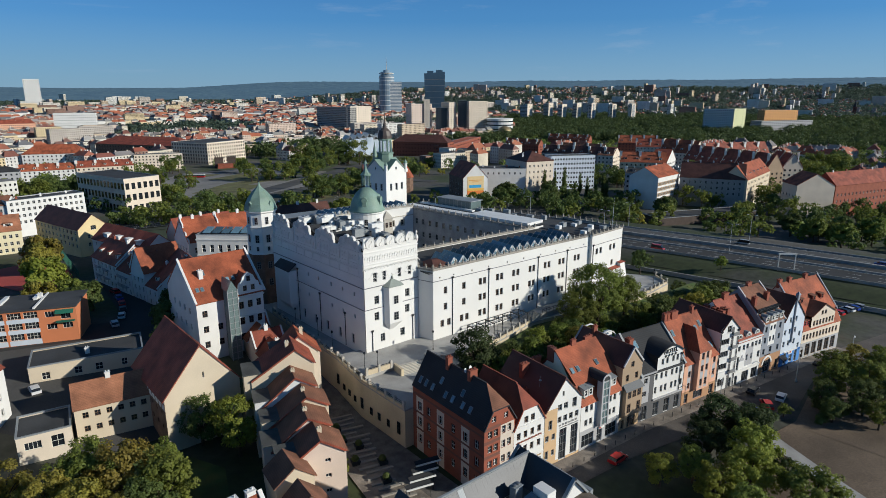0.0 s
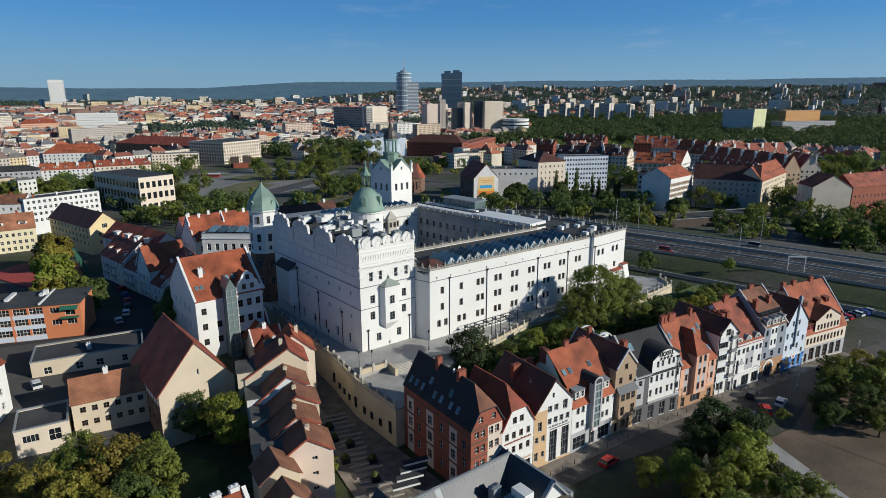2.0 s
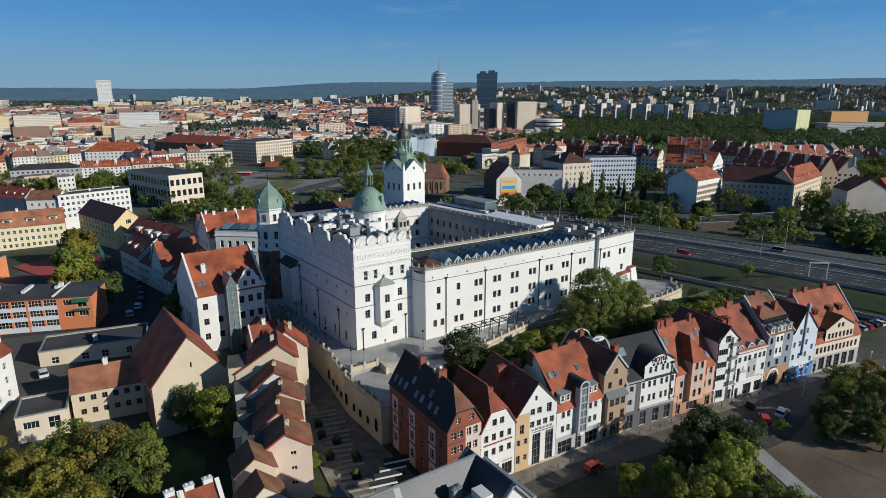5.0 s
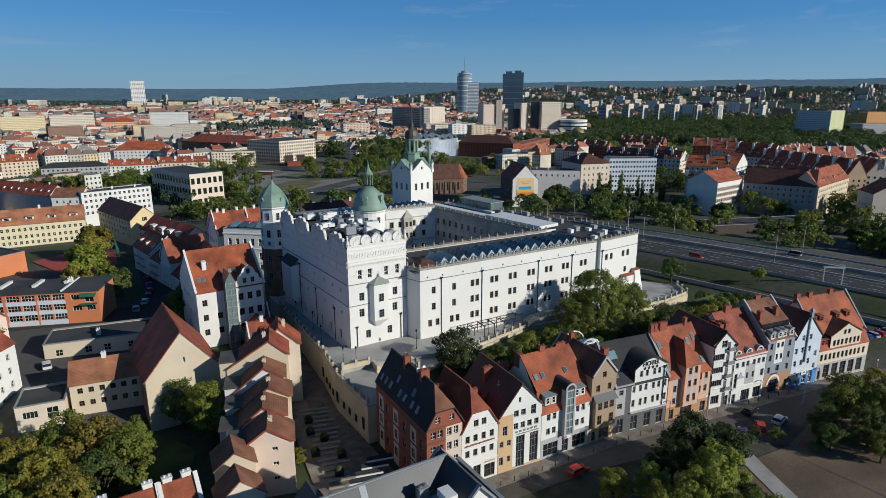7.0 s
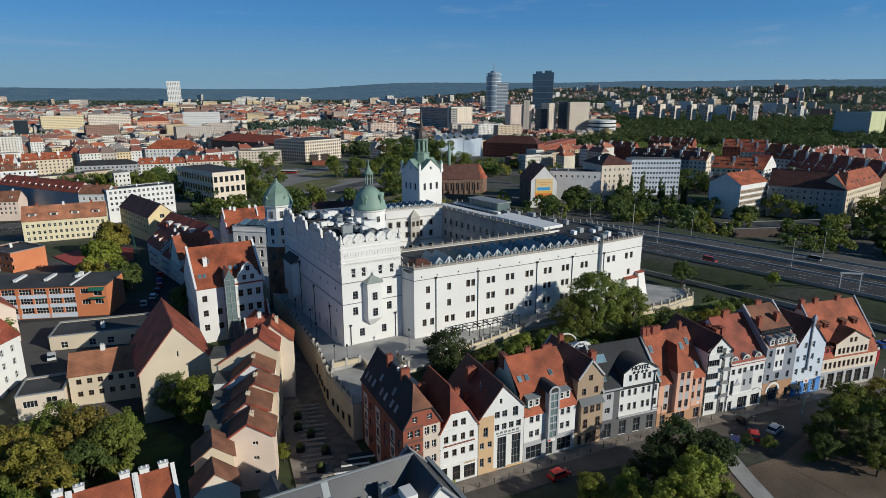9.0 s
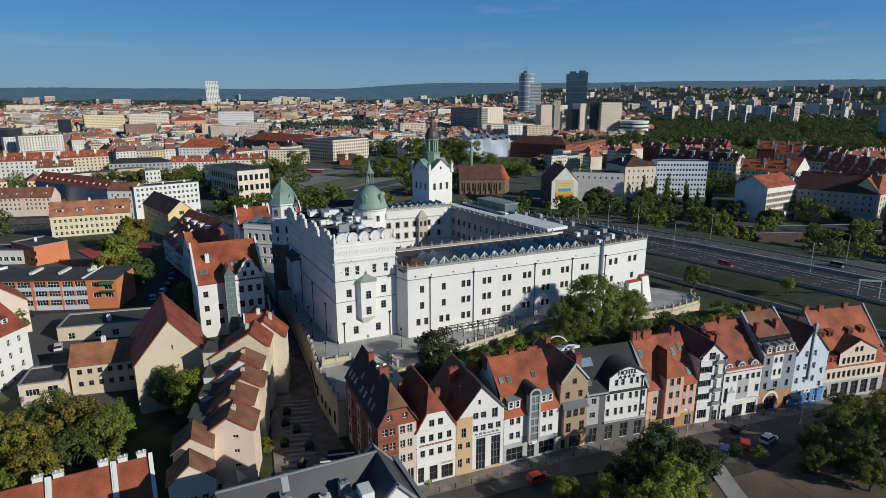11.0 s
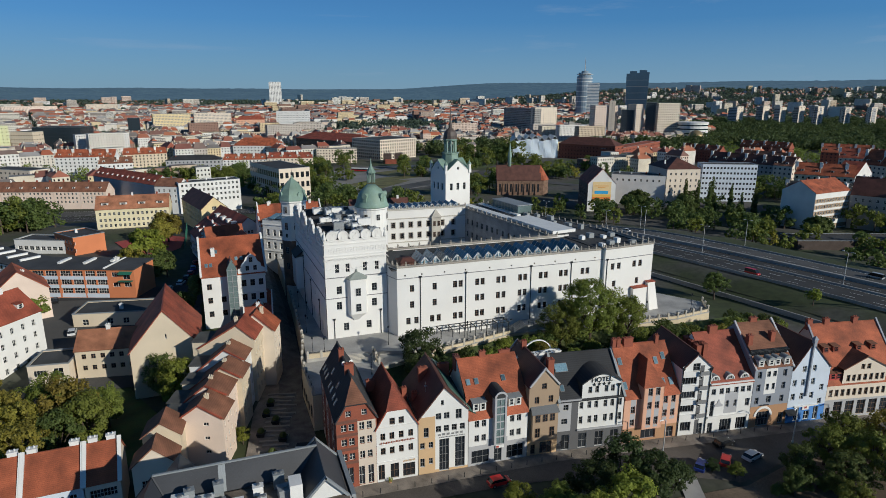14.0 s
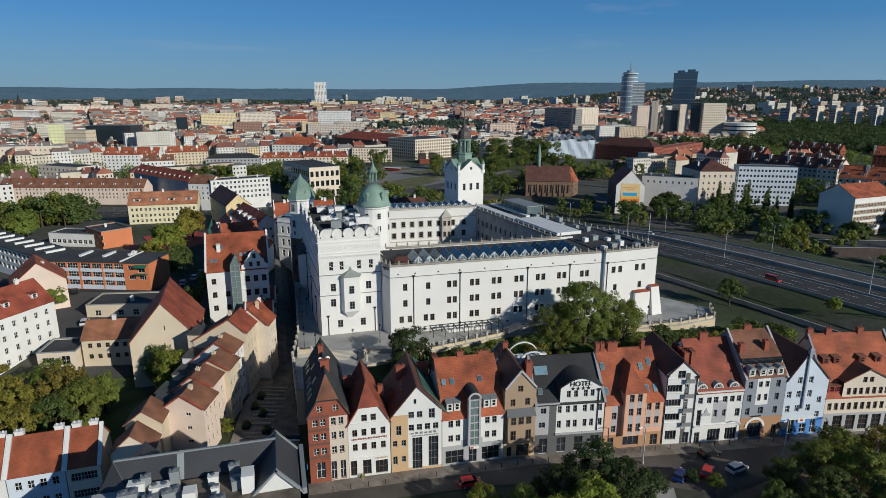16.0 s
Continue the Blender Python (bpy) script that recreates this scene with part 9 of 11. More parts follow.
# ---- the further town ----
WALLS = ramped("town_walls", [(0.60, 0.54, 0.43), (0.65, 0.64, 0.59), (0.52, 0.42, 0.31), (0.62, 0.50, 0.31), (0.48, 0.43, 0.38), (0.67, 0.65, 0.62), (0.58, 0.46, 0.38), (0.28, 0.17, 0.13), (0.62, 0.58, 0.50), (0.64, 0.60, 0.53)])
ROOFS = ramped("town_roofs", [(0.34, 0.115, 0.06), (0.30, 0.11, 0.07), (0.34, 0.13, 0.075), (0.16, 0.15, 0.145), (0.24, 0.22, 0.21), (0.19, 0.10, 0.08), (0.26, 0.25, 0.23), (0.18, 0.165, 0.155), (0.14, 0.14, 0.15), (0.36, 0.34, 0.32), (0.20, 0.14, 0.12), (0.30, 0.29, 0.28)])
REDS = ramped("red_town_roofs", [(0.36, 0.11, 0.055), (0.30, 0.09, 0.055), (0.24, 0.085, 0.06), (0.38, 0.14, 0.075), (0.20, 0.08, 0.06), (0.16, 0.14, 0.13)])
FLATS = ramped("town_flat_roofing", [(0.07, 0.07, 0.072), (0.12, 0.115, 0.11), (0.20, 0.17, 0.15), (0.26, 0.25, 0.24), (0.09, 0.085, 0.08), (0.16, 0.12, 0.10)])


class Town:
    """Many far houses gathered in one mesh each for walls, roofs and windows."""

    def __init__(self):
        self.wall, self.roof, self.win, self.flat = Mesh(), Mesh(), Mesh(), Mesh()

    def band(self, P, w, d, z0, z1):
        e = 0.07
        for p, q in (((-w / 2, -d / 2 - e), (w / 2, -d / 2 - e)), ((w / 2 + e, -d / 2), (w / 2 + e, d / 2)), ((-w / 2 - e, d / 2), (-w / 2 - e, -d / 2))):
            self.win.poly([P(*p, z0), P(*q, z0), P(*q, z1), P(*p, z1)])

    def house(self, x, y, a, w, d, h, rh, windows=True, flat=False, slab=None, chimneys=False):
        z = G(x, y) - 2.0
        h += 2.0
        c, s = math.cos(a), math.sin(a)
        P = lambda u, v, q: (x + u * c - v * s, y + u * s + v * c, z + q)
        base = [(-w / 2, -d / 2), (w / 2, -d / 2), (w / 2, d / 2), (-w / 2, d / 2)]
        wall = slab or self.wall
        k = len(wall.v)
        wall.v += [P(u, v, 0) for u, v in base] + [P(u, v, h) for u, v in base]
        wall.f += [(k, k + 1, k + 5, k + 4), (k + 1, k + 2, k + 6, k + 5), (k + 2, k + 3, k + 7, k + 6), (k + 3, k, k + 4, k + 7)]
        wall.m += [0] * 4
        if flat:
            wall.f.append((k + 4, k + 5, k + 6, k + 7))
            wall.m.append(0)
            j = len(self.flat.v)
            self.flat.v += [P(u * 0.97, v * 0.95, h + 0.15) for u, v in base]
            self.flat.f.append((j, j + 1, j + 2, j + 3))
            self.flat.m.append(0)
        else:
            o = 0.4
            j = len(self.roof.v)
            self.roof.v += [P(-w / 2 - o, -d / 2 - o, h - 0.2), P(w / 2 + o, -d / 2 - o, h - 0.2), P(w / 2 + o, d / 2 + o, h - 0.2), P(-w / 2 - o, d / 2 + o, h - 0.2), P(-w / 2 + rh * 0.5, 0, h + rh), P(w / 2 - rh * 0.5, 0, h + rh)]
            self.roof.f += [(j, j + 1, j + 5, j + 4), (j + 2, j + 3, j + 4, j + 5), (j + 1, j + 2, j + 5), (j + 3, j, j + 4)]
            self.roof.m += [0] * 4
        if chimneys and not flat:
            for q in (-0.3, 0.3):
                u = w * q
                k = len(wall.v)
                b = [(u - 0.7, 1.2), (u + 0.7, 1.2), (u + 0.7, 2.3), (u - 0.7, 2.3)]
                wall.v += [P(*e, h) for e in b] + [P(*e, h + rh + 1.0) for e in b]
                wall.f += [(k, k + 1, k + 5, k + 4), (k + 1, k + 2, k + 6, k + 5), (k + 2, k + 3, k + 7, k + 6), (k + 3, k, k + 4, k + 7), (k + 4, k + 5, k + 6, k + 7)]
                wall.m += [0] * 5
        if windows == "bands":
            for f in range(int(h / 3) - 1):
                self.band(P, w, d, 3.6 + f * 3, 4.5 + f * 3)
        elif windows:
            fl = max(2, int((h - 2.5) / 3.2))
            for side in range(4):
                L = w if side % 2 == 0 else d
                nx = max(2, int(L / 3.0))
                for f in range(fl):
                    zz = 3.2 + f * (h - 3.0) / fl
                    for i in range(nx):
                        t = -L / 2 + L * (i + 0.5) / nx
                        e = 0.06
                        if side == 0:
                            q = [(t - 0.55, -d / 2 - e), (t + 0.55, -d / 2 - e)]
                        elif side == 1:
                            q = [(w / 2 + e, t - 0.55), (w / 2 + e, t + 0.55)]
                        elif side == 2:
                            continue
                        else:
                            q = [(-w / 2 - e, t + 0.55), (-w / 2 - e, t - 0.55)]
                        self.win.poly([P(*q[0], zz), P(*q[1], zz), P(*q[1], zz + 1.6), P(*q[0], zz + 1.6)])

    def done(self, label, roofing):
        for part, nm, m in ((self.wall, "town_walls", WALLS), (self.roof, "town_roofs", roofing), (self.win, "town_windows", GLASS), (self.flat, "town_flat_roofs", FLATS)):
            if part.v:
                tagged(new(nm, part.data(nm, [m])), label, "town", kind="stuff")


def taken_road(x, y):
    """True on the junction's roads behind the castle."""
    return abs((x - 200) * 0.6 - (y - 470) * 0.8) < 16 or abs((x - 250) * 0.85 + (y - 560) * 0.53) < 14


def taken(x, y, pad=0):
    """True where roads, the castle hill or single buildings stand."""
    if y < 300 and -40 < x < 330:
        return True
    for (xa, ya), (xb, yb) in zip(HW, HW[1:]):
        dx, dy = xb - xa, yb - ya
        t = max(0, min(1, ((x - xa) * dx + (y - ya) * dy) / (dx * dx + dy * dy)))
        if math.hypot(x - xa - t * dx, y - ya - t * dy) < 48 + pad:
            return True
    return any(x0 - pad < x < x1 + pad and y0 - pad < y < y1 + pad for x0, y0, x1, y1 in KEEP)


KEEP = [(110, 300, 400, 690), (330, -60, 540, 130), (-75, 200, 125, 505), (225, 130, 545, 470), (385, 560, 690, 770), (200, 690, 300, 810), (140, 770, 235, 930), (545, 190, 720, 500), (540, 500, 620, 610)]


def wood(x, y, r, a):
    """True inside the large park and wooded valleys."""
    return (35 < a <= 43 and 880 < r < 1130 and not (x < 720 and y > 880)) or (a > 43 and 1060 + 90 * noise.noise((x * 0.004, y * 0.004, 2.0)) < r < 2150 + 200 * noise.noise((x * 0.003, y * 0.003, 9.0))) or (330 < x < 460 and 790 < y < 860)

# ---- single buildings of the middle distance ----
def grid_block(name, p0, p1, d, h, wall, label, floors, cols, side_cols=None, roof=None, kind="flat", rh=0.0, z=None, category="building", wmat=None, ww=1.3, wh=1.5, slots=(), fm=None):
    """A larger building: walls, roof, and rows of windows set a little proud of the walls."""
    z = G(*p0) if z is None else z
    m = along(p0, p1, z)
    w = math.hypot(p1[0] - p0[0], p1[1] - p0[1])
    ob = block(name, m, w, d, h, wall, roof or BITUMEN, label, kind, rh, category=category, chimneys=0 if kind == "flat" else 3)
    sc = side_cols or max(2, int(d / 4))
    for q, L, n, nm in ((Matrix(), w, cols, "glazing"), (pose(w, 0, 0, 0, 0, 90), d, sc, "glazing"), (pose(0, d, 0, 0, 0, -90), d, sc, "glazing")):
        b = Mesh()
        for f in range(floors):
            zz = 1.2 + f * (h - 1.0) / floors
            for i in range(n):
                x = L * (i + 0.5) / n
                b.box(x - ww / 2, -0.08, zz, x + ww / 2, 0.02, zz + wh)
        g = put(ob, nm, b, [wmat or GLASS], at=q)
        g["kind"] = "stuff"
    return ob


strip("junction_road", [(118, 408), (200, 470), (300, 545), (400, 620)], 18, ASPHALTOLD, "grey asphalt road behind the castle", "road", 0.3)
strip("junction_road", [(335, 422), (250, 560), (205, 640)], 14, ASPHALTOLD, "grey asphalt road crossing the junction", "road", 0.36)
strip("junction_lawn", [(128, 350), (180, 392), (240, 430), (300, 440)], 26, DRYLAWN, "dry lawn beside the junction", "lawn", 0.2)
strip("junction_road", [(90, 500), (150, 560), (215, 600), (330, 640)], 16, ASPHALTPALE, "sunlit grey asphalt road with tram lines", "road", 0.42)
sheet("junction_square", [(118, 470), (170, 440), (235, 470), (300, 560), (270, 640), (180, 640), (120, 560)], ASPHALTPALE, "wide grey traffic square", "square", 0.22, 12.0)
strip("junction_lawn", [(150, 480), (190, 520), (240, 545)], 22, DRYLAWN, "dry yellow lawn on the traffic square", "lawn", 0.34)
strip("junction_lawn", [(230, 520), (300, 580), (360, 640)], 16, LAWN, "lawn strip between the roads", "lawn", 0.24)
sheet("square_lawn", [(168, 600), (196, 545), (240, 530), (252, 548), (214, 600), (186, 622)], DRYLAWN, "dry yellowing lawn on the traffic square", "lawn", 0.4, 10.0)
sheet("square_lawn", [(140, 470), (165, 455), (205, 500), (190, 520)], DRYLAWN, "dry yellowing lawn on the traffic square", "lawn", 0.4, 10.0)
gate = thing("old_stone_gate", along((224, 672), (246, 664), G(230, 668)), "dark carved stone gate with a low brick hall", "gate")
for x in (0, 13):
    b = Mesh()
    b.box(x, 0, -2, x + 9, 9, 11)
    for k in (0.4, 2.6, 4.8, 7.0):
        b.solid([(x + k, 0.2, 11), (x + k + 1.4, 0.2, 11), (x + k + 1.4, 1.6, 11), (x + k, 1.6, 11)], [(x + k + 0.6, 0.8, 15), (x + k + 0.8, 0.8, 15), (x + k + 0.8, 1.0, 15), (x + k + 0.6, 1.0, 15)])
    b.box(x - 0.4, -0.4, 10.2, x + 9.4, 9.4, 11)
    put(gate, "gate_tower", b, [SHEDWALL])
b = Mesh()
b.box(3, -7, -2, 21, -0.5, 5)
put(gate, "brick_hall", b, [BRICKRED])
tram = thing("tram", pose(178, 592, G(178, 592) + 0.6, 0, 0, -40), "red and white tram on the square", "tram")
b = Mesh()
b.box(-9, -1.2, 0.4, 9, 1.2, 1.5)
put(tram, "skirt", b, [CP[1]])
b = Mesh()
b.box(-9, -1.2, 2.6, 9, 1.2, 3.4)
put(tram, "roof", b, [METALWHITE])
b = Mesh()
b.box(-8.9, -1.16, 1.5, 8.9, 1.16, 2.6)
put(tram, "windows", b, [GLASS])
g_ = thing("sign_gantry", pose(231.2, 88, G(231, 88), 0, 0, -40), "pale metal sign gantry beside the motorway", "gantry")
for x in (0, 6):
    q = Mesh()
    q.box(x - 0.15, -0.15, -1, x + 0.15, 0.15, 6.6)
    put(g_, "post", q, [GALV])
q = Mesh()
q.box(-0.4, -0.2, 6.1, 6.4, 0.2, 6.6)
put(g_, "beam", q, [GALV])
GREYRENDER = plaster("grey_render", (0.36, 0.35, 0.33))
# upper town
block("apartment_house", along((-15, 303.5), (18.3, 302), 2.0), 33.3, 12, 10.0, plaster("pale_yellow_facade", (0.74, 0.66, 0.44)), TILEPALE, "long cream-yellow apartment house with orange roof", "gable_x", 5.6, grid_windows(0.8, 32.5, 15, (0.8, 3.5, 6.6), 1.1, 1.5), dormers=4, chimneys=3, wide=3.2)
block("apartment_house", along((34.5, 271.4), (46.1, 274.6), 6.2), 12.0, 39, 8.4, P_YELLOW, TILEDARK, "yellow gabled apartment house with dark red roof", "gable_y", 5.4, [(6, 7.4, 2.0, 1.8, 3, 1), (4, 1.0, 1.0, 1.5), (8, 1.0, 1.0, 1.5), (4, 4.2, 1.0, 1.5), (8, 4.2, 1.0, 1.5)], left=grid_windows(1, 38, 11, (0.6, 3.2, 5.8), 1.3, 1.5), chimneys=3)
block("office_house", along((18.5, 377.5), (55, 387), -0.5), 37.7, 13, 14.0, P_WHITE, BITUMEN, "white four-storey block with dark flat roof", "flat", 0, grid_windows(0.8, 37, 14, (1.4, 4.8, 8.0, 11.2), 1.3, 1.6), chimneys=3)
block("white_house", along((4, 386), (18.3, 379), -0.5), 15.9, 14, 12.0, P_WHITE, TILEWORN, "white gabled house joined to the office block", "gable_x", 4, grid_windows(1, 15, 4, (1.5, 4.8, 8.2), 1.2, 1.6), chimneys=1)
# grey wall colour carries the shade along this terrace
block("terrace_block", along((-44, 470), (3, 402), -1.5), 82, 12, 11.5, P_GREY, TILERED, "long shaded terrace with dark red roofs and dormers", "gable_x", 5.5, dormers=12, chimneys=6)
grid_block("stone_office", (83, 424), (106, 431), 60, 22.6, P_CREAM, "cream stone office building with grey flat roof", 3, 6, 14, SLATE, ww=2.4, wh=4.0)
for k in range(6):
    x = -128 + k * 16.4
    block("terraced_apartment_house", along((x, 456 - k * 5.2), (x + 16.2, 450.8 - k * 5.2), G(x, 440) + 4), 17.0, 12, 8.5, P_PINK, TILEWORN, "pink-beige apartment house with brown-red roof", "gable_x", 5.5, grid_windows(0.8, 16, 6, (0.6, 3.2, 6.0), 1.2, 1.5), dormers=2, chimneys=2, seed=k)
def parapet_gable(parent, m, w, h, rh, wall):
    """White stepped and scrolled gable wall standing proud of a roof's end."""
    b = Mesh()
    pr = [(-0.4, h - 1.2), (w + 0.4, h - 1.2), (w + 0.4, h + 0.8), (w * 0.88, h + 1.2), (w * 0.84, h + rh * 0.42), (w * 0.70, h + rh * 0.5), (w * 0.67, h + rh * 0.82), (w * 0.58, h + rh * 0.95), (w * 0.5, h + rh + 1.3),
          (w * 0.42, h + rh * 0.95), (w * 0.33, h + rh * 0.82), (w * 0.30, h + rh * 0.5), (w * 0.16, h + rh * 0.42), (w * 0.12, h + 1.2), (-0.4, h + 0.8)]
    b.solid([(x, 0.25, z) for x, z in pr], [(x, -0.15, z) for x, z in pr])
    put(parent, "gable_parapet", b, [wall], "white scrolled gable", at=m)


# shaded row along the lane: a long house, a lower one, a narrow gabled one and a low link
row = (((31.6, 226), (35.2, 207), 8.4, 5.2, TILERED, "gable_x", "white three-storey row house with dark red roof and dormers"), ((35.3, 206.6), (37.2, 197), 7.6, 4.6, TILERED, "gable_x", "white row house with balconies and dark red roof"), ((37.3, 196.6), (39.0, 188.2), 9.8, 6.6, TILE, "gable_y", "narrow white gabled row house with orange roof"), ((39.1, 187.8), (40.4, 180.5), 6.2, 5.0, TILERED, "gable_x", "low white link house with red roof"))
for k, (p, q, h, rh, roof, kind, words) in enumerate(row):
    w = math.hypot(q[0] - p[0], q[1] - p[1])
    n = max(2, round(w / 3.2))
    hs = block("town_row_house", along(p, q, 5.6), w, 12.5, h, P_WHITE, roof, words, kind, rh, grid_windows(0.5, w - 0.5, n, [z for z in (0.6, 3.3, 6.0) if z + 1.6 < h], 1.0, 1.5), dormers=n // 2 if kind == "gable_x" else 0, chimneys=2, seed=k)
    b = Mesh()
    b.slab([(w - 0.2, -0.3, h + 0.1), (w + 0.2, -0.3, h + 0.1), (w + 0.2, 6.25, h + rh + 0.5), (w - 0.2, 6.25, h + rh + 0.5)] if kind == "gable_x" else [(-0.3, -0.35, h), (w / 2, -0.35, h + rh + 0.3), (w / 2, 0.1, h + rh + 0.3), (-0.3, 0.1, h)], 0.35)
    put(hs, "party_wall_coping", b, [P_WHITE])
    if k < 2:
        for x in (w * 0.3, w * 0.62):
            for z in (2.6, 5.4):
                c = Mesh()
                c.box(x - 1.3, -1.1, z, x + 1.3, 0, z + 0.14)
                c.box(x - 1.3, -1.1, z + 0.14, x + 1.3, -1.02, z + 1.0)
                put(hs, "balcony", c, [P_GREY])
ch = block("dark_roof_house", along((48.0, 226.5), (59.5, 230.0), 4.6), 12.0, 36, 8.2, P_WHITE, TILERED, "white house with long dark red roof and small dormers", "gable_y", 5.0, [(4.6, 6.2, 0.9, 1.3), (6.0, 6.2, 0.9, 1.3), (7.4, 6.2, 0.9, 1.3), (4, 2.8, 1.0, 1.4), (8, 2.8, 1.0, 1.4)], left=grid_windows(1, 35, 10, (2.6, 5.6), 1.0, 1.4), chimneys=2)
for y in (6, 13, 20, 28):
    c = Mesh()
    c.box(1.2, y - 1.3, 9.2, 4.0, y + 1.3, 10.6)
    c.box(0.9, y - 1.5, 10.6, 4.2, y + 1.5, 10.8)
    put(ch, "dormer", c, [P_WHITE])
# baroque house with white scrolled gables, and the flat-roofed one before it
bh = block("scroll_gable_house", along((57.0, 204.5), (81.0, 205.5), 5.5), 24.0, 13.5, 13.2, P_WHITE, TILE, "white baroque house with orange roof and scrolled gables", "gable_x", 6.6, grid_windows(1, 23, 7, (1.2, 5, 9), 1.1, 1.9), left=grid_windows(1, 12.5, 4, (1.2, 5, 9), 1.1, 1.8), chimneys=3)
for x in (0.1, 12.0, 23.9):
    parapet_gable(bh, pose(x, 13.5, 0, 0, 0, -90), 13.5, 13.2, 6.6, P_WHITE)
sl = block("solar_roof_house", along((57.8, 198.2), (71.5, 186.5), 6.0), 18.0, 8.5, 16.2, P_WHITE, BITUMEN, "white classical house with solar panels on its flat roof", "flat", 0, grid_windows(0.8, 17.2, 6, (1.4, 5.6, 10.4), 1.2, 2.4), left=grid_windows(0.6, 8, 3, (1.4, 5.6, 10.4), 1.1, 2.2), chimneys=1)
for z in (4.6, 9.2, 14.4):
    b = Mesh()
    b.box(-0.25, -0.25, z, 18.25, 8.6, z + 0.35)
    put(sl, "string_course", b, [P_WHITE])
for k in range(5):
    b = Mesh()
    b.slab([(1.4 + k * 3.1, 1.6, 16.5), (4.0 + k * 3.1, 1.6, 16.5), (4.0 + k * 3.1, 6.4, 17.6), (1.4 + k * 3.1, 6.4, 17.6)], 0.1)
    put(sl, "solar_panel", b, [GLASSBLUE])
block("gabled_town_house", along((41.0, 176.5), (52.5, 174.0), 6), 11.8, 16, 9.0, P_WHITE, TILERED, "white gabled house with dark red roof in the lane", "gable_y", 5.6, grid_windows(1, 10.8, 4, (1, 4, 7), 1.0, 1.5), chimneys=2)
block("red_roof_house", pose(60, 226, 6, 0, 0, 5), 22, 12, 10.0, P_CREAM, TILERED, "cream house with red roof behind the castle", "gable_x", 6.0, chimneys=3, dormers=3)
block("red_roof_house", pose(96, 226, 4, 0, 0, -5), 26, 12, 12.0, P_CREAM, TILEDARK, "cream house with dark red roof behind the castle", "gable_x", 6.0, chimneys=3, dormers=3)

# beyond the motorway
# dark brick colour of the sides also puts in their shade
bb = block("corner_house", along((269, 309), (285.7, 302.5), -7.5), 17.9, 30, 18.5, BRICKOLD, TILERED, "brown brick house with a poster on its white gable", "gable_y", 9.5, zones=[(0, 17.9, -6, 40, 1)], mats=[P_WHITE], left=grid_windows(1, 29, 8, (2, 5.5, 9, 12.5), 1.2, 1.8), chimneys=2)
poster = thing("gable_poster", along((269, 309), (285.7, 302.5), -7.5), "large orange, white and blue advertising poster on a gable", "poster")
for x0, x1, z0, z1, m, nm in ((3.0, 15.0, 7.0, 19.5, mat("poster_sand", (0.74, 0.55, 0.28), 0.6, 0.08, 0.4), "poster_ground"), (3.0, 15.0, 7.0, 9.6, mat("poster_orange", (0.75, 0.22, 0.04), 0.6, 0.1, 0.5), "poster_band"), (3.0, 15.0, 9.65, 11.2, mat("poster_yellow", (0.75, 0.45, 0.08), 0.6, 0.1, 0.5), "poster_band"), (4.4, 13.2, 11.6, 13.6, mat("poster_blue", (0.05, 0.35, 0.65), 0.6, 0.1, 0.5), "poster_shape"), (4.2, 13.6, 16.6, 17.0, mat("poster_amber", (0.7, 0.33, 0.06), 0.6), "poster_bar"), (6.5, 11.2, 15.5, 15.9, mat("poster_amber", (0.7, 0.33, 0.06), 0.6), "poster_bar")):
    b = Mesh()
    y = {"poster_ground": -0.15, "poster_band": -0.2}.get(nm, -0.24)
    b.box(x0, y, z0, x1, -0.05, z1)
    put(poster, nm, b, [m])


def church():
    ob = thing("brick_church", along((243, 394), (282, 379.5), -8.2), "long dark brick church with steep roof and orange apse", "church")
    w, d, h, rh = 34, 13, 11.5, 11.0
    b = Mesh()
    b.box(0, 0, -4, w, d, h)
    b.lathe(w, d / 2, [(d / 2, -4), (d / 2, h)], 10)
    put(ob, "walls", b, [BRICKOLD])
    r = Mesh()
    r.slab([(-0.3, -0.5, h - 0.2), (w, -0.5, h - 0.2), (w, d / 2, h + rh), (-0.3, d / 2, h + rh)], 0.2)
    r.slab([(-0.3, d + 0.5, h - 0.2), (w, d + 0.5, h - 0.2), (w, d / 2, h + rh), (-0.3, d / 2, h + rh)], 0.2)
    put(ob, "roof", r, [TILEDARK], "dark steep roof")
    a = Mesh()
    a.lathe(w, d / 2, [(d / 2 + 0.6, h - 0.1), (0.2, h + rh)], 10)
    put(ob, "apse_roof", a, [TILE], "orange tiled apse roof")
    for k in range(8):
        window(ob, pose(2.5 + k * 4.2, -0.08, 2.5), 1.3, 6.0, IRON, 2, 4)
        q = Mesh()
        q.solid([(0.2 + k * 4.2, -1.2, -4), (1.0 + k * 4.2, -1.2, -4), (1.0 + k * 4.2, 0, -4), (0.2 + k * 4.2, 0, -4)], [(0.2 + k * 4.2, -0.4, 9), (1.0 + k * 4.2, -0.4, 9), (1.0 + k * 4.2, 0, 9), (0.2 + k * 4.2, 0, 9)])
        put(ob, "buttress", q, [BRICKOLD])
    t = Mesh()
    t.lathe(10, d / 2, [(1.3, h + rh - 1), (1.3, h + rh + 6), (1.7, h + rh + 6.4), (0.15, h + rh + 17)], 8)
    put(ob, "ridge_turret", t, [COPPER], "green copper ridge turret")


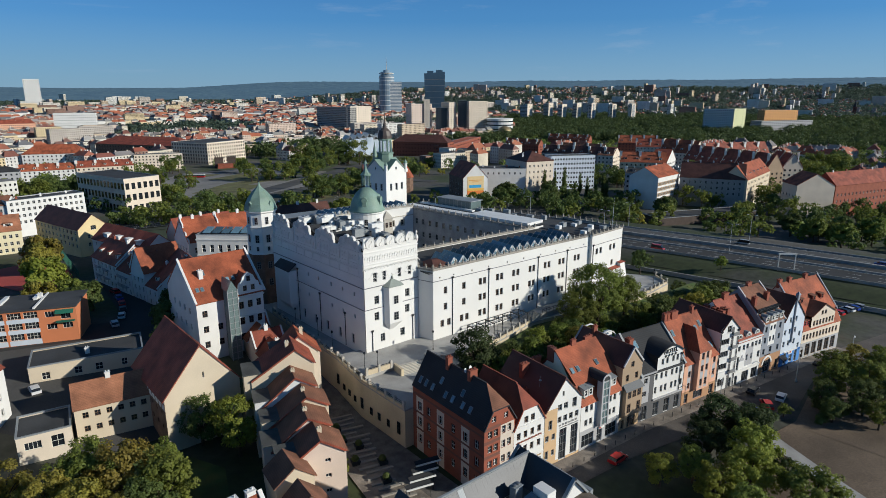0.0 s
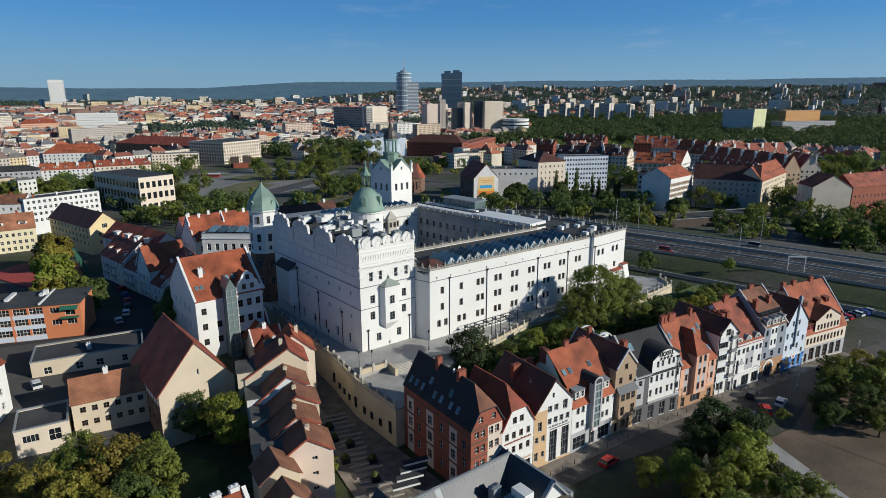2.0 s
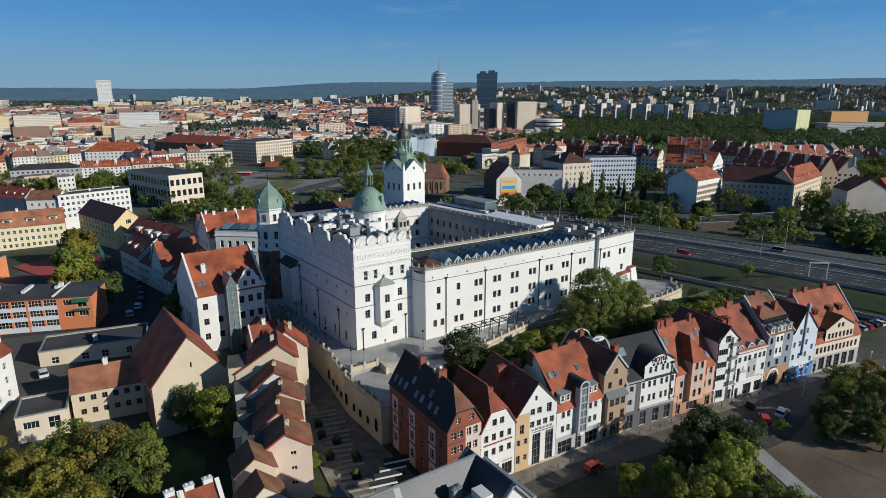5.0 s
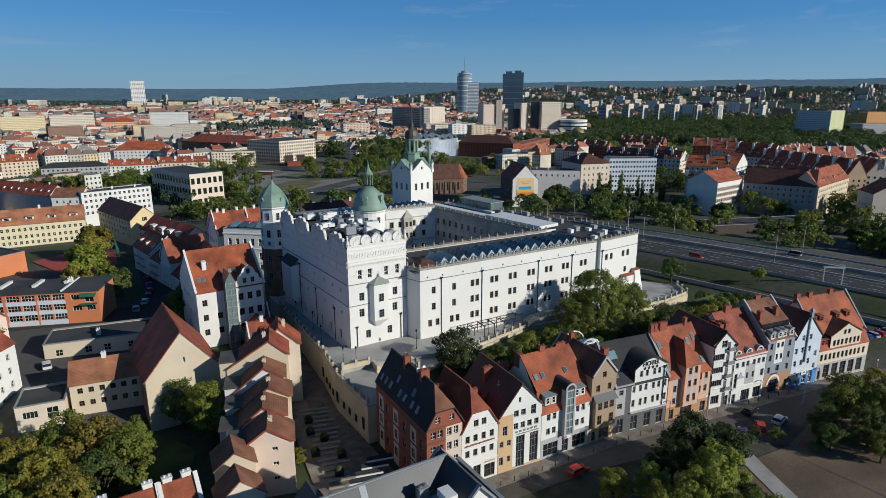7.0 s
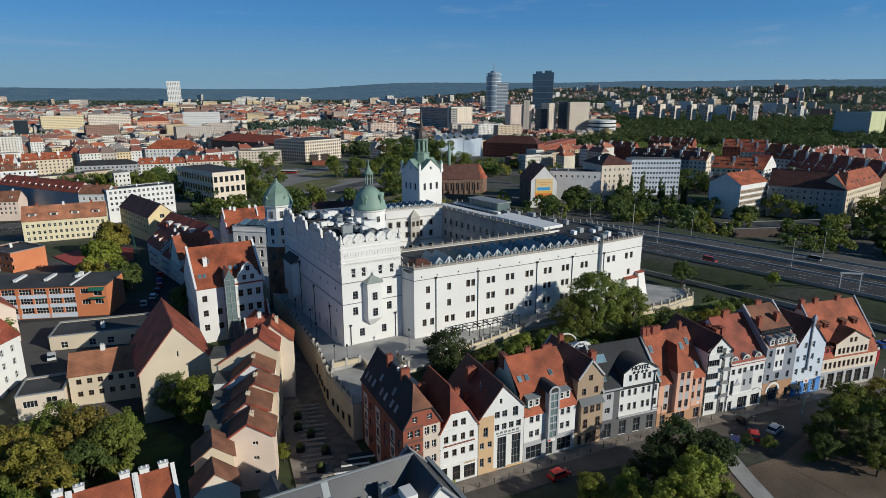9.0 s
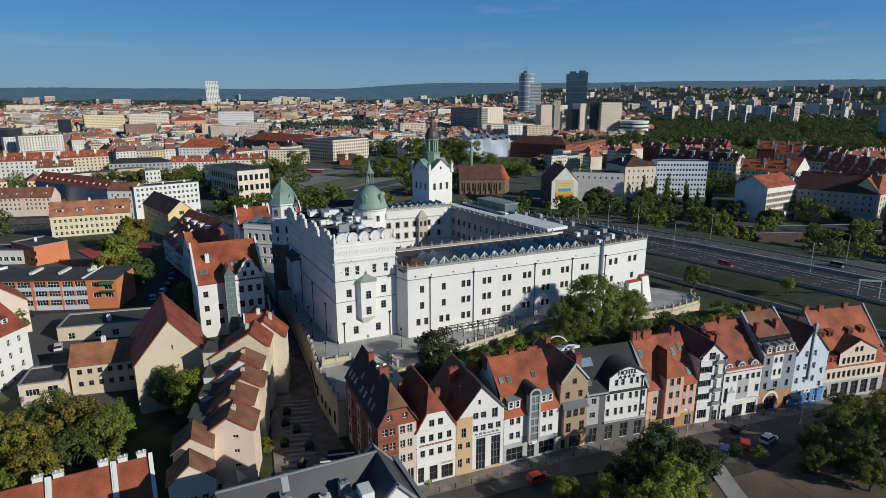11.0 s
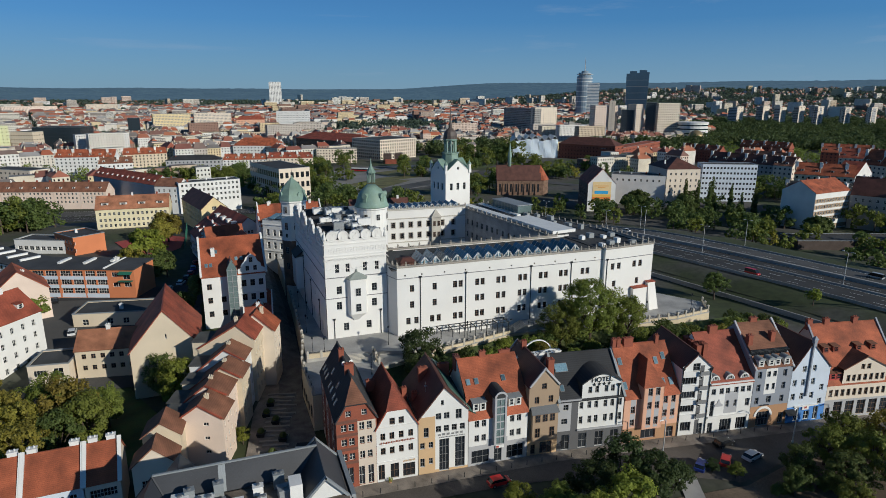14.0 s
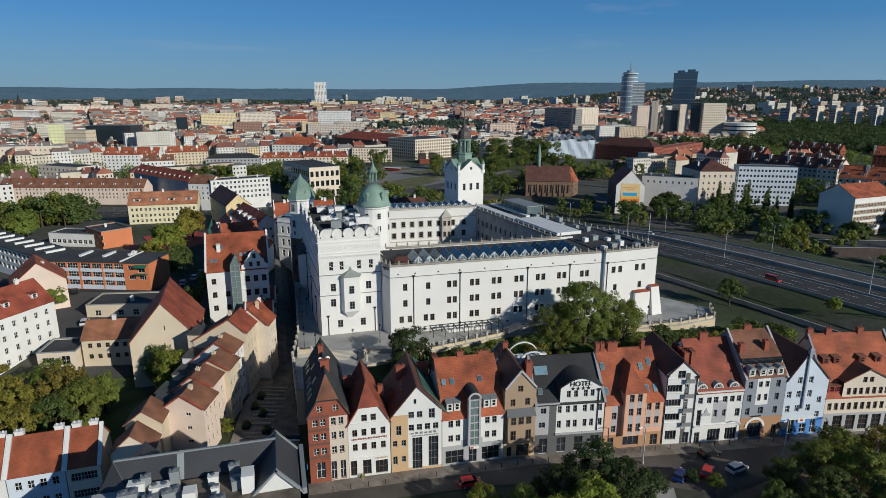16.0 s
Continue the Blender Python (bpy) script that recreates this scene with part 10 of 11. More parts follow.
church()
block("white_house", along((303, 332), (331, 309), -8), 36, 16, 21, P_WHITE, BITUMEN, "tall plain white house with flat roof", "flat", 0, [(x, 16.5, 1.2, 1.6) for x in (4, 8, 12, 16, 20, 24, 28, 32)], chimneys=4, right=grid_windows(1, 15, 4, (8, 12, 16), 1.1, 1.7))
block("white_house", along((331.5, 309), (354.5, 303), -8), 23.8, 30, 26.0, P_CREAM, TILEDARK, "large cream house with dark red hipped roof", "hip", 6.5, grid_windows(1, 23, 6, (9, 13, 17, 21.5), 1.1, 1.7), chimneys=4, right=grid_windows(1, 29, 7, (13, 17, 21.5), 1.1, 1.7))
grid_block("office_slab", (374, 322), (408, 305), 14, 27, P_ICE, "pale blue and white office slab", 7, 16, 4, BITUMEN)
block("corner_apartment_house", along((354, 214), (386, 218), -7.5), 32.2, 20, 21.5, P_WHITE, TILE, "brown and white striped apartment house with orange roof", "gable_x", 6.0, grid_windows(0.8, 31, 12, (5.5, 9.0, 12.5, 16.0), 1.2, 1.6), zones=[(0, 32.2, z, z + 2.3, 1) for z in (0.4, 5.2, 8.7, 12.2, 15.7)], mats=[P_TAN], chimneys=3)
# grey wall colour stands in for shade on this long side
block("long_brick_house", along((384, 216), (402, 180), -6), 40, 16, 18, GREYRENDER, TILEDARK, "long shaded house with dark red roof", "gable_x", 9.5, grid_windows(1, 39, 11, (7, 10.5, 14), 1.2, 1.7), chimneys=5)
block("long_brick_house", along((402.5, 179), (466, 192), -6), 65, 16, 18, P_BEIGE, TILE, "long beige house with orange-red roof", "gable_x", 8.5, grid_windows(1, 64, 16, (7, 10.5, 14), 1.2, 1.7), chimneys=6, dormers=6)
block("gabled_town_house", along((398, 147), (414.6, 132), -7.6), 22.4, 18, 20, P_CREAM, TILE, "pale gabled house with orange-red roof", "gable_y", 7, chimneys=3, left=grid_windows(1, 23, 6, (8, 12), 1.2, 1.6))
block("long_brick_house", along((415.2, 131.6), (490, 112), -7.6), 77, 15, 20, BRICKRED, TILERED, "long brick house with red roof", "gable_x", 7, grid_windows(1, 73, 20, (5, 9, 13), 1.2, 1.7), chimneys=6)
block("flat_shed", along((306, 182), (372, 158), -6), 70, 16, 4.0, SHEDWALL, BITUMEN, "long low dark-roofed shed beside the motorway", "flat", 0, chimneys=0)
grid_block("stone_office", (231.4, 715.5), (287, 744.5), 55, 25, P_CREAM, "large cream stone office building with flat roof", 6, 16, 14, BITUMEN, ww=1.9, wh=2.3)
grid_block("brick_office", (150, 905), (220, 780), 40, 20, BRICKOLD, "long dark brick building with red hipped roof", 5, 30, 8, TILERED, "hip", 9)


def concert_hall():
    ob = thing("concert_hall", along((406, 697), (462, 676), -13), "pale blue ribbed concert hall with zigzag white roofs", "concert hall")
    pale = mat("pale_blue_cladding", (0.84, 0.9, 0.95), 0.3, 0.06, 0.4)
    for k in range(7):
        b = Mesh()
        x0, x1 = k * 8.5, k * 8.5 + 8.2
        hh = 22 + (k * 5 % 4)
        b.box(x0, 0, -4, x1, 40, hh)
        bay = put(ob, "hall_bay", b, [pale])
        for q in range(6):
            c = Mesh()
            c.box(x0 + q * 1.4, -0.5, -4, x0 + q * 1.4 + 0.35, 0, hh)
            put(bay, "rib", c, [pale])
        r = Mesh()
        r.slab([(x0, -0.6, hh), (x0 + 4.1, -0.6, hh + 5), (x0 + 4.1, 41, hh + 5), (x0, 41, hh)], 0.3)
        r.slab([(x1, -0.6, hh), (x0 + 4.1, -0.6, hh + 5), (x0 + 4.1, 41, hh + 5), (x1, 41, hh)], 0.3)
        put(bay, "zigzag_roof", r, [P_WHITE])


concert_hall()
grid_block("brick_office", (462, 675), (503, 609), 26, 19, BRICKRED, "red brick public building with dark red roof", 4, 18, 6, TILEDARK, "hip", 9)
grid_block("brick_office", (503.5, 609), (650, 706), 20, 15, BRICKRED, "long red brick wing with flat orange roof", 3, 34, 5, TILE)
PALEGREEN = mat("pale_green_render", (0.62, 0.63, 0.36), 0.8, 0.08)
DARKGLASS = mat("dark_office_glass", (0.02, 0.03, 0.038), 0.25, 0.2, 0.2)
grid_block("apartment_slab", (158, 1327), (224, 1308), 16, 53, P_WHITE, "white slab block of flats", 11, 22, 5, ww=1.2, wh=1.1)
grid_block("apartment_slab", (-101, 1538), (-22, 1558), 16, 40, P_YELLOW, "orange-yellow slab block of flats", 11, 26, 5, wmat=GREYFRAME, ww=1.9, wh=1.8)
grid_block("apartment_slab", (-14, 1573), (71, 1583), 16, 40, P_CREAM, "cream slab block of flats", 11, 28, 5, wmat=GREYFRAME, ww=1.9, wh=1.8)
grid_block("orange_house", (80, 1490), (145, 1487), 18, 28, P_ORANGE, "orange apartment house with red roof", 6, 20, 5, TILERED, "hip", 8)
grid_block("apartment_slab", (-695, 2256), (-621, 2259), 16, 30, P_PINK, "pink-beige far slab block of flats", 9, 24, 4, ww=1.8, wh=1.2)
grid_block("apartment_slab", (-618, 2333), (-475, 2405), 16, 32, P_PINK, "pink-beige far slab block of flats", 9, 40, 4, ww=1.8, wh=1.2)
grid_block("apartment_slab", (-406, 2505), (-306, 2504), 16, 34, P_CREAM, "cream far slab block of flats", 9, 30, 4, ww=1.8, wh=1.2)
# the slab's shade and sun are put into its two wall colours
grid_block("apartment_slab", (693, 1328), (702, 1189), 16, 56, GREYRENDER, "slab block of flats, shaded front coloured grey", 14, 34, 4, ww=2.4, wh=1.7)
grid_block("apartment_slab", (703, 1189), (764, 1200), 16, 60, P_CREAM, "slab block of flats, sunlit side coloured cream", 14, 9, 4, ww=1.4, wh=1.4)
grid_block("office_tower", (732, 1000), (776, 990), 30, 67, P_PINK, "pale pink office block with dark windows", 15, 8, 8)
grid_block("office_tower", (757, 991), (766, 984), 8, 76, P_CREAM, "slim cream stair tower of an office block", 15, 1, 2)
grid_block("office_tower", (777, 979), (796, 964), 26, 59, DARKGLASS, "dark glass office block", 12, 6, 6, wmat=GREYFRAME)
grid_block("office_tower", (795, 958), (811, 956), 30, 70, P_CREAM, "cream office slab beside a dark glass one", 16, 4, 8)
grid_block("office_tower", (812, 950), (826, 938), 30, 73, DARKGLASS, "dark glass office slab", 16, 4, 8, wmat=GREYFRAME)
grid_block("office_tower", (824, 930), (868, 923), 28, 72, P_CREAM, "pale high-rise office block with a grid of dark windows", 16, 11, 8, ww=1.9, wh=2.2)
rh_ = thing("round_office", pose(886, 905, G(886, 905)), "low round white office building with glass band", "office building")
b = Mesh()
b.lathe(0, 0, [(27, -3), (27, 36), (27.6, 36), (27.6, 38)], 28)
put(rh_, "drum", b, [P_WHITE])
for z in (8, 16, 24, 31):
    b = Mesh()
    b.lathe(0, 0, [(27.15, z), (27.15, z + 2.4)], 28)
    put(rh_, "glass_band", b, [DARKGLASS])
grid_block("white_office", (640, 960), (700, 915), 24, 26, P_WHITE, "long white office block with dark windows", 6, 24, 8)
grid_block("apartment_slab", (1313, 697), (1326, 636), 16, 53, P_WHITE, "pale slab block of flats with yellow-green end by the park", 14, 16, 4, ww=2.2, wh=1.6)
grid_block("block_end", (1326.5, 635.5), (1372, 632), 14, 54, PALEGREEN, "yellow-green end of a slab block by the park", 12, 2, 2)
grid_block("hospital_block", (1405, 610), (1550, 560), 30, 26, P_GREY, "long grey block beside the park", 7, 26, 5, ww=2.6, wh=1.5)
grid_block("hospital_block", (1450, 625), (1545, 592), 20, 48, mat("orange_slab_render", (0.66, 0.34, 0.12), 0.8, 0.08), "orange slab block above the grey one", 13, 14, 4, ww=2.4, wh=1.5)
for k, (p, q, w) in enumerate((((604, 1845), (656, 1775), 60), ((700, 1867), (768, 1840), 45))):
    hall = grid_block("shopping_hall", p, q, w, 22, P_WHITE, "long white shopping hall with curved glass front", 2, 20, 8, METALWHITE)
    b = Mesh()
    b.box(0, -0.5, 9, math.hypot(q[0] - p[0], q[1] - p[1]), 0.2, 14)
    put(hall, "glass_band", b, [GLASSBLUE])
for k, (x0, y0, x1, y1, h) in enumerate(((1361, 1333, 1380, 1292, 51), (1413, 1280, 1423, 1246, 54), (1445, 1245, 1450, 1216, 50), (1475, 1211, 1478, 1183, 54), (1503, 1176, 1505, 1150, 53), (1540, 1128, 1541, 1102, 51), (1574, 1082, 1574, 1058, 52))):
    # grey side and cream end paint shade and sunlight onto each tower
    grid_block("apartment_tower", ((x0 + x1) / 2, (y0 + y1) / 2), (x1, y1), 17, h, (P_GREY, GREYRENDER)[k % 2], "high-rise block of flats behind the park, shaded side coloured grey", 12, 10, 4, ww=2.4, wh=1.2)
    grid_block("block_end", (x1 + 0.5, y1 - 0.5), (x1 + 26, y1 + 3), 10, h + 3, P_CREAM, "end of a high-rise block, coloured cream as sunlit", 12, 4, 2)
# houses of the upper town
for p, q, d, h, rh, wall, roof, kind, fl, n, words in (
        ((-300, 766), (-177, 765), 26, 23, 0, P_CREAM, ZINC, "flat", 4, 26, "long cream stone palace front with grey roof"),
        ((-142, 577), (-103, 547), 18, 17, 0, P_CREAM, BITUMEN, "flat", 4, 10, "cream plain block with flat roof"),
        ((-237, 925), (-219, 930), 18, 42, 0, PALEGREEN, BITUMEN, "flat", 9, 4, "pale green and white tower house"),
        ((-218, 930), (-189, 917), 20, 34, 0, P_BEIGE, BITUMEN, "flat", 6, 9, "beige classical house with flat roof"),
        ((-206, 985), (-143, 969), 40, 38, 0, DARKGLASS, BITUMEN, "flat", 8, 24, "black glass office building"),
        ((-112, 669), (-57, 659), 14, 18, 7, P_WHITE, TILE, "gable_x", 5, 14, "white house with bright red-orange roof"),
        ((-8, 626), (43, 619), 16, 15, 4, P_GREY, SLATE, "hip", 4, 14, "grey mansard-roofed town house"),
        ((58, 769), (113, 747), 22, 19, 9, P_WHITE, TILE, "hip", 5, 14, "large white house with red hipped roof"),
        ((45, 672), (90, 664), 13, 10, 5.5, P_WHITE, TILE, "gable_x", 3, 12, "white row house with orange roof"),
        ((91, 663), (139, 655), 13, 11, 5.5, P_CREAM, TILERED, "gable_x", 3, 12, "cream row house with orange-red roof"),
        ((-118, 1257), (-98, 1260), 20, 44, 0, DARKGLASS, BITUMEN, "flat", 10, 5, "dark grey tower house"),
        ((-62, 598), (-34, 602), 14, 16, 5, P_WHITE, TILEWORN, "gable_x", 4, 8, "white town house with brown roof"),
        ((-54, 690), (-12, 700), 14, 17, 6, P_BEIGE, TILE, "gable_x", 5, 12, "beige tenement with orange roof"),
        ((150, 700), (196, 690), 15, 17, 0, P_CREAM, BITUMEN, "flat", 5, 14, "cream office block with flat roof"),
        # beyond the motorway
        ((589, 591), (599, 539), 14, 15, 7, BRICKRED, TILE, "gable_x", 4, 14, "brick tenement with bright orange roof"),
        ((743, 649), (761, 583), 14, 14, 7, BRICKRED, TILE, "gable_x", 4, 18, "brick tenement with orange roof at the park"),
        ((468, 416), (489, 346), 14, 20, 7, GREYRENDER, TILEDARK, "gable_x", 5, 20, "long grey tenement with dark brown roof"),
        ((489, 345), (513, 354), 15, 20, 7, P_CREAM, TILEWORN, "gable_y", 5, 6, "cream end of a tenement row"),
        ((453, 312), (475, 281), 15, 19, 8, P_BEIGE, TILE, "gable_x", 5, 10, "beige tenement with orange roof"),
        ((476, 281), (505, 290), 14, 20, 9, P_WHITE, TILERED, "gable_y", 5, 8, "white gabled tenement with red roof"),
        ((573, 349), (574, 311), 22, 20, 12, P_CREAM, TILE, "gable_x", 5, 10, "cream tenement with steep bright red roof"),
        ((534, 299), (494, 207), 18, 18, 13, P_TAN, TILERED, "gable_x", 5, 24, "long tenement with large dark red roof"),
        ((381, 257), (402, 228), 14, 19, 3, P_GREY, SLATE, "gable_x", 5, 10, "grey house with low black roof"),
        ((402.5, 228), (440, 240), 14, 19, 3, P_WHITE, SLATE, "gable_x", 5, 12, "white house with low black roof"),
        ((560, 290), (630, 262), 16, 20, 11, P_BEIGE, TILERED, "gable_x", 5, 18, "beige tenement with steep red roof"),
        ((520, 190), (545, 215), 15, 20, 10, P_CREAM, TILE, "gable_x", 5, 9, "cream corner tenement with red roof"),
        ((640, 420), (668, 380), 16, 18, 9, P_CREAM, TILERED, "gable_x", 5, 12, "cream tenement with red roof"),
        ((640, 330), (700, 345), 16, 18, 9, P_PINK, TILE, "gable_x", 5, 16, "pink tenement with orange roof"),
        ((560, 470), (575, 420), 14, 17, 6, P_WHITE, TILEWORN, "gable_x", 4, 12, "white tenement with brown roof"),
        ((690, 480), (720, 440), 16, 18, 9, BRICKRED, TILE, "gable_x", 5, 12, "brick tenement with red-orange roof")):
    hs = grid_block("town_house", p, q, d, h, wall, words, fl, n, 4, roof, kind, rh)
    w = math.hypot(q[0] - p[0], q[1] - p[1])
    if kind == "gable_x":
        for k in range(max(2, int(w / 9))):
            dormer(hs, pose(w * (k + 0.5) / max(2, int(w / 9)), d * 0.12, h + rh * 0.2), 2.2, 1.8, d * 0.22, roof=roof)
        for k in range(int(w / 16) + 1):
            b = Mesh()
            x = min(w - 0.3, 16.0 * k + 0.3)
            b.solid([(x - 0.25, -0.2, h - 0.5), (x + 0.25, -0.2, h - 0.5), (x + 0.25, d + 0.2, h - 0.5), (x - 0.25, d + 0.2, h - 0.5)], [(x - 0.25, d * 0.46, h + rh + 0.7), (x + 0.25, d * 0.46, h + rh + 0.7), (x + 0.25, d * 0.54, h + rh + 0.7), (x - 0.25, d * 0.54, h + rh + 0.7)])
            put(hs, "fire_wall", b, [P_BEIGE])
            chimney(hs, x, d * 0.3, h + rh * 0.5, 2.2, 0.8, rh * 0.4 + 1.2, P_WHITE)
gx, gy = 25 + 1180 * math.sin(radians(43.5)), 1180 * math.cos(radians(43.5)) - 15
dome = thing("gas_dome", pose(gx, gy, G(gx, gy)), "round pale golden dome among the park trees", "dome")
b = Mesh()
b.lathe(0, 0, [(14, 0), (14, 12)] + [(14 * math.cos(radians(q)), 12 + 14 * math.sin(radians(q))) for q in range(10, 90, 16)] + [(0.3, 26)], 24)
put(dome, "shell", b, [mat("golden_sheet", (0.35, 0.27, 0.14), 0.4, 0.1, metal=0.5)], smooth=True)


def round_tower():
    ob = thing("round_office_tower", pose(1268, 1882, G(1268, 1882), 0, 0, -33), "tall glass office tower with round core, white floor bands and mast", "skyscraper")
    glass = mat("blue_grey_curtain_glass", (0.22, 0.28, 0.34), 0.15, 0.15, 0.1)
    b = Mesh()
    b.lathe(0, 0, [(27, 0), (27, 140), (22, 141), (22, 152), (12, 153), (12, 158)], 24)
    put(ob, "core", b, [glass])
    c = Mesh()
    c.box(5, -24, 0, 52, 20, 118)
    put(ob, "office_wing", c, [glass])
    for k in range(22):
        d = Mesh()
        z = 8 + k * 5
        d.box(4.5, -24.6, z, 52.6, 20.6, z + 1.7)
        put(ob, "floor_band", d, [P_WHITE])
    for z in (16, 34, 52, 70, 88, 106, 120, 132, 146):
        d = Mesh()
        d.lathe(0, 0, [(27.6, z), (27.6, z + 2)], 24)
        put(ob, "ring_band", d, [P_WHITE])
    m = Mesh()
    m.tube((0, 0, 156), (0, 0, 205), 1.6, 0.4, 8)
    for k in range(4):
        m.tube((0, 0, 160 + k * 8), (5 - k, 0, 162 + k * 8), 0.6, 0.4)
    put(ob, "mast", m, [METAL])


def dark_tower():
    ob = thing("dark_glass_tower", pose(1577, 1992, G(1577, 1992), 0, 0, -40), "dark glass high-rise tower with slanted crown", "skyscraper")
    glass = mat("dark_curtain_glass", (0.05, 0.09, 0.14), 0.1, 0.2, 0.1)
    b = Mesh()
    b.solid([(-38, -20, 0), (38, -20, 0), (38, 20, 0), (-38, 20, 0)], [(-42, -22, 150), (42, -22, 156), (42, 22, 156), (-42, 22, 150)])
    put(ob, "shaft", b, [glass])
    for k in range(24):
        d = Mesh()
        z = 6 + k * 6
        if k % 4:
            continue
        s = 1 + 0.1 * z / 150
        d.box(-38 * s - 0.3, -20 * s - 0.5, z, 38 * s + 0.3, -20 * s + 0.2, z + 0.9)
        put(ob, "floor_band", d, [GREYFRAME])
    c = Mesh()
    c.box(-30, -14, 150, -5, 14, 160)
    c.box(5, -14, 152, 32, 14, 163)
    put(ob, "crown", c, [glass])


round_tower()
dark_tower()
grid_block("apartment_tower", (269, 2973), (324, 2968), 30, 120, P_WHITE, "white residential tower standing alone on the skyline", 22, 8, 5, ww=3.4, wh=2.2)


def church_tower(x, y, h, wall, label, w=14):
    ob = thing("church_tower", pose(x, y, G(x, y), 0, 0, 20), label, "church")
    b = Mesh()
    b.box(-w / 2, -w / 2, -4, w / 2, w / 2, h * 0.55)
    put(ob, "shaft", b, [wall])
    c = Mesh()
    c.lathe(0, 0, [(w * 0.62, h * 0.55), (w * 0.3, h * 0.72), (w * 0.2, h * 0.74), (0.3, h)], 8, turn=math.pi / 8)
    put(ob, "spire", c, [SLATE])
    for k in range(4):
        d = Mesh()
        d.box(-1.6, -w / 2 - 0.12, h * 0.36, -0.4, -w / 2 + 0.1, h * 0.48)
        d.box(0.4, -w / 2 - 0.12, h * 0.36, 1.6, -w / 2 + 0.1, h * 0.48)
        put(ob, "belfry_opening", d, [GLASS], at=pose(0, 0, 0, 0, 0, 90 * k))


church_tower(-702, 2213, 74, BRICKOLD, "far brown brick church tower with a dark spire", 20)
church_tower(2306, 714, 54, BRICKDARK, "far dark church spire over the roofs", 10)
# trees of the middle distance
GROVE = [[], [], []]
for x, y, n, sp, lf in ((20, 474, 9, 22, LEAF), (55, 480, 8, 16, LEAFDEEP), (128, 262, 7, 14, LEAF), (165, 288, 6, 12, LEAF), (352, 815, 10, 34, LEAF), (425, 830, 10, 34, LEAFDEEP), (-52, 284, 4, 7, LEAF), (-60, 330, 6, 14, LEAF), (258, 328, 2, 5, LEAF),
                         (345, 470, 9, 20, LEAF), (300, 300, 4, 6, LEAFDEEP), (318, 270, 5, 9, LEAFDEEP), (336, 196, 5, 9, LEAFDEEP), (330, 95, 6, 14, LEAF), (345, 120, 6, 12, LEAFDEEP), (19, 250, 3, 4, LEAFAUT), (-80, 470, 7, 20, LEAFDEEP), (420, 240, 6, 14, LEAF), (450, 560, 10, 30, LEAFDEEP)):
    for k in range(n):
        q = (x + TREE_RNG.gauss(0, sp * 0.6), y + TREE_RNG.gauss(0, sp * 0.6))
        if y > 300:
            GROVE[k % 3].append((*q, TREE_RNG.uniform(0.9, 1.5)))
        else:
            tree(*q, TREE_RNG.uniform(0.9, 1.5), "far", lf)
for x, y in ((338, 297), (345, 293), (352, 290), (362, 298), (330, 262), (338, 258), (345, 256), (352, 252), (371, 290), (362, 262)):
    tree(x, y, TREE_RNG.uniform(1.1, 1.5), "tall", LEAFDEEP)

for k in range(40):
    i = TREE_RNG.randint(1, 7)
    pa, pb = offset(HW, TREE_RNG.uniform(40, 66))[i], offset(HW, TREE_RNG.uniform(40, 66))[i + 1]
    f = TREE_RNG.random()
    x, y = pa[0] + (pb[0] - pa[0]) * f, pa[1] + (pb[1] - pa[1]) * f
    if not (255 < x < 300 and 290 < y < 345) and (y > 270 or k % 2 == 0):
        GROVE[k % 8 // 3].append((x, y, TREE_RNG.uniform(0.6, 1.2) * (1 if y > 270 else 0.8)))
for k in range(46):
    x, y = ((-62, 318), (-52, 314), (-95, 340), (-48, 330))[k % 4]
    GROVE[k % 2].append((x + TREE_RNG.gauss(0, 9), y + TREE_RNG.gauss(0, 5), TREE_RNG.uniform(1.2, 2.0)))
# trees round the road junction behind the castle, and a belt between motorway and houses
for k in range(40):
    x, y = TREE_RNG.uniform(260, 420), TREE_RNG.uniform(380, 660)
    if noise.noise((x * 0.011, y * 0.011, 5.0)) > 0.08 and not taken_road(x, y):
        GROVE[k % 2].append((x, y, TREE_RNG.uniform(1.1, 2.0)))
for k in range(120):
    x, y = TREE_RNG.uniform(335, 520), TREE_RNG.uniform(20, 130)
    GROVE[k % 2].append((x, y, TREE_RNG.uniform(0.9, 1.7)))
for x, y in ((300, 196), (318, 186), (336, 170), (352, 160), (366, 150), (392, 196), (330, 222), (322, 236)):
    GROVE[0].append((x, y, TREE_RNG.uniform(1.0, 1.5)))
for x, y, n in ((110, 318, 4), (126, 330, 4), (140, 300, 5)):
    for k in range(n):
        GROVE[k % 2].append((x + TREE_RNG.gauss(0, 7), y + TREE_RNG.gauss(0, 6), TREE_RNG.uniform(1.2, 2.0)))
for k in range(44):
    x, y = ((19, 548), (-12, 552), (44, 540), (70, 548))[k % 4]
    GROVE[k % 2].append((x + TREE_RNG.gauss(0, 10), y + TREE_RNG.gauss(0, 7), TREE_RNG.uniform(1.2, 1.9)))
for k in range(46):
    x, y = TREE_RNG.uniform(288, 352), TREE_RNG.uniform(214, 300)
    if abs(x - 322) > 6:
        GROVE[1].append((x, y, TREE_RNG.uniform(0.8, 1.5)))
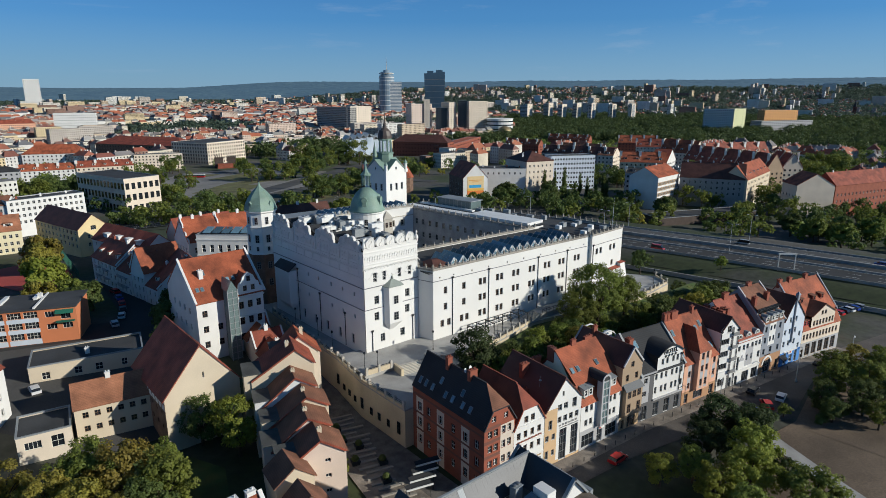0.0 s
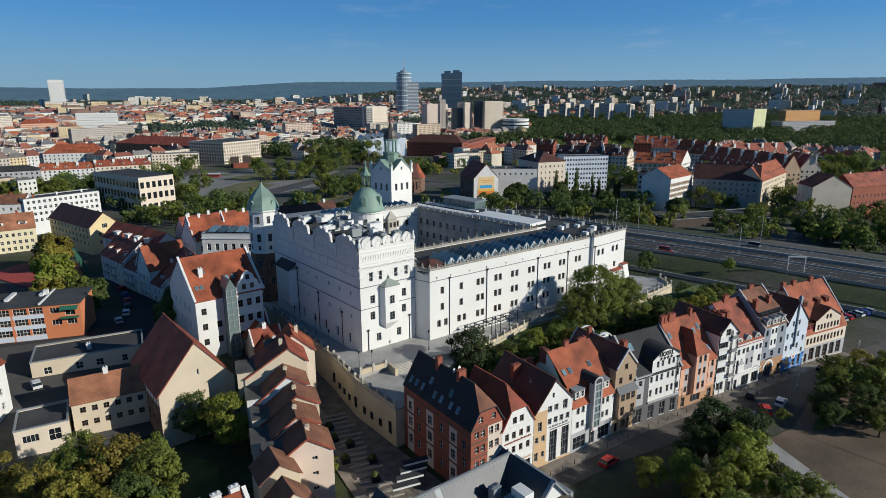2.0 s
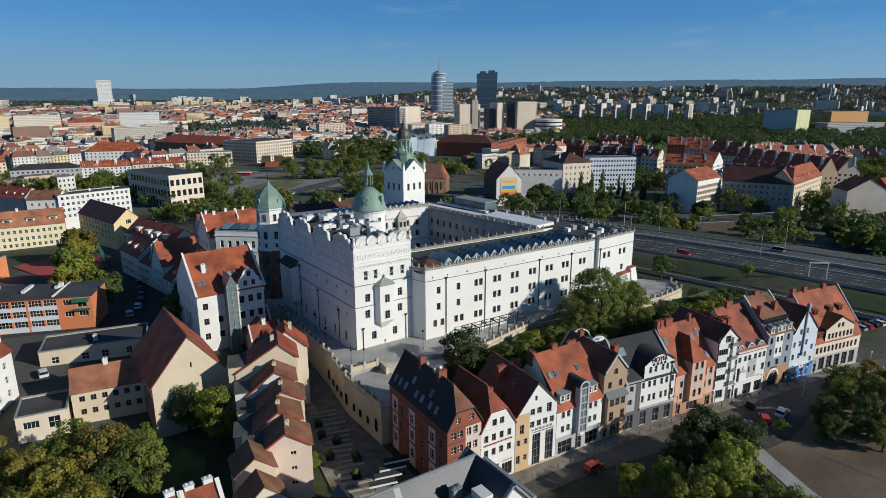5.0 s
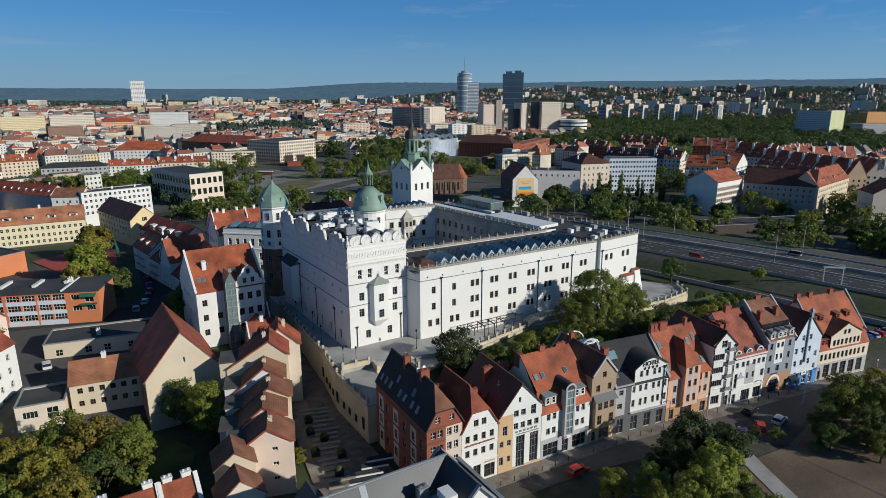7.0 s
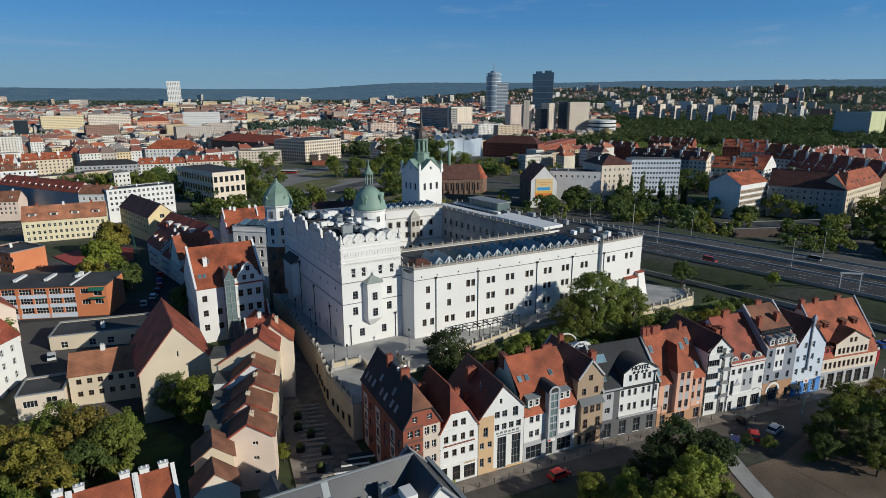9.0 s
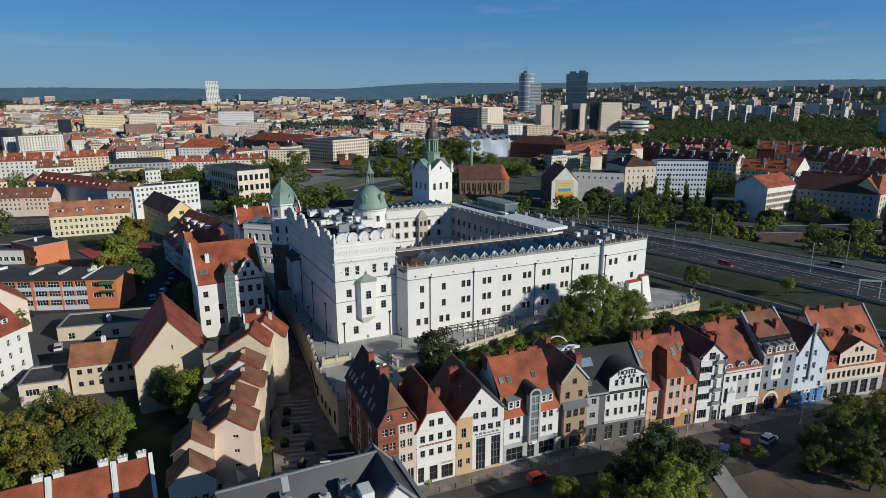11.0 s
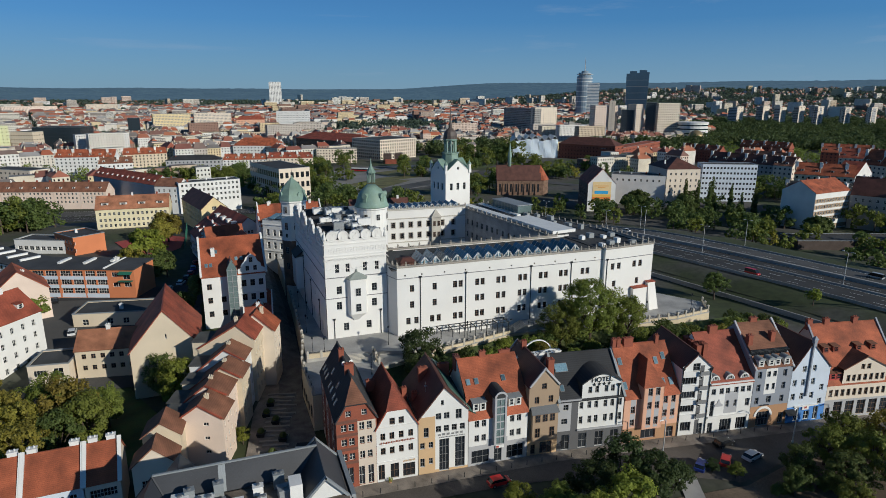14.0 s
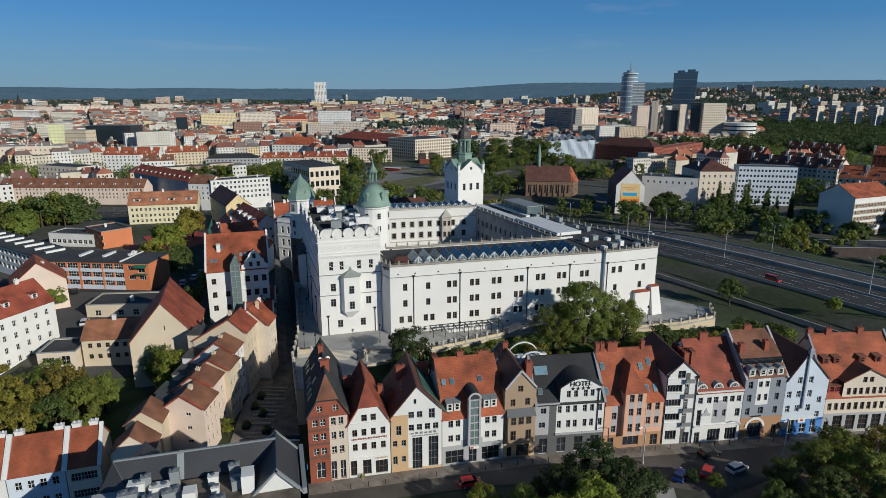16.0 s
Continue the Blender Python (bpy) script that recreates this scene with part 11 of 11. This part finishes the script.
# tall old trees round the square, beside the hall and along the church
for x, y, n, sp, q in ((132, 565, 5, 7, 1.9), (116, 505, 5, 6, 1.8), (262, 520, 3, 6, 1.5), (172, 650, 4, 6, 1.9), (282, 560, 4, 7, 1.9), (255, 610, 3, 6, 1.6), (312, 632, 6, 9, 3.0), (348, 612, 6, 10, 2.9), (207, 404, 5, 6, 1.9), (228, 410, 5, 7, 1.8), (158, 722, 4, 7, 2.4), (68, 372, 4, 4, 1.25), (78, 368, 3, 4, 1.2), (92, 368, 5, 5, 1.25), (118, 388, 5, 6, 1.5), (132, 392, 4, 5, 1.5), (118, 440, 4, 5, 1.6), (75, 345, 3, 4, 1.2), (112, 496, 4, 6, 1.5), (121, 458, 3, 5, 1.5), (152, 526, 3, 6, 1.6), (218, 521, 4, 7, 1.8), (250, 528, 4, 7, 1.9), (290, 562, 3, 7, 1.9), (224, 602, 3, 8, 1.7), (84, 431, 4, 6, 1.4), (146, 588, 4, 8, 1.7), (50, 552, 5, 9, 1.5), (26, 587, 5, 9, 1.5), (-1, 675, 5, 10, 1.5), (266, 440, 4, 6, 1.6), (355, 540, 5, 8, 2.0), (300, 470, 4, 8, 1.7)):
    for k in range(n):
        GROVE[k % 2].append((x + TREE_RNG.gauss(0, sp), y + TREE_RNG.gauss(0, sp), q * TREE_RNG.uniform(0.75, 1.15)))
# dark planting between the motorway and the houses beyond
for k in range(34):
    i = TREE_RNG.randint(2, 6)
    o = TREE_RNG.uniform(34, 84)
    pa, pb = offset(HW, o)[i], offset(HW, o)[i + 1]
    f = TREE_RNG.random()
    GROVE[1 if k % 4 else 0].append((pa[0] + (pb[0] - pa[0]) * f, pa[1] + (pb[1] - pa[1]) * f, TREE_RNG.uniform(0.9, 1.7)))
for x, y, n, sp, q in ((372, 150, 9, 14, 1.6), (400, 205, 8, 10, 1.4), (430, 160, 8, 14, 1.6), (440, 300, 8, 14, 1.7), (420, 330, 8, 14, 1.7), (500, 250, 8, 16, 1.9), (470, 230, 9, 14, 1.8), (560, 220, 14, 26, 2.2), (610, 180, 16, 30, 2.4), (520, 120, 16, 26, 2.0), (640, 240, 12, 24, 2.4), (700, 150, 16, 36, 2.6)):
    for k in range(n):
        GROVE[k % 2].append((x + TREE_RNG.gauss(0, sp), y + TREE_RNG.gauss(0, sp), q * TREE_RNG.uniform(0.75, 1.2)))
# belts of trees in the streets and squares
for k in range(60):
    x, y = TREE_RNG.uniform(-70, 40), TREE_RNG.uniform(400, 500)
    if noise.noise((x * 0.012, y * 0.012, 3.0)) > 0.02:
        GROVE[k % 3].append((x, y, TREE_RNG.uniform(0.6, 1.1)))
for spots, leaf, words in zip(GROVE, (LEAF, LEAFDEEP, LEAFAUT), ("green", "dark green", "yellowing")):
    grove("town_trees", spots, leaf, f"{words} trees along roads and squares", len(words))


def far_town():
    """Street blocks on a turned grid: closed rows of houses round yards, slabs in green, suburbs and woods."""
    t, red = Town(), Town()
    g = random.Random(21)
    yard, park, woods = [], [], []
    turn = 0.26
    ca, sa = math.cos(turn), math.sin(turn)
    for i in range(-46, 48):
        for j in range(-22, 46):
            u, v = i * 104.0, j * 88.0
            x, y = 25 + u * ca - v * sa, -15 + u * sa + v * ca
            r, a = math.hypot(x - 25, y + 15), math.degrees(math.atan2(x - 25, y + 15))
            if not (300 < r < 3900 and -36 < a < 84):
                continue
            spread = lambda n, out, size: [out.append((x + g.uniform(-50, 50), y + g.uniform(-44, 44), g.uniform(0.75, 1.2) * size)) for _ in range(n)]
            n = noise.noise((x * 0.0021, y * 0.0021, 0.5))
            if wood(x, y, r, a):
                spread(21, park, 11.0)
                continue
            hilly = a > 36 and r > 2150
            if n > 0.36 or g.random() < (0.34 if hilly else 0.62 * ease(r, 3000, 3700) + 0.05):
                spread(30 if r > 1500 else 20, woods if r > 1200 else yard, 9.5 if r > 1200 else 6.0)
                continue
            rot = turn + 0.14 * round(2.2 * noise.noise((x * 0.0009, y * 0.0009, 7.0)))
            c, s = math.cos(rot), math.sin(rot)
            at = lambda p, q: (x + p * c - q * s, y + p * s + q * c)
            clear = lambda p: not taken(*p, 10)
            pick = g.random()
            if hilly or r > 3000:
                spread(16, woods, 9.0)
                if pick < 0.3:
                    for k in range(2):
                        p = at(g.uniform(-35, 35), -22 + 44 * k)
                        t.house(*p, rot + (math.pi / 2 if g.random() < 0.4 else 0), g.uniform(18, 60), 12, g.uniform(16, 44), 0, "bands", True)
                else:
                    for k in range(9):
                        p = at(g.uniform(-46, 46), g.uniform(-38, 38))
                        (red if g.random() < 0.35 else t).house(*p, rot, g.uniform(10, 20), 10, g.uniform(6, 12), g.uniform(3, 5), False)
                continue
            if pick < (0.14 if r > 1000 else 0.05):
                for k in range(3):
                    p = at(g.uniform(-14, 14), -32 + 32 * k)
                    if clear(p):
                        t.house(*p, rot, g.uniform(34, 66), 12, g.choice((16, 17, 31, 33)), 0, True if r < 1700 else "bands", True)
                spread(10, yard if r < 1200 else woods, 4.5)
                continue
            h0 = g.uniform(12, 18.5)
            ruddy = 0.8 if (a > 38 and r < 1200) else 0.42
            flatness = g.uniform(0.1, 0.75) if a < 38 else 0.1
            for side in range(4):
                L, off = ((82, 31) if side % 2 == 0 else (66 - 24, 40))
                p = -L / 2
                while p < L / 2 - 6:
                    w = min(g.uniform(13, 22) if r < 1800 else g.uniform(18, 36), L / 2 - p)
                    m = p + w / 2
                    p += w
                    if g.random() < 0.1 or w < 6:
                        continue
                    q = at(*((m, -off), (off, m), (-m, off), (-off, -m))[side])
                    if not clear(q):
                        continue
                    house = red if g.random() < ruddy else t
                    house.house(*q, rot + side * math.pi / 2, w, 12, h0 + g.uniform(-1.8, 2.2), g.uniform(3.5, 6.5), r < 1500, g.random() < flatness, chimneys=r < 1800)
            if g.random() < 0.5:
                q = at(g.uniform(-12, 12), g.uniform(-6, 6))
                if clear(q):
                    t.house(*q, rot, g.uniform(14, 30), 10, h0 - g.uniform(2, 7), 3, r < 900, True)
            spread(13 if r < 1500 else 8, yard if r < 1200 else woods, 5.0)
    t.done("far town houses with red and grey roofs", ROOFS)
    red.done("town houses with red tiled roofs", REDS)
    # far_woods leaves carry haze in their colour
    for nm, spots, per, size, leaf, words in (("street_trees", yard, 3.4, 1.7, LEAF, "green trees between the town houses"), ("park_trees", park, 1.15, 3.4, LEAFPARK, "dense dark green trees of the large town park"), ("far_woods", woods, 0.16, 6.5, LEAFHAZE, "far trees and woods, greens paled by painted haze")):
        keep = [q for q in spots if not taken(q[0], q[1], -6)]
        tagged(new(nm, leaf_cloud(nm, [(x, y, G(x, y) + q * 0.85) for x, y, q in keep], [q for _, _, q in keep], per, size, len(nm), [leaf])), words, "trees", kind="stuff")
    # wooded hills along the horizon, haze put into their colour: one canopy with a lumpy outline
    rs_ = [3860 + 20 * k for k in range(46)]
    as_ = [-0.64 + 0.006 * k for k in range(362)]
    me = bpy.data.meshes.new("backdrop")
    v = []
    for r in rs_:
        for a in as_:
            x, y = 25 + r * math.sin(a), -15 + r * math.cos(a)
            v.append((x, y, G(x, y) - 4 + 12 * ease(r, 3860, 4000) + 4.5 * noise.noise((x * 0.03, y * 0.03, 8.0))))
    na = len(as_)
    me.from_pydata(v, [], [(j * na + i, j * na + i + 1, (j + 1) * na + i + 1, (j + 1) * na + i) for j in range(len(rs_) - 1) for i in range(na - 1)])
    m = mat("haze_painted_hills", (0.045, 0.062, 0.05), 0.95, 0.35, 0.05, 0.0, fine=0.06, hue=0.02)
    # faint blue emission paints distance haze onto the hills
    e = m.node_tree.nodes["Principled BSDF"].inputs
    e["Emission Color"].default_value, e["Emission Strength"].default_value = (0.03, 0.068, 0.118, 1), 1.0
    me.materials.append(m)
    tagged(new("backdrop", me), "wooded hills along the horizon with painted blue haze", "hills", kind="structure")


far_town()
